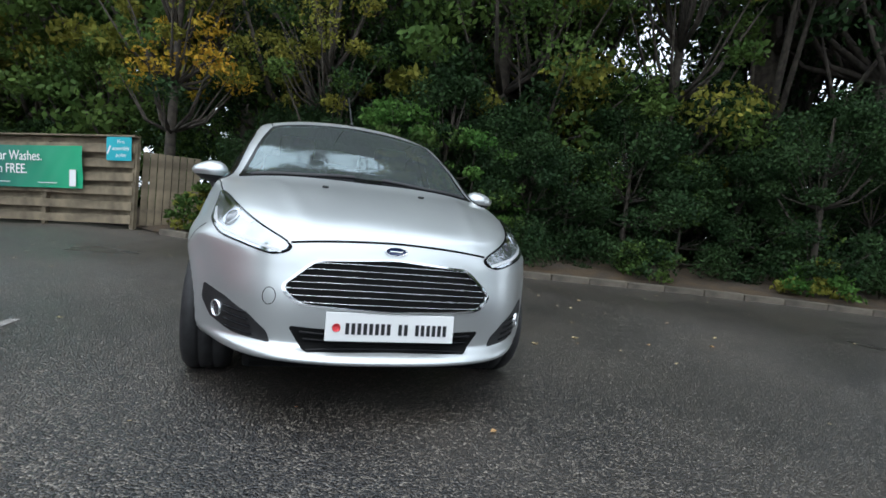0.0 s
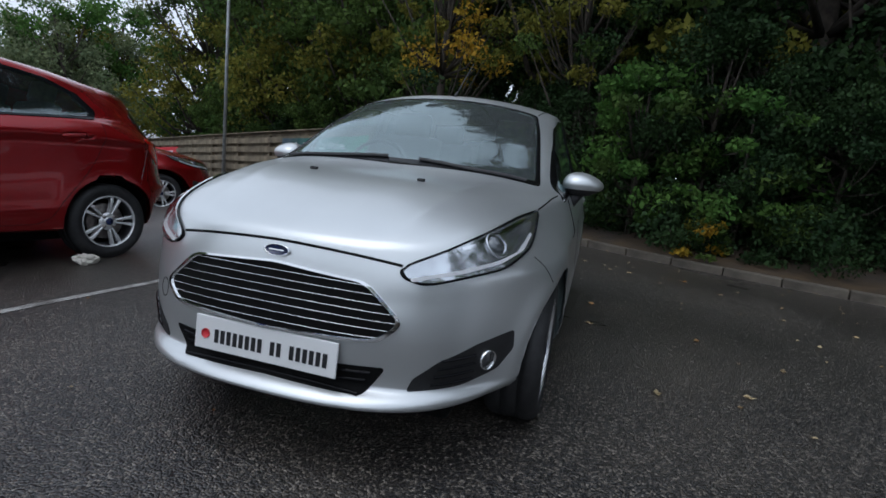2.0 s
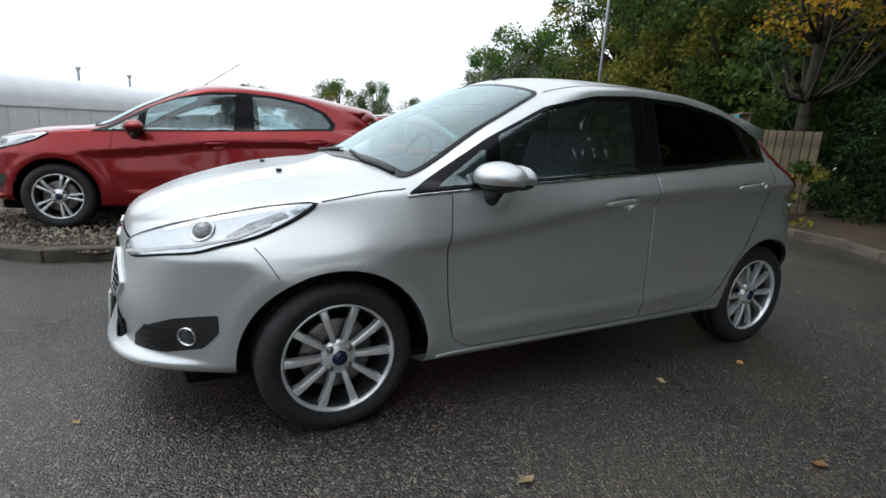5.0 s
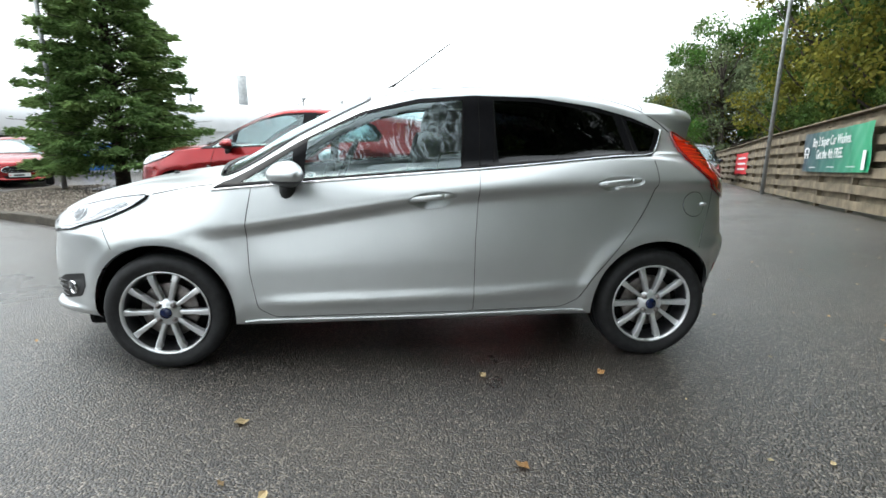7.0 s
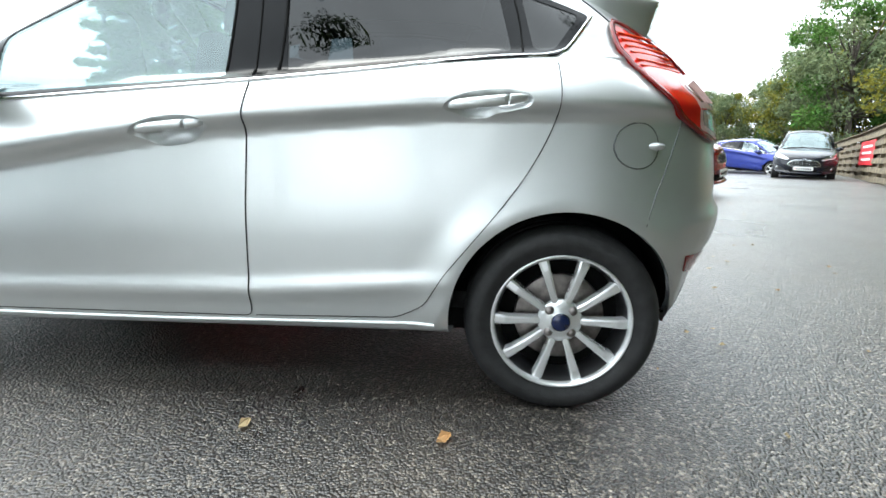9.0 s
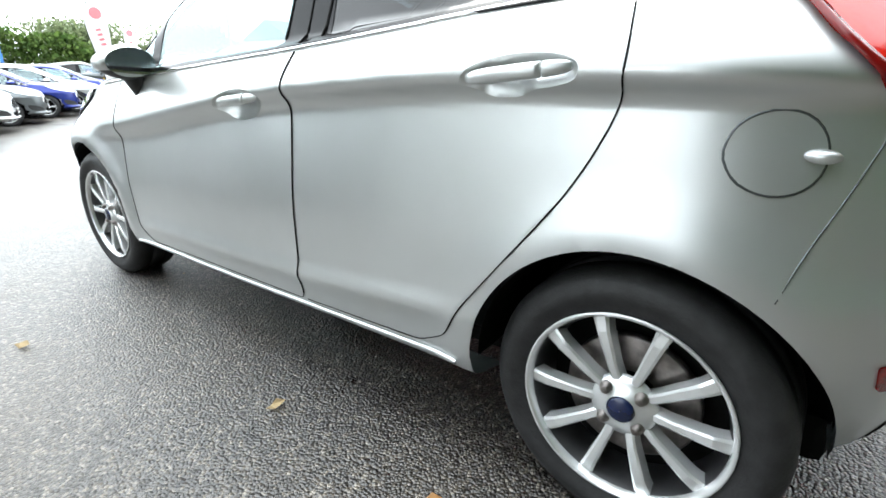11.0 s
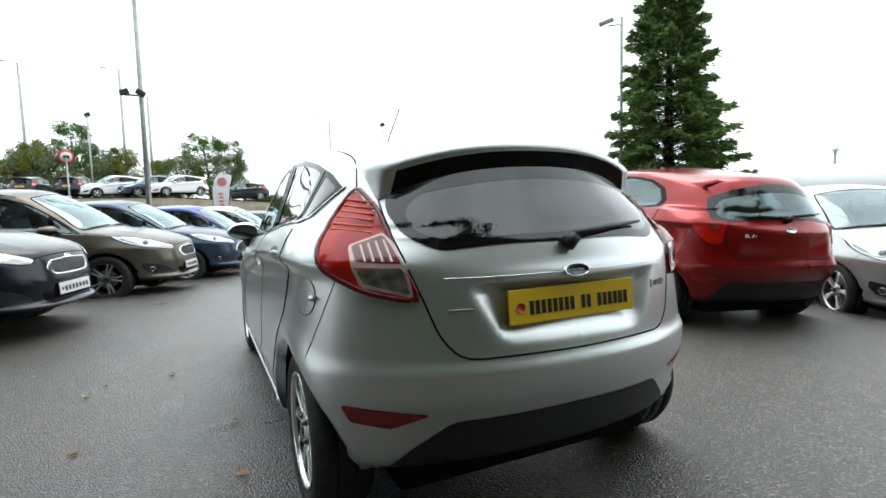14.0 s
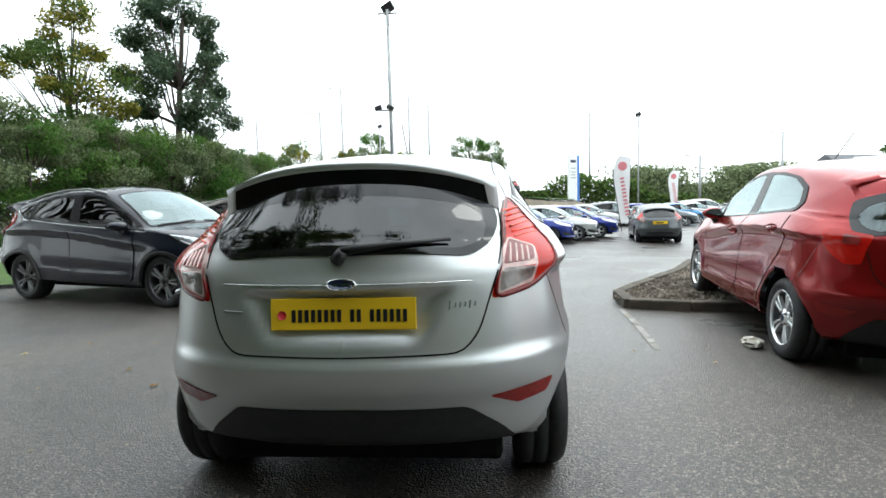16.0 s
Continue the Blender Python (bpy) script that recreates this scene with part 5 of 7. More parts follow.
    # mirrors
    for sg in (1, -1):
        c = W((0.866, -0.60, 0.978))
        bm = bmesh.new()
        bmesh.ops.create_uvsphere(bm, u_segments=24, v_segments=14, radius=1)
        for vv in bm.verts:
            p = vv.co
            k = 1.0 if p.y < 0 else 0.55
            p.x, p.y, p.z = p.x * 0.1 * (1 - 0.12 * p.y), p.y * 0.11 * k, p.z * 0.06 * (1 - 0.25 * p.x)
            p.y += 0.03 * p.x / 0.105
        cap = bm.copy()
        bmesh.ops.bisect_plane(cap, geom=cap.verts[:] + cap.edges[:] + cap.faces[:], plane_co=(0, 0, -0.024), plane_no=(0, 0, 1), clear_inner=True)
        bmesh.ops.scale(cap, vec=(1.02, 1.02, 1.02), verts=cap.verts)
        for bb in (bm, cap):
            bmesh.ops.translate(bb, vec=c, verts=bb.verts)
            if sg < 0:
                bmesh.ops.scale(bb, vec=(-1, 1, 1), verts=bb.verts)
                bmesh.ops.reverse_faces(bb, faces=bb.faces)
        mo = part("door_mirror", bm, M["plastic"], root, "wing mirror with painted cap", smooth=True)
        part("mirror_cap", cap, paint, mo, smooth=True)
        arm = tube([c + Vector((-0.03, -0.02, -0.04)), c + Vector((-0.06, -0.03, -0.10)), c + Vector((-0.13, -0.05, -0.14))], 0.04, 10, 0.03)
        piece("mirror_arm", [(p[0] * sg, p[1], p[2]) for p in arm[0]], arm[1], M["plastic"], mo)
        mg = [(c.x + 0.092 * math.cos(t), c.y + 0.066 + 0.02 * math.cos(t), c.z + 0.05 * math.sin(t)) for t in np.linspace(0, 2 * math.pi, 20, endpoint=False)]
        piece("mirror_glass", [(p[0] * sg, p[1], p[2]) for p in mg], [tuple(range(20))], M["chrome"], mo, smooth=False)
    # aerial, wipers, badges
    p = W((0, -0.13, 1.405))
    hit = sh.lay(p)[0]
    if spec.get("aerial", 1):
        piece("aerial", *joined(tube([hit + Vector((0, -0.02, -0.005)), hit + Vector((0, 0.03, 0.03))], 0.013, 8, 0.006), tube([hit + Vector((0, 0.02, 0.022)), hit + Vector((0, 0.36, 0.27))], 0.0048, 6, 0.004)), M["plastic"], root)
    if lod < 2:
        for x0, x1 in ((-0.63, -0.06), (0.1, 0.63)):
            strip(sh, "windscreen_wiper", [(x0, -0.985, 0.998), ((x0 + x1) / 2, -1.02, 1.006), (x1, -0.985, 1.0)], 0.018, M["plastic"], root, 0.012, lift=0.008)
        a0, b0 = W((0.0, 1.79, 1.0)), W((-0.38, 1.725, 1.045))
        arm = joined(tube([a0 + Vector((0.02, 0.02, -0.02)), a0 + Vector((-0.01, 0.035, 0.015))], 0.026, 10, 0.02), tube([a0 + Vector((0, 0.03, 0.015)), a0.lerp(b0, 0.5) + Vector((0, 0.025, 0.012)), b0 + Vector((0, 0.01, 0))], 0.015, 8, 0.006))
        piece("rear_wiper", *arm, M["plastic"], root)
        for q, s1, s2 in (((0, -1.97, 0.70), 0.041, 0.0165), ((0, 1.83, 0.897), 0.047, 0.019)):
            h, nn = sh.lay(W(q))
            rot = nn.to_track_quat("X", "Z").to_matrix().to_4x4()
            bv, bf = lathe([(1.12, 0.002), (1.12, 0.006), (0.97, 0.009), (0.95, 0.0075), (0.001, 0.008)], 32)
            bv = [(Matrix.Translation(h) @ rot @ Vector((p[0], p[1] * s1, p[2] * s2))) for p in bv]
            bob = piece("oval_badge", bv, bf, M["badge"] if spec.get("blue_badge", 1) else M["chrome"], root)
            rv, rf = lathe([(1.14, 0.002), (1.14, 0.0095), (1.0, 0.0095), (1.0, 0.007)], 32)
            piece("badge_rim", [(Matrix.Translation(h) @ rot @ Vector((p[0], p[1] * s1, p[2] * s2))) for p in rv], rf, M["chrome"], bob)
            if lod == 0:
                for u, t in ((0.0, 0.22),):
                    bar = box_bm(0.0015, s1 * 1.3, s2 * t, (0.0095, u * s1, 0), 0.0004)
                    bmesh.ops.transform(bar, matrix=Matrix.Translation(h) @ rot, verts=bar.verts)
                    part("badge_mark", bar, M["chrome"], bob)
    # spoiler
    sv, sf = [], []
    xs = np.linspace(-1, 1, 25)
    lip = 1.625 if not spec.get("two_windows") else 1.5
    for x in xs:
        e = abs(x) ** 2.4
        rear = W((0.555 * x, lip - 0.12 * e, 1.326 - 0.08 * e))
        fp, fn = sh.lay(W((0.575 * x, 1.27 - 0.05 * e, 1.372 - 0.09 * e)))
        front = fp + fn * 0.001
        lp, ln = sh.lay(W(((0.57 + 0.022 * e) * x, 1.56 - 0.06 * e, 1.215 - 0.04 * e)))
        low = lp + ln * 0.004
        sv += [front, front.lerp(rear, 0.5) + Vector((0, 0, 0.010)), rear, rear + Vector((0, -0.008, -0.022)), low]
    for i in range(24):
        for k in range(4):
            sf.append((i * 5 + k, i * 5 + k + 1, (i + 1) * 5 + k + 1, (i + 1) * 5 + k))
    ends = lambda i: i // 4 < 1 or i // 4 > 22
    top = [f[::-1] for i, f in enumerate(sf) if i % 4 < 3 or ends(i)] + [tuple(range(5)), tuple(120 + i for i in range(4, -1, -1))]
    low = [f[::-1] for i, f in enumerate(sf) if i % 4 == 3 and not ends(i)]
    so = piece("roof_spoiler", sv, top, paint, root)
    piece("spoiler_underside", sv, low, M["gloss_black"] if not spec.get("two_windows") else paint, so)
    # plates
    fp = sh.lay(W((0, -1.98, 0.392)))[0]
    plate(root, (0, fp.y - 0.016, fp.z), -1, M["plate_white"], -4, 18 if lod == 0 else 7 if lod == 1 else 1, 0.52)
    if spec.get("rear_plate", 1):
        rp = sh.lay(W((0, 1.82, 0.795)))[0]
        plate(root, (0, rp.y + 0.012, rp.z), 1, M["plate_yellow"], -6, 18 if lod == 0 else 7 if lod == 1 else 1, 0.52)
    if spec.get("rails"):
        for sg in (1, -1):
            pts = [W((sg * 0.58, y, 1.345)) for y in (-0.1, 0.2, 0.6, 1.0, 1.25)]
            pts = [sh.lay(p)[0] + Vector((0, 0, 0.035 if 0 < i < 4 else 0.0)) for i, p in enumerate(pts)]
            piece("roof_rail", *tube(pts, 0.014, 8), M["galv"], root)
    return root


def warped(front, wheelbase, rear, width, height, clear, belt=None, boxy=0.0, upright=0.0):
    """Maps the basic body to other proportions."""
    def go(a):
        a = np.array(a, float)
        x, y, z = a[:, 0] * width / 1.722, a[:, 1], a[:, 2]
        h = wheelbase / 2
        u = np.clip((y - 1.25) / 0.6, 0, 0.93)
        x = x * (1 + boxy * ((1 - u ** 4) ** 0.25 / (1 - u ** 2.2) ** 0.4545 - 1))
        y = y + upright * smooth01(z, 0.95, 1.3) * smooth01(y, 0.7, 1.5)
        y2 = np.interp(y, [-1.985 - 1, -1.985, -1.245, 1.245, 1.865, 2.865], [-h - front - 1, -h - front, -h, h, h + rear, h + rear + 1])
        b = belt or 1.02 * (height / 1.455)
        z2 = np.interp(z, [0.0, 0.235, 0.60, 1.02, 1.455, 2.0], [0.0, clear, clear + (b - clear) * 0.47, b, height, height + 0.6])
        return np.stack([x, y2, z2], 1)
    return go

# ---- ground and setting ----
def ground_z(x, y):
    """The car park falls away to one side and gently along its length."""
    x, y = np.asarray(x, float), np.asarray(y, float)
    fall = 0.062 * np.clip(-3.0 - x, 0, 26)
    soft = np.clip(-3.0 - x, 0, 2) / 2
    down = keyed(y, ((-60, -0.42), (-20, -0.42), (-12, -0.36), (-9.5, -0.30), (-6.8, -0.17), (-5, -0.06), (-3.2, 0.0), (30, 0.0)))
    where = np.maximum(smooth01(x, -4.0, -1.5), smooth01(-y, 7.0, 11.0))
    return -fall * soft * keyed(y, ((-40, 0.1), (-14, 0.3), (-3, 1.0), (30, 1.0))) + down * where


def gz(x, y):
    return float(ground_z(x, y))


def sheet(name, xs, ys, zfun, mat):
    gx, gy = np.meshgrid(xs, ys)
    v = np.stack([gx, gy, zfun(gx, gy)], -1).reshape(-1, 3)
    i = np.arange(len(v)).reshape(len(ys), len(xs))
    f = np.stack([i[:-1, :-1], i[:-1, 1:], i[1:, 1:], i[1:, :-1]], -1).reshape(-1, 4)
    return new(name, mesh_of(name, v.tolist(), f.tolist(), mat))


def spread(lo, hi, step, far):
    mid = np.arange(lo, hi + 1e-6, step)
    out = far * np.array([0.1, 0.25, 0.5, 1.0])
    return np.r_[lo - out[::-1], mid, hi + out]


tagged(sheet("ground", spread(-34, 24, 1.0, 600), spread(-44, 30, 1.0, 600), ground_z, M["asphalt"]), "wet dark grey asphalt with pale stone chippings", "ground", kind="structure")

KERB = [(-2.35, 6.0), (-1.9, 5.62), (-0.65, 5.5), (0.57, 4.78), (1.73, 4.03), (3.45, 3.25), (5.47, 2.75), (7.44, 1.93), (8.6, 1.26), (11.0, -0.4), (13.0, -2.2)]


def along(points, step):
    pts = [Vector((*p, 0)) for p in points]
    out, left = [], 0.0
    for a, b in zip(pts, pts[1:]):
        d = (b - a).length
        while left < d:
            out.append(a.lerp(b, left / d))
            left += step
        left -= d
    return out


def kerb_row(name, points, label, height=0.1, width=0.13):
    root = tagged(empty(name), label, "kerb", kind="structure")
    stops = along(points, 0.62)
    bm = box_bm(0.61, width, height + 0.08, (0, 0, 0), 0.018)
    me = bpy.data.meshes.new("kerb_stone")
    bm.to_mesh(me)
    bm.free()
    me.materials.append(M["kerb"])
    rnd = random.Random(5)
    for a, b in zip(stops, stops[1:]):
        ob = new("kerb_stone", me)
        ob.parent = root
        c = (a + b) / 2
        d = b - a
        ob.matrix_local = Matrix.Translation((c.x, c.y, gz(c.x, c.y) + (height - 0.08) / 2 + rnd.uniform(-0.006, 0.006))) @ Matrix.Rotation(math.atan2(d.y, d.x) + rnd.uniform(-0.015, 0.015), 4, "Z")
    return root


kerb_row("kerb_verge", KERB, "weathered concrete kerb along the wooded verge")

# wooded verge behind the kerb
EDGE = [(-30, 20.5), (-16, 13.9), (-11, 11.3), (-7, 9.3), (-3.2, 7.3)] + KERB + [(15, -5), (17, -9)]


def verge():
    stops = along(EDGE, 1.0)
    rows = []
    for i, p in enumerate(stops):
        a, b = stops[max(i - 1, 0)], stops[min(i + 1, len(stops) - 1)]
        d = (b - a).normalized()
        n = Vector((-d.y, d.x, 0))
        rows.append([(p.x + n.x * w, p.y + n.y * w, gz(p.x, p.y) + z) for w, z in ((0.02, 0.02), (0.07, 0.075), (0.7, 0.16), (2.0, 0.3), (5.0, 0.5), (14.0, 0.8), (40.0, 1.0))])
    v = [q for r in rows for q in r]
    m = len(rows[0])
    f = [(i * m + k, i * m + k + 1, (i + 1) * m + k + 1, (i + 1) * m + k) for i in range(len(rows) - 1) for k in range(m - 1)]
    tagged(piece("verge", v, [q[::-1] for q in f], M["soil"]), "dark woodland soil covered with fallen leaves", "ground", kind="structure")


verge()

# gravel island with its kerb
ISLAND = [(-9.5, -1.6), (-3.4, -1.86), (-2.36, -1.93), (-2.12, -2.08), (-2.02, -2.35), (-2.2, -2.8), (-2.9, -3.7), (-3.65, -4.75), (-4.4, -6.2), (-6.0, -8.5), (-9.5, -10.5), (-13.2, -10.0), (-13.2, -5.5)]
kerb_row("kerb_island", ISLAND[:-1], "low concrete kerb round a gravel bed", 0.1)


def island():
    inner = [Vector((*p, 0)) for p in ISLAND]
    rnd = np.random.default_rng(4)
    poly = np.array([(p.x, p.y) for p in inner])
    v = [(p.x, p.y, gz(p.x, p.y) + 0.07) for p in inner]
    tagged(piece("gravel_bed", v, [tuple(range(len(v)))[::-1]], M["soil"], smooth=False), "soil under the gravel bed", "ground", kind="structure")
    pts = np.stack([rnd.uniform(-12, -1.9, 46000), rnd.uniform(-9, -1.6, 46000)], 1)
    pts = pts[inside_poly(pts, poly)]
    near = rnd.random(len(pts)) < np.clip(1.5 - np.hypot(pts[:, 0] + 2.5, pts[:, 1] + 3) / 6, 0.12, 1)
    pts = pts[near]
    base = np.array([(1, 0, 0), (-1, 0, 0), (0, 1, 0), (0, -1, 0), (0, 0, 1), (0, 0, -1)], float)
    tri = np.array([(0, 2, 4), (2, 1, 4), (1, 3, 4), (3, 0, 4), (2, 0, 5), (1, 2, 5), (3, 1, 5), (0, 3, 5)])
    vs, fs = [], []
    for k, (x, y) in enumerate(pts):
        s = rnd.uniform(0.008, 0.021) * rnd.uniform(0.6, 1.3, 3)
        a = rnd.uniform(0, 6.28)
        c, q = math.cos(a), math.sin(a)
        b = base * s + rnd.normal(0, 0.003, (6, 3))
        b = np.stack([b[:, 0] * c - b[:, 1] * q, b[:, 0] * q + b[:, 1] * c, b[:, 2]], 1) + (x, y, gz(x, y) + 0.075)
        vs.append(b)
        fs.append(tri + 6 * k)
    tagged(piece("gravel", np.concatenate(vs).tolist(), np.concatenate(fs).tolist(), M["gravel"], smooth=False), "loose grey gravel covering the island bed", "gravel", kind="stuff")


island()


def lane_line(points, width, label):
    v, f = [], []
    for i, (x, y) in enumerate(points):
        a, b = points[max(i - 1, 0)], points[min(i + 1, len(points) - 1)]
        d = Vector((b[0] - a[0], b[1] - a[1], 0)).normalized()
        n = Vector((-d.y, d.x, 0)) * width / 2
        v += [(x - n.x, y - n.y, gz(x, y) + 0.004), (x + n.x, y + n.y, gz(x, y) + 0.004)]
    for i in range(len(points) - 1):
        f.append((i * 2, i * 2 + 2, i * 2 + 3, i * 2 + 1))
    tagged(piece("bay_line", v, f, M["lane_white"], smooth=False), label, "marking", kind="structure")


lane_line([(-2.0, -1.98), (-1.97, -1.5), (-1.92, -1.0), (-1.86, -0.45)], 0.06, "worn white parking bay line")
lane_line([(-2.5, -7.4), (-2.9, -8.2), (-3.2, -8.9)], 0.1, "worn white lane dash")


# ---- plants ----
def leaf_cloud(centres, size, rnd, aspect=0.55, droop=0.0, flat=0.0):
    """One small folded leaf for each centre."""
    n = len(centres)
    d = rnd.normal(0, 1, (n, 3))
    d[:, 2] = d[:, 2] * (1 - flat) - droop
    d /= np.linalg.norm(d, axis=1, keepdims=True)
    e = np.cross(d, rnd.normal(0, 1, (n, 3)))
    e /= np.linalg.norm(e, axis=1, keepdims=True) + 1e-9
    s = size * rnd.uniform(0.6, 1.35, (n, 1))
    a, b = d * s, e * s * aspect
    v = np.stack([centres - a, centres - a * 0.1 + b, centres + a, centres - a * 0.1 - b], 1).reshape(-1, 3)
    f = np.arange(4 * n).reshape(n, 4)
    return v, f


def quick_mesh(name, v, f, mat):
    me = bpy.data.meshes.new(name)
    me.vertices.add(len(v))
    me.vertices.foreach_set("co", np.asarray(v, np.float32).ravel())
    k = f.shape[1]
    me.loops.add(f.size)
    me.loops.foreach_set("vertex_index", f.ravel().astype(np.int32))
    me.polygons.add(len(f))
    me.polygons.foreach_set("loop_start", np.arange(0, f.size, k, dtype=np.int32))
    me.materials.append(mat)
    me.update(calc_edges=True)
    return me


def tree(name, seed, height, radius, mats, label, leaves=9000, leaf=0.07, bare=0.3, at=None, trunk=None, squash=1.0):
    """A broadleaf tree or bush: a bent trunk, limbs, and a crown of clumps of small leaves."""
    rnd = np.random.default_rng(seed)
    root = tagged(empty(name, Matrix.Translation(at) if at else None), label, "bush" if bare < 0.1 else "tree")
    tr = trunk or height * 0.022
    lean = rnd.normal(0, 0.04, 2) * height
    pts = [(lean[0] * f * f + rnd.normal(0, 0.02) * height * 0.1, lean[1] * f * f, height * f * 0.92 - 0.1) for f in np.linspace(0, 1, 7)]
    many = [tube(pts, tr, 8, tr * 0.25)]
    clumps = []
    k = int(30 + 16 * height / 5)
    for i in range(k):
        f = rnd.uniform(bare, 1.0)
        a = rnd.uniform(0, 2 * math.pi)
        prof = math.sqrt(max(0.02, 1 - ((f - bare) / (1 - bare) * 1.55 - 0.6) ** 2)) if bare > 0.05 else math.sqrt(max(0.03, 1 - f ** 2.2))
        r = radius * prof * rnd.uniform(0.45, 1.08)
        base = np.array(pts[min(6, int(f * 5))])
        tip = np.array([base[0] + r * math.cos(a), base[1] + r * math.sin(a), height * f * rnd.uniform(0.94, 1.04)])
        clumps.append((tip, radius * rnd.uniform(0.15, 0.36)))
        if height > 2.5:
            mid = (base + tip) / 2 + (0, 0, -0.05 * height)
            many.append(tube([tuple(base), tuple(mid), tuple(tip)], tr * 0.32, 5, tr * 0.06))
    if bare >= 0.05 or height > 2:
        piece("trunk", *joined(*many), M["bark"], root)
    per = leaves // len(clumps)
    groups = {}
    for i, (c, r) in enumerate(clumps):
        p = rnd.normal(0, 1, (per, 3))
        p /= np.linalg.norm(p, axis=1, keepdims=True)
        p *= r * rnd.uniform(0.25, 1.1, (per, 1)) ** 0.7 * (1, 1, 0.62 * squash)
        mat = mats[min(len(mats) - 1, int(rnd.random() ** 1.4 * len(mats)))]
        groups.setdefault(mat, []).append(c + p)
    for mat, cs in groups.items():
        c = np.concatenate(cs)
        c = c[c[:, 2] > 0.03]
        ob = new("crown", quick_mesh("crown", *leaf_cloud(c, leaf, rnd, 0.55, 0.15), M[mat]))
        ob.parent = root
    return root


def conifer(name, seed, height, radius, label, at, mat="leaf_conifer", sprays=2600, tiers=26, gap=0.0, leaf=0.06):
    """A cypress or pine: drooping feathery sprays set on limbs round a straight trunk."""
    rnd = np.random.default_rng(seed)
    root = tagged(empty(name, Matrix.Translation(at)), label, "tree")
    many = [tube([(0, 0, -0.1), (0.02, 0, height * 0.5), (0, 0.03, height * 0.98)], height * 0.022, 8, 0.01)]
    cs, ds = [], []
    limbs = tiers * 6
    for i in range(limbs):
        f = 0.05 + gap + (0.95 - gap) * (i + rnd.random()) / limbs
        a = i * 2.4 + rnd.uniform(-0.5, 0.5)
        R = radius * (1.02 - f) ** 0.8 * rnd.uniform(0.62, 1.12) + 0.06
        if gap:
            R = radius * rnd.uniform(0.4, 1.0) * (1 - abs(f - 0.6) * 0.8)
        base = np.array([0, 0, height * f])
        rise = 0.45 if f > 0.6 else 0.2
        out = np.array([math.cos(a), math.sin(a), rise])
        tip = base + out * R
        many.append(tube([tuple(base), tuple((base + tip) / 2 + (0, 0, 0.06 * R)), tuple(tip)], 0.018, 4, 0.004))
        n = int(sprays / limbs * (0.35 + R / radius))
        t = rnd.uniform(0.25, 1.0, (n, 1)) ** 0.7
        sidew = np.array([-math.sin(a), math.cos(a), 0.0])
        k = rnd.normal(0, 1, (n, 1)) * (1.12 - t) * R * 0.34
        c = base + out * (R * t) + sidew * k + np.array([[0, 0, 1.0]]) * (rnd.normal(0, 0.035, (n, 1)) - np.abs(k) * 0.25 - 0.12 * R * t * t)
        cs.append(c)
        d = out + sidew * np.sign(k) * rnd.uniform(0.2, 1.0, (n, 1)) + np.array([[0, 0, -0.35]]) + rnd.normal(0, 0.25, (n, 3))
        ds.append(d / np.linalg.norm(d, axis=1, keepdims=True))
    piece("trunk", *joined(*many), M["bark"], root)
    c, d = np.concatenate(cs), np.concatenate(ds)
    v, faces = [], []
    for k in range(2):
        n = len(c)
        e = np.cross(d, rnd.normal(0, 1, (n, 3)))
        e /= np.linalg.norm(e, axis=1, keepdims=True) + 1e-9
        q = leaf * rnd.uniform(0.6, 1.5, (n, 1))
        cc = c + rnd.normal(0, 0.03, c.shape)
        v.append(np.stack([cc - d * q, cc + e * q * 0.26, cc + d * q, cc - e * q * 0.26], 1).reshape(-1, 3))
        faces.append(np.arange(4 * n).reshape(n, 4) + 4 * n * k)
    v1, f1 = np.concatenate(v), np.concatenate(faces)
    ob = new("crown", quick_mesh("crown", v1, f1, M[mat]))
    ob.parent = root
    return root

# ---- the silver car ----
def proportions(a):
    a = np.array(a, float)
    a[:, 1] = np.where(a[:, 1] < -1.245, -1.245 + (a[:, 1] + 1.245) * 1.035, a[:, 1])
    ax, front = np.abs(a[:, 0]), -a[:, 1]
    # the nose narrows above the arches and ahead of the wheels
    take = np.maximum(0.05 * smooth01(front, 0.9, 1.35) * smooth01(a[:, 2], 0.6, 0.84), 0.03 * smooth01(front, 1.42, 1.75))
    a[:, 0] -= np.sign(a[:, 0]) * take * smooth01(ax, 0.45, 0.75)
    a[:, 2] += 0.009 * smooth01(a[:, 2], 1.1, 1.4)
    return a


SILVER = dict(paint="silver", wheel=(0.300, 0.213, "ten"), lod=0, warp=proportions)
build_car("silver_hatchback", SILVER, Matrix.Identity(4), "silver five-door hatchback with alloy wheels parked on asphalt")


def parked(name, spec, x, y, heading, label, z=0.0, tilt=0.0):
    """heading: the way the nose points, in degrees from +x."""
    return build_car(name, spec, pose(x, y, gz(x, y) + z, 0, tilt, heading + 90), label, "cars parked in the lot")


KA = dict(paint="red", wheel=(0.295, 0.2, "twin"), lod=1, fine=1, two_windows=1, blue_badge=0, chrome=0, tints=("glass", "glass"), rear_plate=0,
          tail=[(0.50, 1.76, 1.0), (0.62, 1.67, 1.02), (0.69, 1.58, 1.01), (0.72, 1.54, 0.97), (0.72, 1.57, 0.90), (0.69, 1.62, 0.83), (0.63, 1.69, 0.77), (0.55, 1.74, 0.78), (0.53, 1.75, 0.88)],
          tail_in=[(0.56, 1.72, 0.955), (0.64, 1.65, 0.96), (0.64, 1.66, 0.90), (0.57, 1.72, 0.90)],
          warp=warped(0.77, 2.49, 0.67, 1.70, 1.475, 0.225, 1.0, 0.35, 0.09))
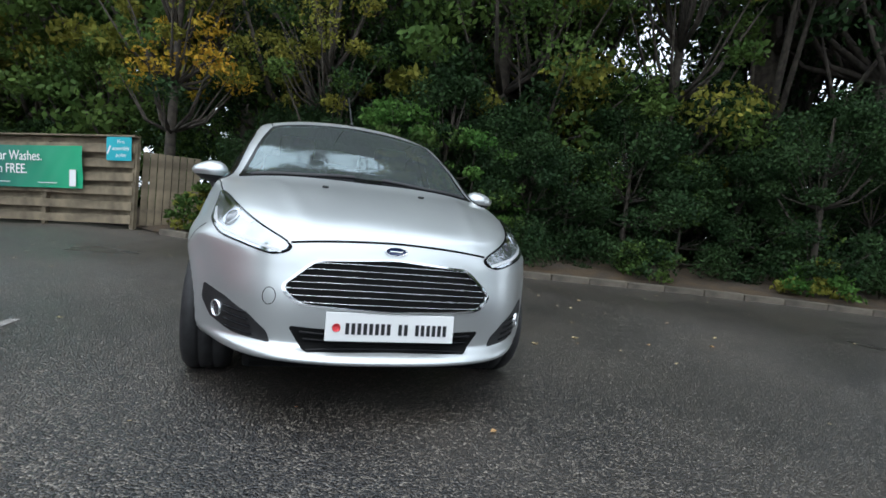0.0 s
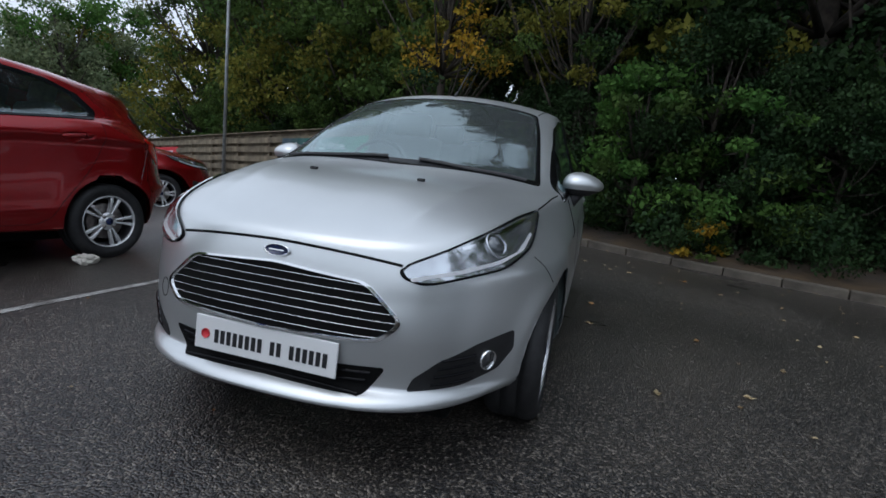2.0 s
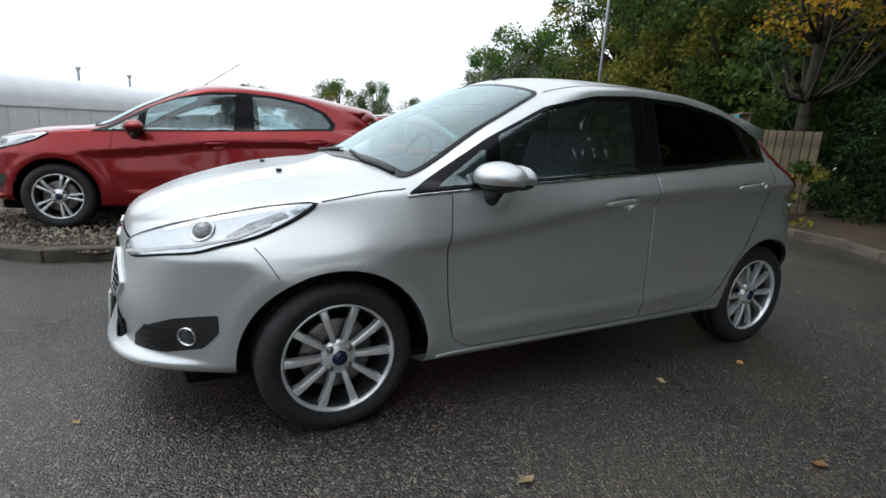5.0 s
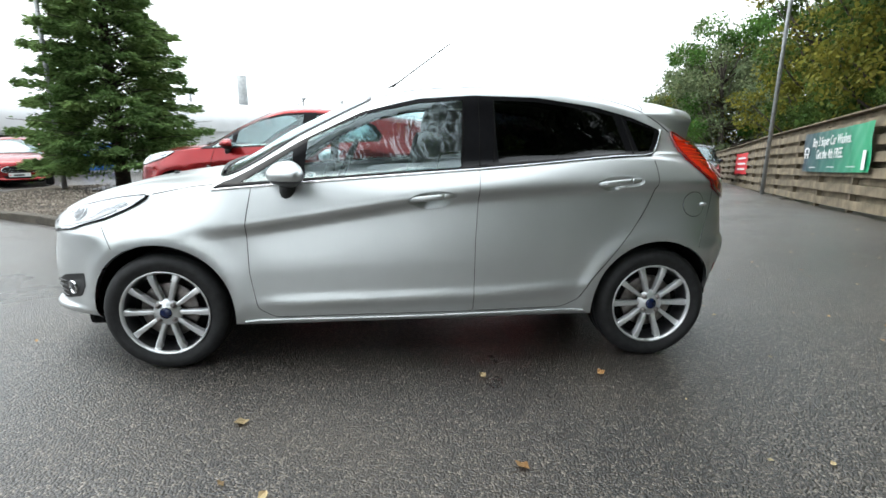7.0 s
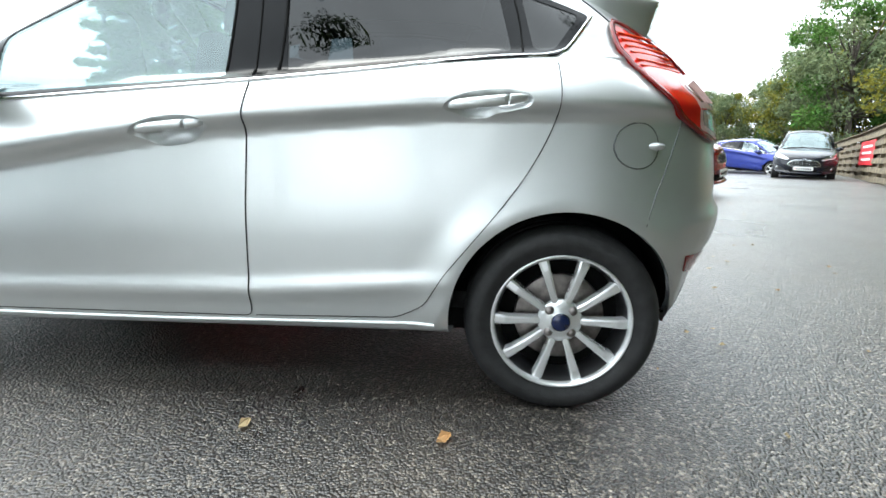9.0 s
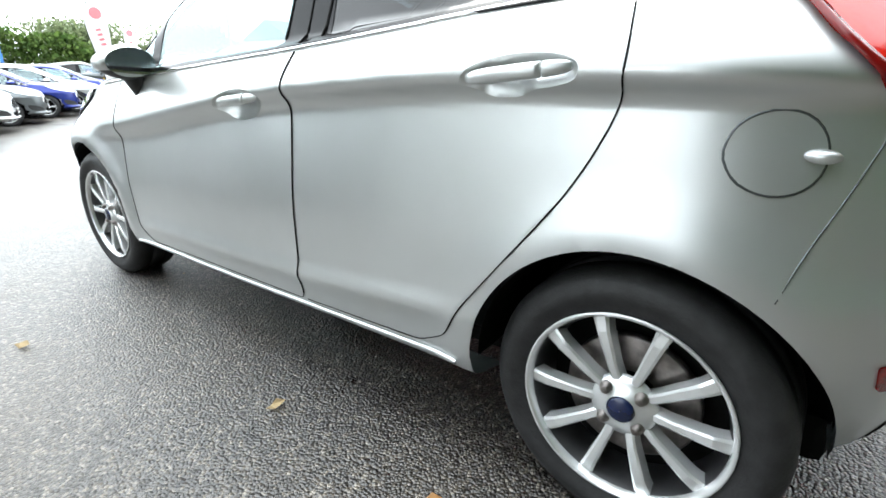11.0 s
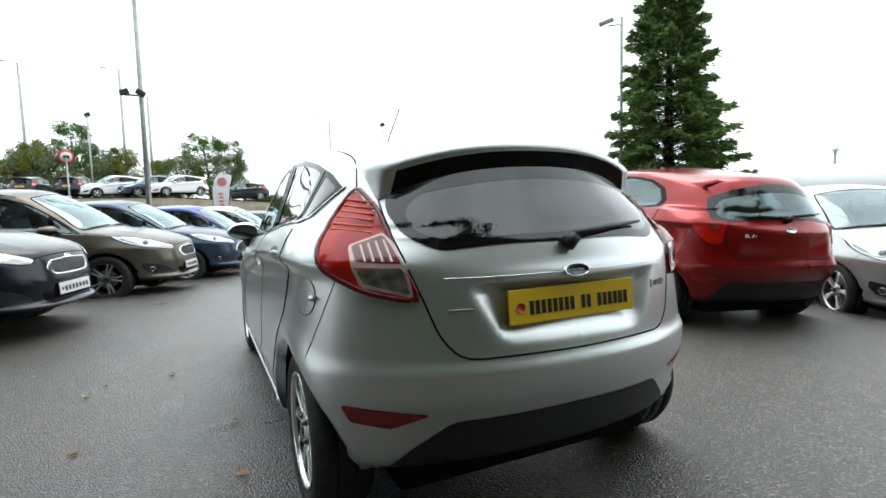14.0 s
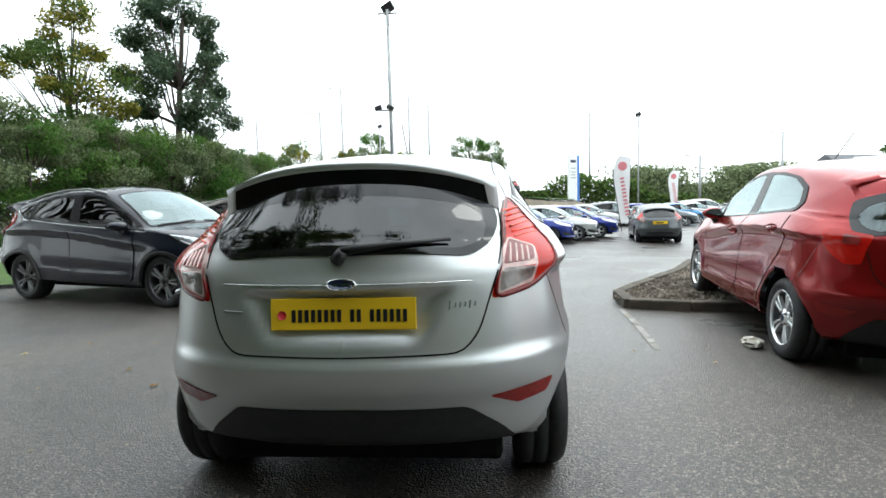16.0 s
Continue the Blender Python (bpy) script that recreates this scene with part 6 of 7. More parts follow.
build_car("red_hatchback", KA, pose(-3.67, -1.37, 0.0, -1.6, -2.5, -9.5), "dark red five-door hatchback with its nose over the gravel bed")

SUV = warped(0.92, 2.65, 0.88, 1.80, 1.64, 0.28, 1.08, 0.6, 0.28)
BIG = warped(0.95, 2.80, 0.95, 1.90, 1.70, 0.28, 1.14, 0.6, 0.28)
LOW = warped(0.85, 2.6, 0.85, 1.78, 1.46, 0.22, 0.98)
HAT = warped(0.82, 2.49, 0.72, 1.73, 1.48, 0.235, 1.02)
parked("dark_crossover", dict(paint="black_paint", tints=("tint", "tint"), wheel=(0.335, 0.235, "dark"), lod=1, clad=1, rails=1, aerial=0, grille="small", blue_badge=0, warp=warped(0.88, 2.635, 0.92, 1.78, 1.57, 0.27, 1.06, 0.5, 0.26)), 4.4, -3.62, 163, "dark navy crossover with roof rails and black arch cladding")
parked("bronze_crossover", dict(paint="brown", wheel=(0.345, 0.235, "dark"), lod=1, rails=1, aerial=0, grille="small", blue_badge=0, warp=warped(0.9, 2.64, 1.05, 1.80, 1.70, 0.29, 1.12, 0.6, 0.3)), 3.43, -6.77, 163, "bronze crossover with silver roof rails and dark alloy wheels")
parked("slate_crossover", dict(paint="slate", wheel=(0.36, 0.25, "five"), lod=1, aerial=0, warp=BIG), 2.53, -9.55, 163, "slate blue large crossover with a chrome grille")
parked("blue_crossover", dict(paint="blue", wheel=(0.345, 0.235, "five"), lod=1, aerial=0, warp=SUV), 1.27, -11.78, 163, "deep blue crossover in a slanted bay")
ROW = (("white_crossover", "white", SUV, 0.28, -13.98), ("grey_hatchback", "grey", HAT, -1.0, -15.75), ("blue_hatchback", "blue", HAT, -2.3, -17.45), ("silver_hatchback", "cream", HAT, -3.6, -19.15), ("blue_hatchback", "blue", HAT, -4.9, -20.85))
for name, paint, warp, x, y in ROW:
    parked(name, dict(paint=paint, wheel=(0.32, 0.22, "five"), lod=2, warp=warp), x, y, 163, name.replace("_", " ") + " in a slanted bay")
BACK = (("blue_hatchback", "slate", HAT), ("white_hatchback", "white", LOW), ("white_hatchback", "white", HAT), ("red_hatchback", "red", HAT), ("silver_hatchback", "cream", HAT), ("grey_crossover", "grey", SUV), ("blue_hatchback", "blue", HAT))
for i, (name, paint, warp) in enumerate(BACK):
    parked(name, dict(paint=paint, wheel=(0.32, 0.22, "five"), lod=2, warp=warp), 0.6 - 2.1 * i, -26.0 - 1.3 * i, 170, name.replace("_", " ") + " in a distant row of the lot")
FAR = (("bright_blue_hatchback", "teal", HAT, -14.5, -34, 200), ("silver_hatchback", "cream", HAT, -17, -37, 190), ("white_van", "white", BIG, -20, -42, 180), ("grey_saloon", "grey", LOW, -12.5, -31, 170), ("blue_hatchback", "blue", HAT, -19.5, -34, 190))
for name, paint, warp, x, y, h in FAR:
    parked(name, dict(paint=paint, wheel=(0.32, 0.22, "five"), lod=2, warp=warp), x, y, h, name.replace("_", " ") + " far across the lot")
parked("grey_hatchback", dict(paint="grey", wheel=(0.32, 0.22, "five"), lod=2, warp=HAT), -7.75, -18.3, -101, "grey hatchback standing in the lane of the lot")
parked("pale_hatchback", dict(paint="cream", wheel=(0.31, 0.215, "five"), lod=1, aerial=0, warp=warped(0.82, 2.49, 0.72, 1.74, 1.47, 0.225, 1.0)), -6.45, -0.6, 57, "pale silver hatchback parked beside the red hatchback")
parked("grey_crossover", dict(paint="grey", wheel=(0.34, 0.23, "five"), lod=1, aerial=0, warp=SUV), -12.0, 0.2, 57, "grey crossover parked in front of the showroom")
parked("black_crossover", dict(paint="black_paint", wheel=(0.34, 0.23, "five"), lod=1, rails=1, aerial=0, warp=SUV), -17.1, 12.1, -30, "black crossover with roof rails beside the timber fence")
for name, paint, warp, x, y, h in (("blue_hatchback", "blue", HAT, -27, 15.5, 30), ("black_hatchback", "black_paint", HAT, -24, 13.5, 60), ("blue_hatchback", "blue", HAT, -21.5, 12.6, 30), ("orange_hatchback", "red", HAT, -14.9, -12.6, 35), ("black_hatchback", "black_paint", HAT, -13.2, -13.6, 35)):
    parked(name, dict(paint=paint, wheel=(0.31, 0.215, "five"), lod=2, warp=warp), x, y, h, name.replace("_", " ") + " at the edge of the lot")


parked("red_hatchback", dict(paint="red", wheel=(0.31, 0.215, "twin"), lod=1, grille="small", rails=1, aerial=0, warp=SUV), -7.3, 2.75, 57, "red crossover with roof rails beside the timber fence")


# ---- raised road with cars ----
def terrace():
    edge = [(34, -47), (15, -41.5), (9, -39.8), (3, -38), (-3, -38.5), (-7, -41), (-10, -46), (-12, -56)]
    rise = [2.2, 2.2, 2.2, 2.1, 1.7, 1.3, 1.2, 1.3]
    v, f = [], []
    for i, (x, y) in enumerate(edge):
        a, b = edge[max(i - 1, 0)], edge[min(i + 1, len(edge) - 1)]
        d = Vector((b[0] - a[0], b[1] - a[1], 0)).normalized()
        n = Vector((-d.y, d.x, 0))
        for w, z in ((-3.0, -0.5), (0.0, rise[i]), (3.0, rise[i] + 0.04), (9, rise[i] + 0.05)):
            v.append((x + n.x * w, y + n.y * w, z))
    for i in range(len(edge) - 1):
        for k in range(3):
            f.append((i * 4 + k, i * 4 + k + 1, i * 4 + 5 + k, i * 4 + 4 + k))
    tagged(piece("bank", v, f, M["retain"]), "brown earth bank below the raised road", "bank", kind="structure")
    top = edge + [(-20, -75), (60, -75)]
    tagged(piece("upper_road", [(x, y, z + 0.07) for (x, y), z in zip(top, rise + [1.6, 2.2])], [tuple(range(len(top)))], M["asphalt"], smooth=False), "asphalt of the raised road", "road", kind="structure")


terrace()
for name, paint, warp, x, y, h in (("black_saloon", "black_paint", LOW, 14.9, -45.4, -160), ("black_crossover", "black_paint", SUV, 12.1, -44.3, -100), ("black_crossover", "black_paint", SUV, 9.3, -43.8, -100), ("white_pickup", "white", BIG, 7.1, -43.2, 30), ("slate_crossover", "slate", SUV, 4.5, -42.5, 30), ("white_crossover", "white", SUV, 2.6, -41.6, 30), ("black_saloon", "black_paint", LOW, -2.1, -42.4, 5)):
    build_car(name, dict(paint=paint, wheel=(0.33, 0.225, "five"), lod=2, warp=warp), pose(x, y, 2.3 if x > 0 else 1.9, 0, 0, h + 90), name.replace("_", " ") + " on the raised road", "cars on the raised road")


# ---- fence, signs ----
def fence_z(x):
    return -0.07 * max(0.0, -3.0 - x)


FENCE = [(-2.95, 6.62), (-7.05, 8.68), (-10.87, 10.55), (-16.1, 13.4), (-27.0, 19.0)]


def shared(name, bm, mat):
    me = bpy.data.meshes.new(name)
    bm.to_mesh(me)
    bm.free()
    me.materials.append(mat)
    return me


def fence():
    """Posts with boards nailed to both faces in turn, so that each board covers the gap behind it."""
    root = tagged(empty("timber_fence"), "weathered timber fence of horizontal boards with dark gaps", "fence")
    rnd = random.Random(8)
    stops = along(FENCE, 1.83)
    pme = shared("post", box_bm(0.085, 0.085, 1.72, (0, 0, 0.78), 0.008), M["wood"])
    bme = shared("board", box_bm(1.84, 0.022, 0.15, (0, 0, 0), 0.004), M["wood"])
    cme = shared("cap_rail", box_bm(1.84, 0.16, 0.03, (0, 0, 0), 0.005), M["wood"])
    for a, b in zip(stops, stops[1:]):
        d = b - a
        za, zb = fence_z(a.x), fence_z(b.x)
        pitch = math.atan2(zb - za, d.length)
        n = Vector((d.y, -d.x, 0)).normalized()
        turn = Matrix.Rotation(math.atan2(d.y, d.x), 4, "Z")
        ob = new("post", pme)
        ob.parent = root
        ob.matrix_local = Matrix.Translation((a.x, a.y, fence_z(a.x) - 0.08)) @ turn
        mid = (a + b) / 2
        for k in range(12):
            front = k % 2 == 0
            c = mid - n * (0.055 if front else -0.055)
            ob = new("board", bme)
            ob.parent = root
            z = 0.17 + k * 0.1285
            ob.matrix_local = Matrix.Translation((c.x, c.y, (za + zb) / 2 + z + rnd.uniform(-0.012, 0.012))) @ turn @ Matrix.Rotation(-pitch + rnd.uniform(-0.01, 0.01), 4, "Y")
        ob = new("cap_rail", cme)
        ob.parent = root
        ob.matrix_local = Matrix.Translation((mid.x, mid.y, (za + zb) / 2 + 1.675)) @ turn @ Matrix.Rotation(-pitch, 4, "Y")
    return root


fence()


def gate():
    root = tagged(empty("timber_gate"), "dark timber gate of upright boards beside the fence", "gate")
    for i in range(8):
        p = part("board", box_bm(0.11, 0.022, 1.35, (0, 0, 0), 0.004), M["wood"], root)
        p.matrix_local = Matrix.Translation((-2.82 + 0.118 * i, 6.75 + 0.03 * i, 0.75)) @ Matrix.Rotation(radians(14), 4, "Z")


gate()


def on_fence(x0, y0, z0, out):
    """A frame on the fence's face: x along it to the viewer's right, z out of it."""
    d = Vector((0.894, -0.447, -0.07 * -0.894)).normalized()
    up = Vector((0, 0, 1))
    up = (up - d * up.dot(d)).normalized()
    n = d.cross(up)
    o = Vector((x0, y0, z0)) + n * out
    return Matrix(((d.x, up.x, n.x, o.x), (d.y, up.y, n.y, o.y), (d.z, up.z, n.z, o.z), (0, 0, 0, 1)))


def banner():
    """A vinyl banner with small sags and creases."""
    m = on_fence(-5.44, 7.83, 0.915, 0.1)
    root = tagged(empty("banner", m), "green vinyl banner with white lettering tied to the fence", "banner")
    w, h = 3.6, 0.77

    def cloth(name, x0, x1, mat, lift=0.0):
        nx, ny = 40, 12
        v, f = [], []
        for j in range(ny + 1):
            for i in range(nx + 1):
                x, y = x0 + (x1 - x0) * i / nx, -h / 2 + h * j / ny
                y2 = y - 0.015 * math.sin(math.pi * (x / w + 0.5)) * (1 if y > 0 else 0.6)
                v.append((x, y2, lift + 0.01 * math.sin(x * 7 + y * 5) + 0.006 * math.sin(x * 19 - y * 11)))
        for j in range(ny):
            for i in range(nx):
                a = j * (nx + 1) + i
                f.append((a, a + 1, a + nx + 2, a + nx + 1))
        return piece(name, v, f, mat, root)
    cloth("vinyl", -w / 2, w / 2, M["banner_vinyl"])
    sheet_text("lettering", "Buy 3 Super Car Washes.", 0.25, M["white_print"], Matrix.Translation((-0.08, 0.1, 0.022)) @ Matrix.Diagonal((0.82, 1, 1, 1)), root)
    sheet_text("lettering", "Get the 4th FREE.", 0.25, M["white_print"], Matrix.Translation((-0.08, -0.14, 0.022)) @ Matrix.Diagonal((0.82, 1, 1, 1)), root)
    bm = bmesh.new()
    for x, y, sx, sy in ((0, 0.1, 0.2, 0.03), (0, -0.02, 0.3, 0.03), (-0.15, 0.03, 0.03, 0.13), (0.15, 0.03, 0.03, 0.13), (-0.11, 0.06, 0.03, 0.08), (0.11, 0.06, 0.03, 0.08), (-0.1, -0.07, 0.06, 0.06), (0.1, -0.07, 0.06, 0.06)):
        box_bm(sx, sy, 0.004, (-1.5 + x, -0.02 + y, 0.022), bm=bm)
    part("car_emblem", bm, M["white_print"], root)
    part("small_panel", box_bm(0.13, 0.3, 0.006, (1.62, -0.2, 0.02), 0.002), M["white_print"], root)
    for x in (-1.0, 0.1, 1.1):
        part("print_line", box_bm(0.4, 0.012, 0.004, (x, -0.3, 0.02)), M["white_print"], root)


banner()


def small_sign(name, m, w, h, mat, lines, label, size, mat2="white_print"):
    root = tagged(empty(name, m), label, "sign")
    part("sign_panel", box_bm(w, h, 0.012, (0, 0, 0), 0.003), M[mat], root)
    for k, t in enumerate(lines):
        sheet_text("lettering", t, size, M[mat2], Matrix.Translation((0.04, h * 0.5 - size * 1.25 * (k + 0.95), 0.008)), root, 0.001)
    return root


s = small_sign("assembly_sign", on_fence(-3.2, 6.72, 1.42, 0.09), 0.5, 0.42, "teal_print", ("Fire", "assembly", "point"), "turquoise fire assembly point sign on the fence", 0.095)
part("tick_mark", box_bm(0.03, 0.16, 0.004, (-0.2, -0.02, 0.008), 0, Matrix.Rotation(-0.4, 4, "Z")), M["white_print"], s)
s = small_sign("red_sign", on_fence(-15.05, 12.85, 0.1, 0.12), 2.6, 0.75, "red_print", (), "red banner with white bars on the fence", 0.1)
for k in range(3):
    part("printed_bar", box_bm(1.7, 0.07, 0.004, (0.0, 0.2 - 0.2 * k, 0.008)), M["white_print"], s)


# ---- poles, lamps, flags ----
def flood_pole(x, y, h, label, heads=1, arm=0.0, z=0.0, r=0.07):
    root = tagged(empty("lamp_post", Matrix.Translation((x, y, gz(x, y) + z))), label, "lamp post")
    piece("pole", *tube([(0, 0, -0.1), (0, 0, h * 0.5), (0, 0, h)], r, 10, r * 0.7), M["galv"], root)
    if heads:
        part("crossbar", box_bm(0.7, 0.05, 0.05, (0, 0, h - 0.12), 0.01), M["galv"], root)
        for i in range(heads):
            t = Matrix.Rotation(radians(-25), 4, "X") @ Matrix.Rotation(radians(28), 4, "Y")
            hd = part("floodlight", box_bm(0.42, 0.18, 0.32, (0.22 * (i - (heads - 1) / 2) * 2, -0.1, h + 0.1), 0.03, t), M["dark_alloy"], root)
    return root


p = flood_pole(2.5, -14.6, 8.35, "tall grey mast with a tilted floodlight and two small lamps", 1, r=0.085)
part("bracket", box_bm(0.5, 0.05, 0.05, (0.2, 0, 4.95), 0.01), M["galv"], p)
for x, t in ((0.42, 0.35), (0.0, -0.5)):
    part("small_lamp", box_bm(0.26, 0.14, 0.16, (x, 0.08, 5.02), 0.03, Matrix.Rotation(t, 4, "Y")), M["dark_alloy"], p)
flood_pole(-14.3, -41.9, 8.9, "grey floodlight mast among the parked cars", 1)
flood_pole(8.6, -45, 6.5, "grey floodlight mast on the raised road", 1, z=2.6)
flood_pole(-10.13, 10.0, 9.0, "tall plain grey steel pole in front of the timber fence", 0, r=0.055)
c = flood_pole(-10.1, -8.3, 6.7, "grey pole with a security camera beside the conifer", 0, r=0.06)
c.rotation_euler = (0, 0, radians(-46))
part("camera_bracket", box_bm(0.35, 0.04, 0.04, (0.2, 0, 6.5), 0.01), M["galv"], c)
part("security_camera", box_bm(0.42, 0.12, 0.12, (0.42, 0, 6.62), 0.025, Matrix.Rotation(0.25, 4, "Y")), M["galv"], c, smooth=True)


def street_lamp(x, y, h, z=0.0):
    root = tagged(empty("street_lamp", Matrix.Translation((x, y, z))), "tall thin grey street lamp far away", "street lamp", "distant street lamps")
    piece("pole", *tube([(0, 0, 0), (0, 0, h)], 0.19, 8, 0.13), M["galv"], root)
    piece("lamp_arm", *tube([(0, 0, h - 0.02), (0.5, 0, h + 0.08), (1.3, 0, h + 0.1)], 0.05, 6), M["galv"], root)
    part("lamp_head", box_bm(0.7, 0.28, 0.12, (1.5, 0, h + 0.08), 0.03), M["galv"], root)


for x, y, h, z in ((19.9, -63.4, 11.9, 1.8), (17.2, -64.2, 15.0, 1.8), (8.5, -65.8, 15.4, 1.8), (5.9, -66.1, 12.7, 1.8), (27, -60, 11, 1.8), (-17.6, -76.6, 14.4, 0), (-27.4, -61, 6.4, 0), (-42, -70, 10, 0)):
    street_lamp(x, y, h, z)


def feather_flag(x, y, h, turn, lean=0.0):
    """A feather flag: a mast that bends over at its top, and a cloth that narrows to a point below."""
    root = tagged(empty("feather_flag", pose(x, y, gz(x, y), 0, lean, turn)), "white feather flag with a round red emblem and pale red bars", "flag", "feather flags")

    def mast(t):
        return (0.62 * h * 0.22 * max(0.0, (t - 0.62) / 0.38) ** 2.2, 0.0, h * (t - 0.06 * max(0.0, (t - 0.8) / 0.2) ** 2))
    piece("flag_pole", *tube([mast(t) for t in np.linspace(0, 1, 16)], 0.024, 6, 0.01), M["plastic"], root)
    v, f = [], []
    for i in range(17):
        t = i / 16
        x0, _, z0 = mast(0.1 + 0.9 * t)
        wide = h * (0.1 + 0.1 * min(1.0, t * 1.6)) * (1.0 if t < 0.8 else math.sqrt(max(0.0, 1 - ((t - 0.8) / 0.2) ** 2)) * 0.9 + 0.1)
        wv = 0.05 * math.sin(t * 7)
        v += [(x0 + 0.01, 0.0, z0), (x0 + wide * 0.5, wv, z0 - 0.02), (x0 + wide, wv * 0.4, z0 - 0.08 * t)]
    for i in range(16):
        for k in range(2):
            f.append((i * 3 + k, i * 3 + k + 1, i * 3 + 4 + k, i * 3 + 3 + k))
    piece("flag_cloth", v, f, M["white_print"], root)
    for sg in (-1, 1):
        piece("round_emblem", [(0.13 * h + 0.055 * h * math.cos(a), 0.06 * sg, h * 0.81 + 0.055 * h * math.sin(a)) for a in np.linspace(0, 6.28, 20, endpoint=False)], [tuple(range(20))[::-sg]], M["flag_red"], root, smooth=False)
        for k in range(11):
            part("printed_bar", box_bm(0.05 * h, 0.004, 0.022 * h, (0.1 * h, 0.062 * sg, h * (0.2 + 0.046 * k))), M["flag_red"], root)


feather_flag(-8.3, -25.0, 4.3, 178, -9)
feather_flag(-20.7, -51.3, 5.0, 178, -9)
feather_flag(0.5, -21.2, 3.4, 178, -3)

tot = tagged(empty("totem_sign", pose(-10.8, -52.8, 1.2, 0, 0, 25)), "tall blue and white totem sign with plain bars", "sign")
part("totem_body", box_bm(1.3, 0.35, 5.0, (0, 0, 2.5), 0.04), M["white_print"], tot)
part("totem_face", box_bm(0.3, 0.37, 4.95, (-0.5, 0, 2.5), 0.02), M["blue_print"], tot)
part("totem_bar", box_bm(0.7, 0.38, 0.3, (0.15, 0, 4.35), 0.02), M["badge"], tot)
for z in (3.6, 3.2, 2.9, 2.6):
    part("totem_bar", box_bm(0.6, 0.38, 0.1, (0.15, 0, z), 0.01), M["galv"], tot)
sp = tagged(empty("speed_sign", Matrix.Translation((6.6, -26.0, gz(6.6, -26.0)))), "round speed sign with a red rim on a grey post", "sign")
piece("pole", *tube([(0, 0, 0), (0, 0, 4.2)], 0.035, 8), M["galv"], sp)
v, f = lathe([(0.001, 0.01), (0.32, 0.01), (0.32, 0.0), (0.001, 0.0)], 28)
piece("sign_disc", [(b, a, c + 4.2) for a, b, c in v], f, M["red_print"], sp)
v, f = lathe([(0.001, 0.014), (0.24, 0.014), (0.24, 0.0)], 28)
piece("sign_face", [(b, a, c + 4.2) for a, b, c in v], f, M["white_print"], sp)
part("printed_bar", box_bm(0.24, 0.006, 0.14, (0, 0.017, 4.2)), M["print"], sp)


# ---- showroom building ----
def showroom():
    d = Vector((0.83, -0.555, 0)).normalized()
    n = Vector((0.555, 0.83, 0))
    o = Vector((-29.0, -7.0, -1.7))
    m = Matrix(((d.x, -n.x, 0, o.x), (d.y, -n.y, 0, o.y), (0, 0, 1, o.z), (0, 0, 0, 1)))
    root = tagged(empty("showroom", m), "long pale metal-clad showroom with a low roof", "building")
    L = 17.0
    part("wall", box_bm(2 * L, 0.3, 3.1, (0, 0.15, 1.55)), M["cladding"], root)
    prof = [(-0.08, 2.75), (-0.08, 3.1)] + [(1.0 - 1.08 * math.cos(t), 3.1 + 1.08 * math.sin(t)) for t in np.linspace(0.15, math.pi / 2, 9)] + [(5.0, 4.55), (14.0, 4.9)]
    v, f = [], []
    for x in np.linspace(-L - 0.4, L + 0.4, 24):
        v += [(x, py, pz) for py, pz in prof]
    m1 = len(prof)
    for i in range(23):
        for k in range(m1 - 1):
            f.append((i * m1 + k, i * m1 + m1 + k, i * m1 + m1 + k + 1, i * m1 + k + 1))
    piece("roof", v, f, M["roofing"], root)
    part("side_wall", box_bm(0.3, 14, 3.9, (L - 0.15, 7.2, 1.95)), M["cladding"], root)
    part("side_wall", box_bm(0.3, 14, 3.9, (-L + 0.15, 7.2, 1.95)), M["cladding"], root)
    for i in range(22):
        part("cladding_rib", box_bm(0.05, 0.03, 2.7, (-L + 0.8 + i * 1.55, -0.015, 1.38), 0.008), M["cladding"], root)
    for x in (12.0, 14.2):
        w = part("window", box_bm(1.9, 0.06, 2.4, (x, -0.03, 1.4), 0.01), M["gloss_black"], root)
        part("window_frame", box_bm(2.0, 0.05, 0.1, (x, -0.06, 2.62), 0.01), M["galv"], w)
    part("wall_sign", box_bm(1.7, 0.06, 1.6, (10.4, -0.06, 1.9), 0.01), M["blue_print"], root, "blue panel sign with pale bars")
    for z in (2.3, 1.9, 1.5):
        part("sign_bar", box_bm(1.1, 0.03, 0.14, (10.4, -0.1, z)), M["white_print"], root)
    part("red_sign", box_bm(1.9, 0.05, 0.28, (-9.5, -0.06, 2.0), 0.01), M["red_print"], root, "narrow red sign on the wall")
    piece("flue", *tube([(0.6, 2.5, 4.2), (0.6, 2.5, 6.0)], 0.28, 14), M["galv"], root)
    for x in (-4.0, 4.5, -8.0):
        piece("roof_vent", *joined(tube([(x, 2.0, 4.2), (x, 2.0, 4.9)], 0.07, 8), tube([(x, 2.0, 4.85), (x, 2.0, 5.0)], 0.14, 8)), M["galv"], root)


showroom()
for x, y, w, h in ((-46, -62, 10, 3.5), (-58, -66, 12, 4.0)):
    hs = tagged(empty("distant_house", pose(x, y, 0, 0, 0, 20)), "distant grey-roofed house beyond the lot", "house", "distant houses")
    part("wall", box_bm(w, 7, h, (0, 0, h / 2)), M["cladding"], hs)
    piece("roof", [(-w / 2 - 0.3, -3.8, h), (w / 2 + 0.3, -3.8, h), (w / 2 + 0.3, 3.8, h), (-w / 2 - 0.3, 3.8, h), (-w / 2, 0, h + 2.5), (w / 2, 0, h + 2.5)], [(0, 1, 5, 4), (2, 3, 4, 5), (1, 2, 5), (3, 0, 4)], M["roof_slate"], hs, smooth=False)


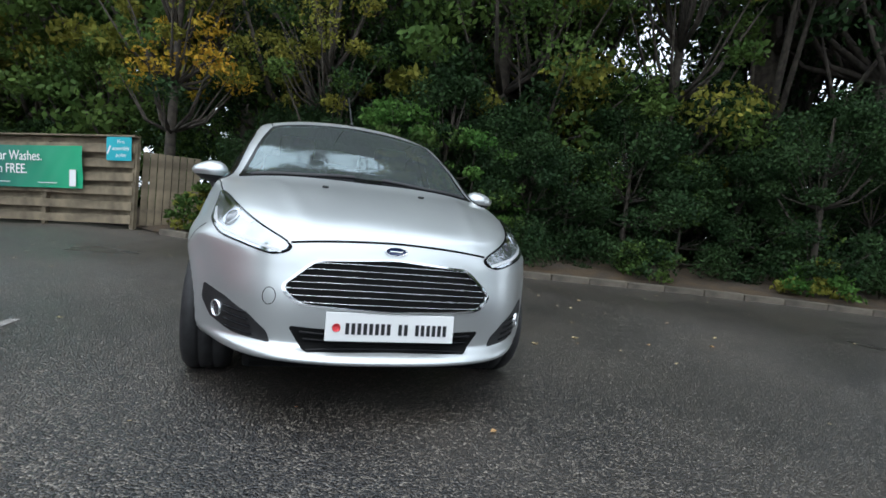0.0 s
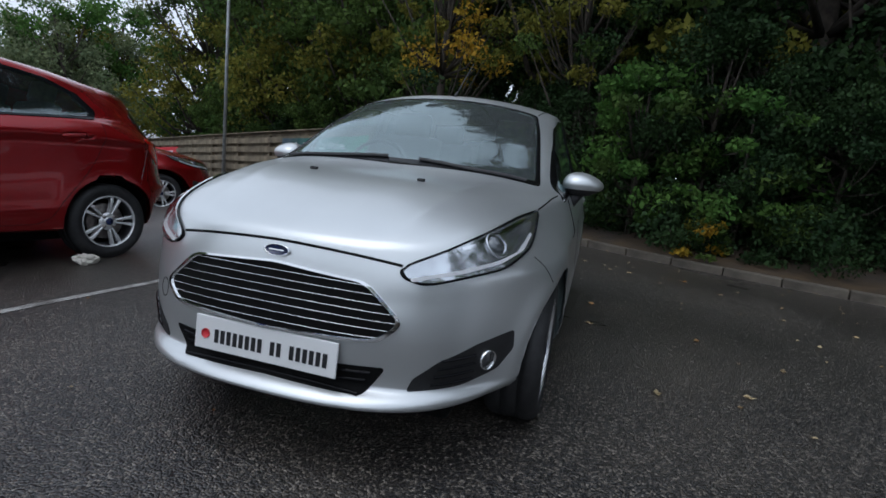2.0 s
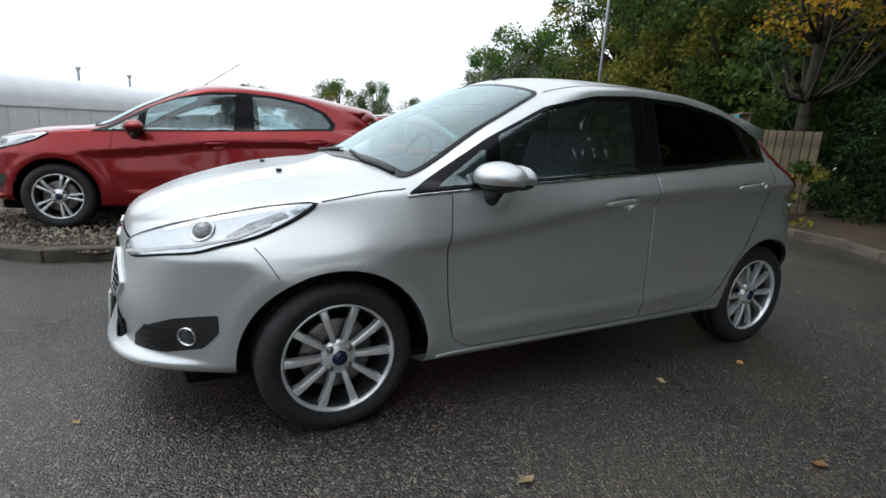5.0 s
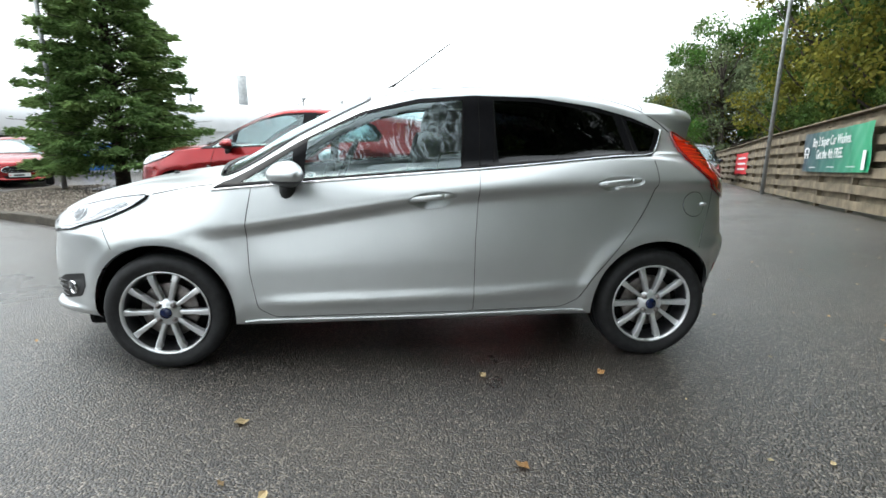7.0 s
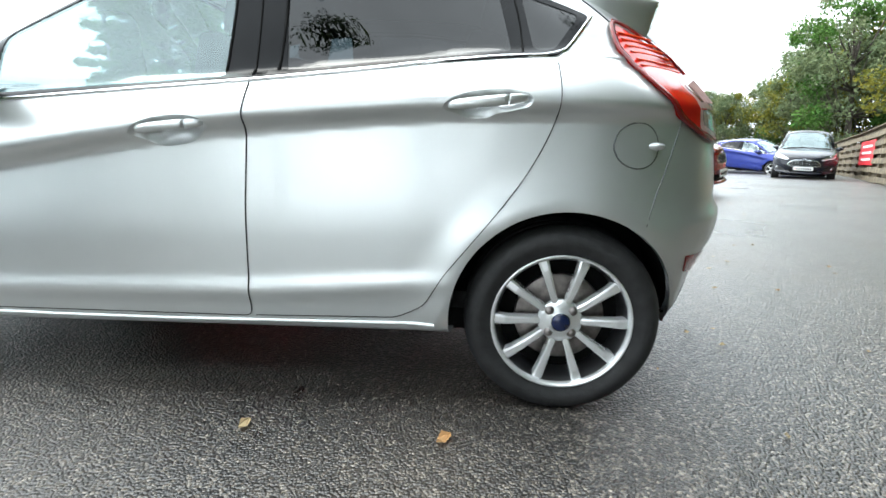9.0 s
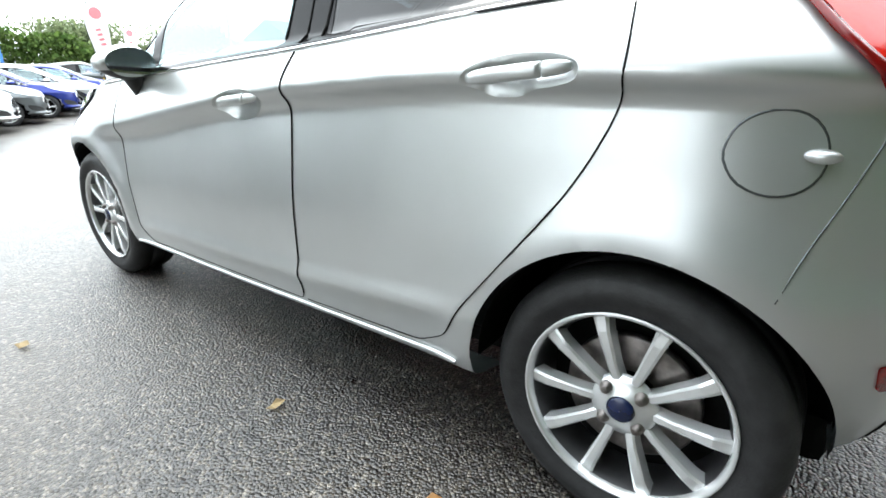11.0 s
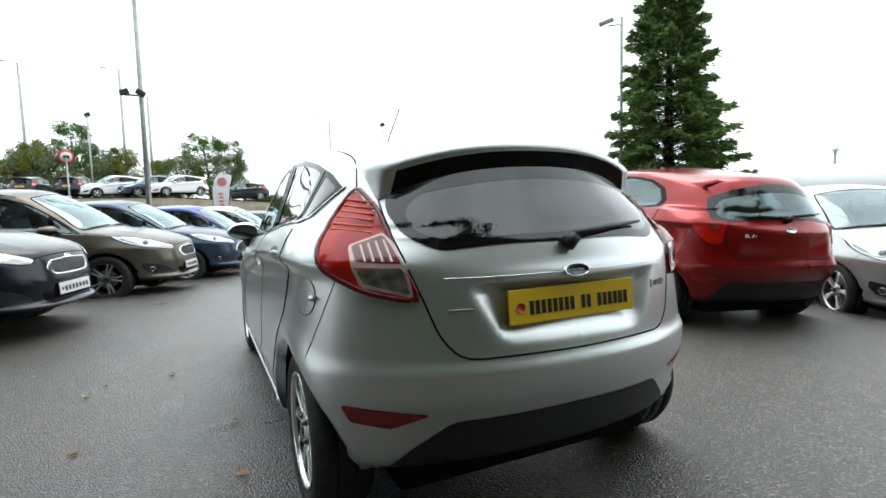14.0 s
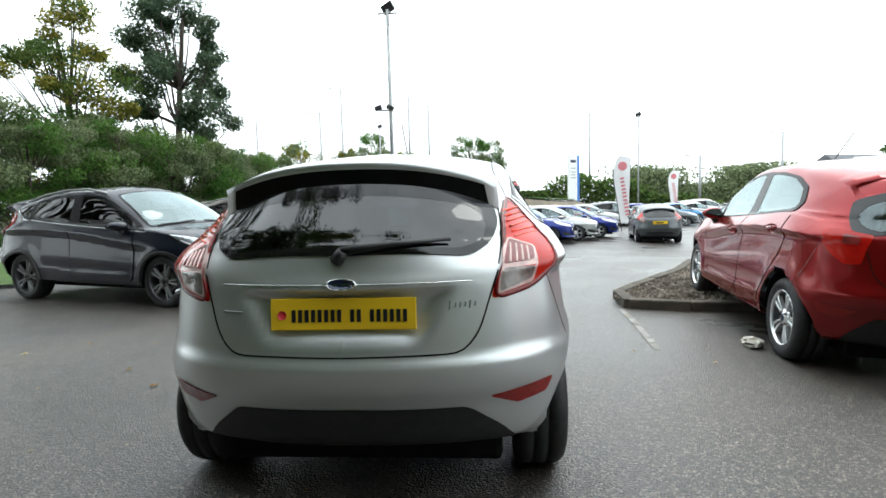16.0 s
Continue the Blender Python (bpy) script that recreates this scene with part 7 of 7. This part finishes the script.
# ---- litter ----
def tissue():
    rnd = np.random.default_rng(2)
    bm = bmesh.new()
    bmesh.ops.create_icosphere(bm, subdivisions=3, radius=0.075)
    for v in bm.verts:
        k = 1 + 0.5 * noise.noise(v.co * 22) + 0.25 * noise.noise(v.co * 55)
        v.co = v.co * k
        v.co.z = v.co.z * 0.55 + 0.035
    ob = part("tissue", bm, M["paper"])
    ob.location = (-2.60, -0.52, 0.0)
    tagged(ob, "crumpled off-white tissue lying beside a wheel", "litter")


tissue()

# ---- trees and bushes ----
def off_edge(s_pts, i, w):
    a, b = s_pts[max(i - 1, 0)], s_pts[min(i + 1, len(s_pts) - 1)]
    d = (b - a).normalized()
    p = s_pts[i]
    return p.x - d.y * w, p.y + d.x * w


MODELS = {
    "tall": [tree("woodland_tree", 20 + k, 14.5 + k % 3, 3.2, ["leaf_dark", "leaf_green", "leaf_dark"], "tall dark woodland tree with a bare lower trunk", 17000, 0.08, 0.3) for k in range(3)],
    "mixed": [tree("autumn_tree", 40 + k, 9.0 + k, 2.6, ["leaf_green", "leaf_yellow", "leaf_green"], "broadleaf tree with green and yellowing leaves", 15000, 0.075, 0.14) for k in range(2)],
    "bush": [tree("evergreen_bush", 60 + k, 2.6 + 0.4 * k, 1.5, ["leaf_dark"], "dense dark evergreen bush at the edge of the wood", 17000, 0.034, 0.0) for k in range(3)],
    "tallbush": [tree("evergreen_bush", 80 + k, 4.0 + 0.5 * k, 2.1, ["leaf_dark", "leaf_dark", "leaf_dark", "leaf_green"], "tall dark evergreen bush in the wood", 19000, 0.048, 0.0) for k in range(2)],
    "hedge": [tree("leafy_bush", 100 + k, 3.6 + 0.4 * k, 2.0, ["leaf_bright", "leaf_far", "leaf_far"], "tall leafy green bush beside the lot", 20000, 0.046, 0.0) for k in range(2)],
}
MODELS["fencebush"] = [tree("leafy_bush", 120 + k, 3.6 + 0.4 * k, 2.0, ["leaf_green", "leaf_dark", "leaf_green"], "tall leafy green bush behind the timber fence", 20000, 0.046, 0.0) for k in range(2)]
MODELS["far"] = [tree("distant_tree", 140 + k, 6.5 + k, 3.0, [["leaf_far", "leaf_far", "leaf_yellow"], ["leaf_yellow", "leaf_far", "leaf_bright"], ["leaf_far", "leaf_bright"]][k], "distant broadleaf tree beyond the raised road", 15000, 0.1, 0.1, squash=1.5) for k in range(3)]
USED = {k: 0 for k in MODELS}
PICK = random.Random(12)


def plant(kind, x, y, z=0.0, group="woodland", size=1.0):
    """The first of each model is moved to its place; the others are copies."""
    models = MODELS[kind]
    n = USED[kind]
    USED[kind] += 1
    src = models[n % len(models)]
    m = pose(x, y, z, 0, 0, PICK.uniform(0, 360))
    if n < len(models):
        src.matrix_world = m
        src["group"] = group
        ob = src
    else:
        ob = copy_thing(src, m)
    k = size * PICK.uniform(0.88, 1.12)
    ob.scale = (k, k, k * PICK.uniform(0.92, 1.1))
    return ob


stops = along(EDGE, 1.0)
for i in range(len(stops)):
    p = stops[i]
    if p.x > 11 or p.x < -23.5:
        continue
    by_fence = p.x < -3.2
    if not by_fence and p.x > -2.5:
        x, y = off_edge(stops, i, PICK.uniform(1.5, 2.3))
        plant("bush", x, y, gz(p.x, p.y) + 0.12, size=PICK.uniform(0.7, 1.0))
    if i % 2 == 0:
        x, y = off_edge(stops, i, PICK.uniform(3.0, 4.2))
        plant("tallbush" if not by_fence else "fencebush", x, y, gz(p.x, p.y) + 0.2)
    if i % 2 == 1:
        x, y = off_edge(stops, i, PICK.uniform(3.4, 5.4))
        plant("mixed" if by_fence or PICK.random() < 0.25 else "tall", x, y, gz(p.x, p.y) + 0.3, size=1.3 if by_fence else 1.0)
    if i % 2 == 0 and not (-1 < p.x < 8 and i % 4):
        x, y = off_edge(stops, i, PICK.uniform(8.5, 11.5))
        plant("tall", x, y, gz(p.x, p.y) + 0.3, size=1.3 if by_fence else 1.0)
    if -1.5 < p.x < 10:
        x, y = off_edge(stops, i, PICK.uniform(5.5, 7.0))
        plant("tallbush", x, y, gz(p.x, p.y) + 0.3, size=0.95)
    if i % 4 == 1 and by_fence:
        x, y = off_edge(stops, i, PICK.uniform(14, 17))
        plant("tall", x, y, gz(p.x, p.y) + 0.3, size=1.1)

# the autumn-coloured trees and the large-leaved bush
tree("orange_tree", 7, 5.9, 1.5, ["leaf_orange", "leaf_yellow", "leaf_green", "leaf_yellow", "leaf_dark"], "small tree with orange and yellow autumn leaves", 8000, 0.05, 0.42, at=(-2.6, 7.6, 0.2))
tree("yellow_tree", 9, 5.4, 1.5, ["leaf_yellow", "leaf_dark", "leaf_green"], "small tree with yellow autumn leaves", 8000, 0.046, 0.45, at=(0.4, 6.9, 0.2))
tree("large_leaved_bush", 11, 2.7, 1.1, ["leaf_bright", "leaf_green"], "glossy large-leaved green bush at the kerb", 5600, 0.05, 0.12, at=(1.5, 5.35, 0.15))
tree("large_leaved_bush", 12, 2.2, 1.0, ["leaf_bright", "leaf_green"], "glossy large-leaved green bush at the kerb", 4600, 0.046, 0.12, at=(2.9, 4.9, 0.15))
tree("broadleaf_tree", 17, 8.0, 2.4, ["leaf_green", "leaf_yellow", "leaf_green"], "broadleaf tree with fresh green leaves over the kerb", 14000, 0.055, 0.38, at=(4.8, 6.6, 0.2))
tree("low_shrub", 13, 0.5, 0.4, ["leaf_green", "leaf_yellow", "leaf_orange"], "low shrub with a few orange leaves at the kerb", 1500, 0.045, 0.0, at=(2.4, 4.25, 0.1))
tree("low_shrub", 14, 0.6, 0.6, ["leaf_bright", "leaf_yellow"], "low yellow-green shrub at the kerb", 1800, 0.045, 0.0, at=(8.2, 2.2, 0.1))
tree("low_shrub", 15, 0.7, 0.6, ["leaf_green", "leaf_dark"], "low dark green shrub at the kerb", 1400, 0.04, 0.0, at=(5.6, 3.2, 0.1))
tree("low_shrub", 16, 0.8, 0.6, ["leaf_green", "leaf_yellow"], "low shrub beside the timber gate", 1400, 0.045, 0.0, at=(-1.75, 6.4, 0.1))

conifer("conifer", 3, 8.8, 2.2, "dense green cypress standing on the gravel island", (-10.9, -7.3, gz(-10.9, -7.3)), sprays=66000, tiers=52, leaf=0.072)
tree("pine", 5, 11.6, 2.7, ["leaf_pine"], "tall irregular dark pine behind the hedge", 50000, 0.075, 0.08, at=(14.5, -21.5, 0.3), squash=1.2)
tree("autumn_tree", 21, 9.2, 2.6, ["leaf_yellow", "leaf_green"], "thin-leaved yellowing tree behind the hedge", 20000, 0.07, 0.2, at=(16.5, -17.5, 0.3))
for k in range(9):
    plant("hedge", 13.4 - 0.42 * k + PICK.uniform(-0.4, 0.4), -9.0 - 1.75 * k, 0.3, "hedge beside the lot", 1.05 - 0.02 * k)
for k in range(5):
    plant("hedge", 16.5 - 0.42 * k, -10.0 - 3.0 * k, 0.3, "hedge beside the lot", 1.25)
for x, y in ((10.5, 6.5), (12.0, 8.2), (9.3, 8.4), (13.6, 5.6)):
    plant("tallbush", x, y, 0.6, "woodland", 1.1)
# Extra trees, partly out of view, added to darken the silver car's reflections.
for x, y in ((13.0, 7.4), (15.4, 9.0), (13.2, 3.4), (16.4, 4.2)):
    plant("tall", x, y, 0.6, "woodland")
plant("tall", 14.5, -1.0, 0.2, "trees beside the lot")
plant("tall", 15.5, -6.0, 0.2, "trees beside the lot")
FARTREES = ((8, -56, 0.8), (3, -58, 0.62), (12, -58, 0.75), (15.5, -60, 0.7), (20, -56, 0.8), (0, -57, 0.72), (26, -58, 0.8), (5.6, -60, 0.62), (-1.6, -60, 0.66), (17, -66, 0.85), (10, -64, 0.7))
for x, y, s in FARTREES:
    plant("far", x, y, 1.9, "trees beyond the raised road", s * 1.1)


def far_row(name, points, height, depth, count, mat, label, seed, leaf=0.35):
    rnd = np.random.default_rng(seed)
    pts = along(points, 1.0)
    c = np.array([tuple(pts[i]) for i in rnd.integers(0, len(pts), count)])
    hump = 0.65 + 0.35 * np.sin(c[:, 0] * 0.21 + c[:, 1] * 0.13) + 0.12 * np.sin(c[:, 0] * 0.9)
    c[:, 2] = rnd.random(count) ** 0.7 * height * hump
    c[:, :2] += rnd.normal(0, depth, (count, 2))
    ob = new(name, quick_mesh(name, *leaf_cloud(c, leaf, rnd, 0.7), M[mat]))
    tagged(ob, label, "trees", kind="stuff")


far_row("far_hedge", [(6, -58), (-4, -60), (-30, -64)], 4.3, 0.7, 12000, "leaf_green", "clipped hedge along the far grass", 31, 0.22)
far_row("far_woods", [(-46, -150), (-95, -150)], 10.5, 4, 36000, "leaf_far", "distant rounded wood on the skyline", 32, 0.4)
for x, y, q in ((-57, 6, 0.8), (-56, 10, 0.7), (-55, 14.5, 0.85), (-54, 18.5, 0.7), (-52, 22.5, 0.9), (-50, 26, 0.9), (-47, 28, 1.1), (-44, 30, 1.4), (-41, 31, 1.7), (-38, 31, 1.6), (-47, 22, 0.8), (-43, 25, 0.9), (-37, 26, 1.2)):
    plant("far", x, y, gz(x, y), "distant trees at the end of the fence", q)
tagged(piece("far_grass", [(-2, -46, 1.98), (-9.6, -46.5, 1.45), (-11.6, -56, 1.55), (-2, -58, 2.15)], [(0, 1, 2, 3)], M["grass"], smooth=False), "mown grass strip beyond the lot", "grass", kind="structure")
tagged(piece("side_grass", [(7.2, -4.6, 0.03), (11, -3.2, 0.05), (13, -26, 0.05), (8.5, -26, 0.03)], [(0, 3, 2, 1)], M["grass"], smooth=False), "mown grass beside the parked cars", "grass", kind="structure")


def fallen(count, area, seed, size):
    rnd = np.random.default_rng(seed)
    x0, x1, y0, y1 = area
    c = np.stack([rnd.uniform(x0, x1, count), rnd.uniform(y0, y1, count)], 1)
    v, f = [], []
    for k, (x, y) in enumerate(c):
        s = size * rnd.uniform(0.5, 1.3)
        a = rnd.uniform(0, 6.28)
        z = gz(x, y) + 0.006
        for i, (r, t, h) in enumerate(((1.0, 0, 0.3), (0.55, 0.9, 0.1), (0.6, 2.1, 0.35), (0.9, 3.14, 0.1), (0.6, 4.2, 0.4), (0.55, 5.4, 0.05))):
            v.append((x + s * r * math.cos(a + t), y + s * r * math.sin(a + t) * 0.9, z + s * h))
        f.append(tuple(range(6 * k, 6 * k + 6)))
    tagged(piece("fallen_leaves", v, f, M["leaf_fallen"], smooth=False), "scattered yellow and brown leaves on wet asphalt", "leaves", kind="stuff")


fallen(80, (-2.2, 6.5, -4.5, 4.5), 1, 0.019)
fallen(160, (-9, 0.5, 1.5, 8.5), 2, 0.019)
fallen(140, (0.5, 8, 1.5, 4.5), 3, 0.02)
fallen(24, (0.9, 3.4, -1.0, 3.2), 6, 0.03)
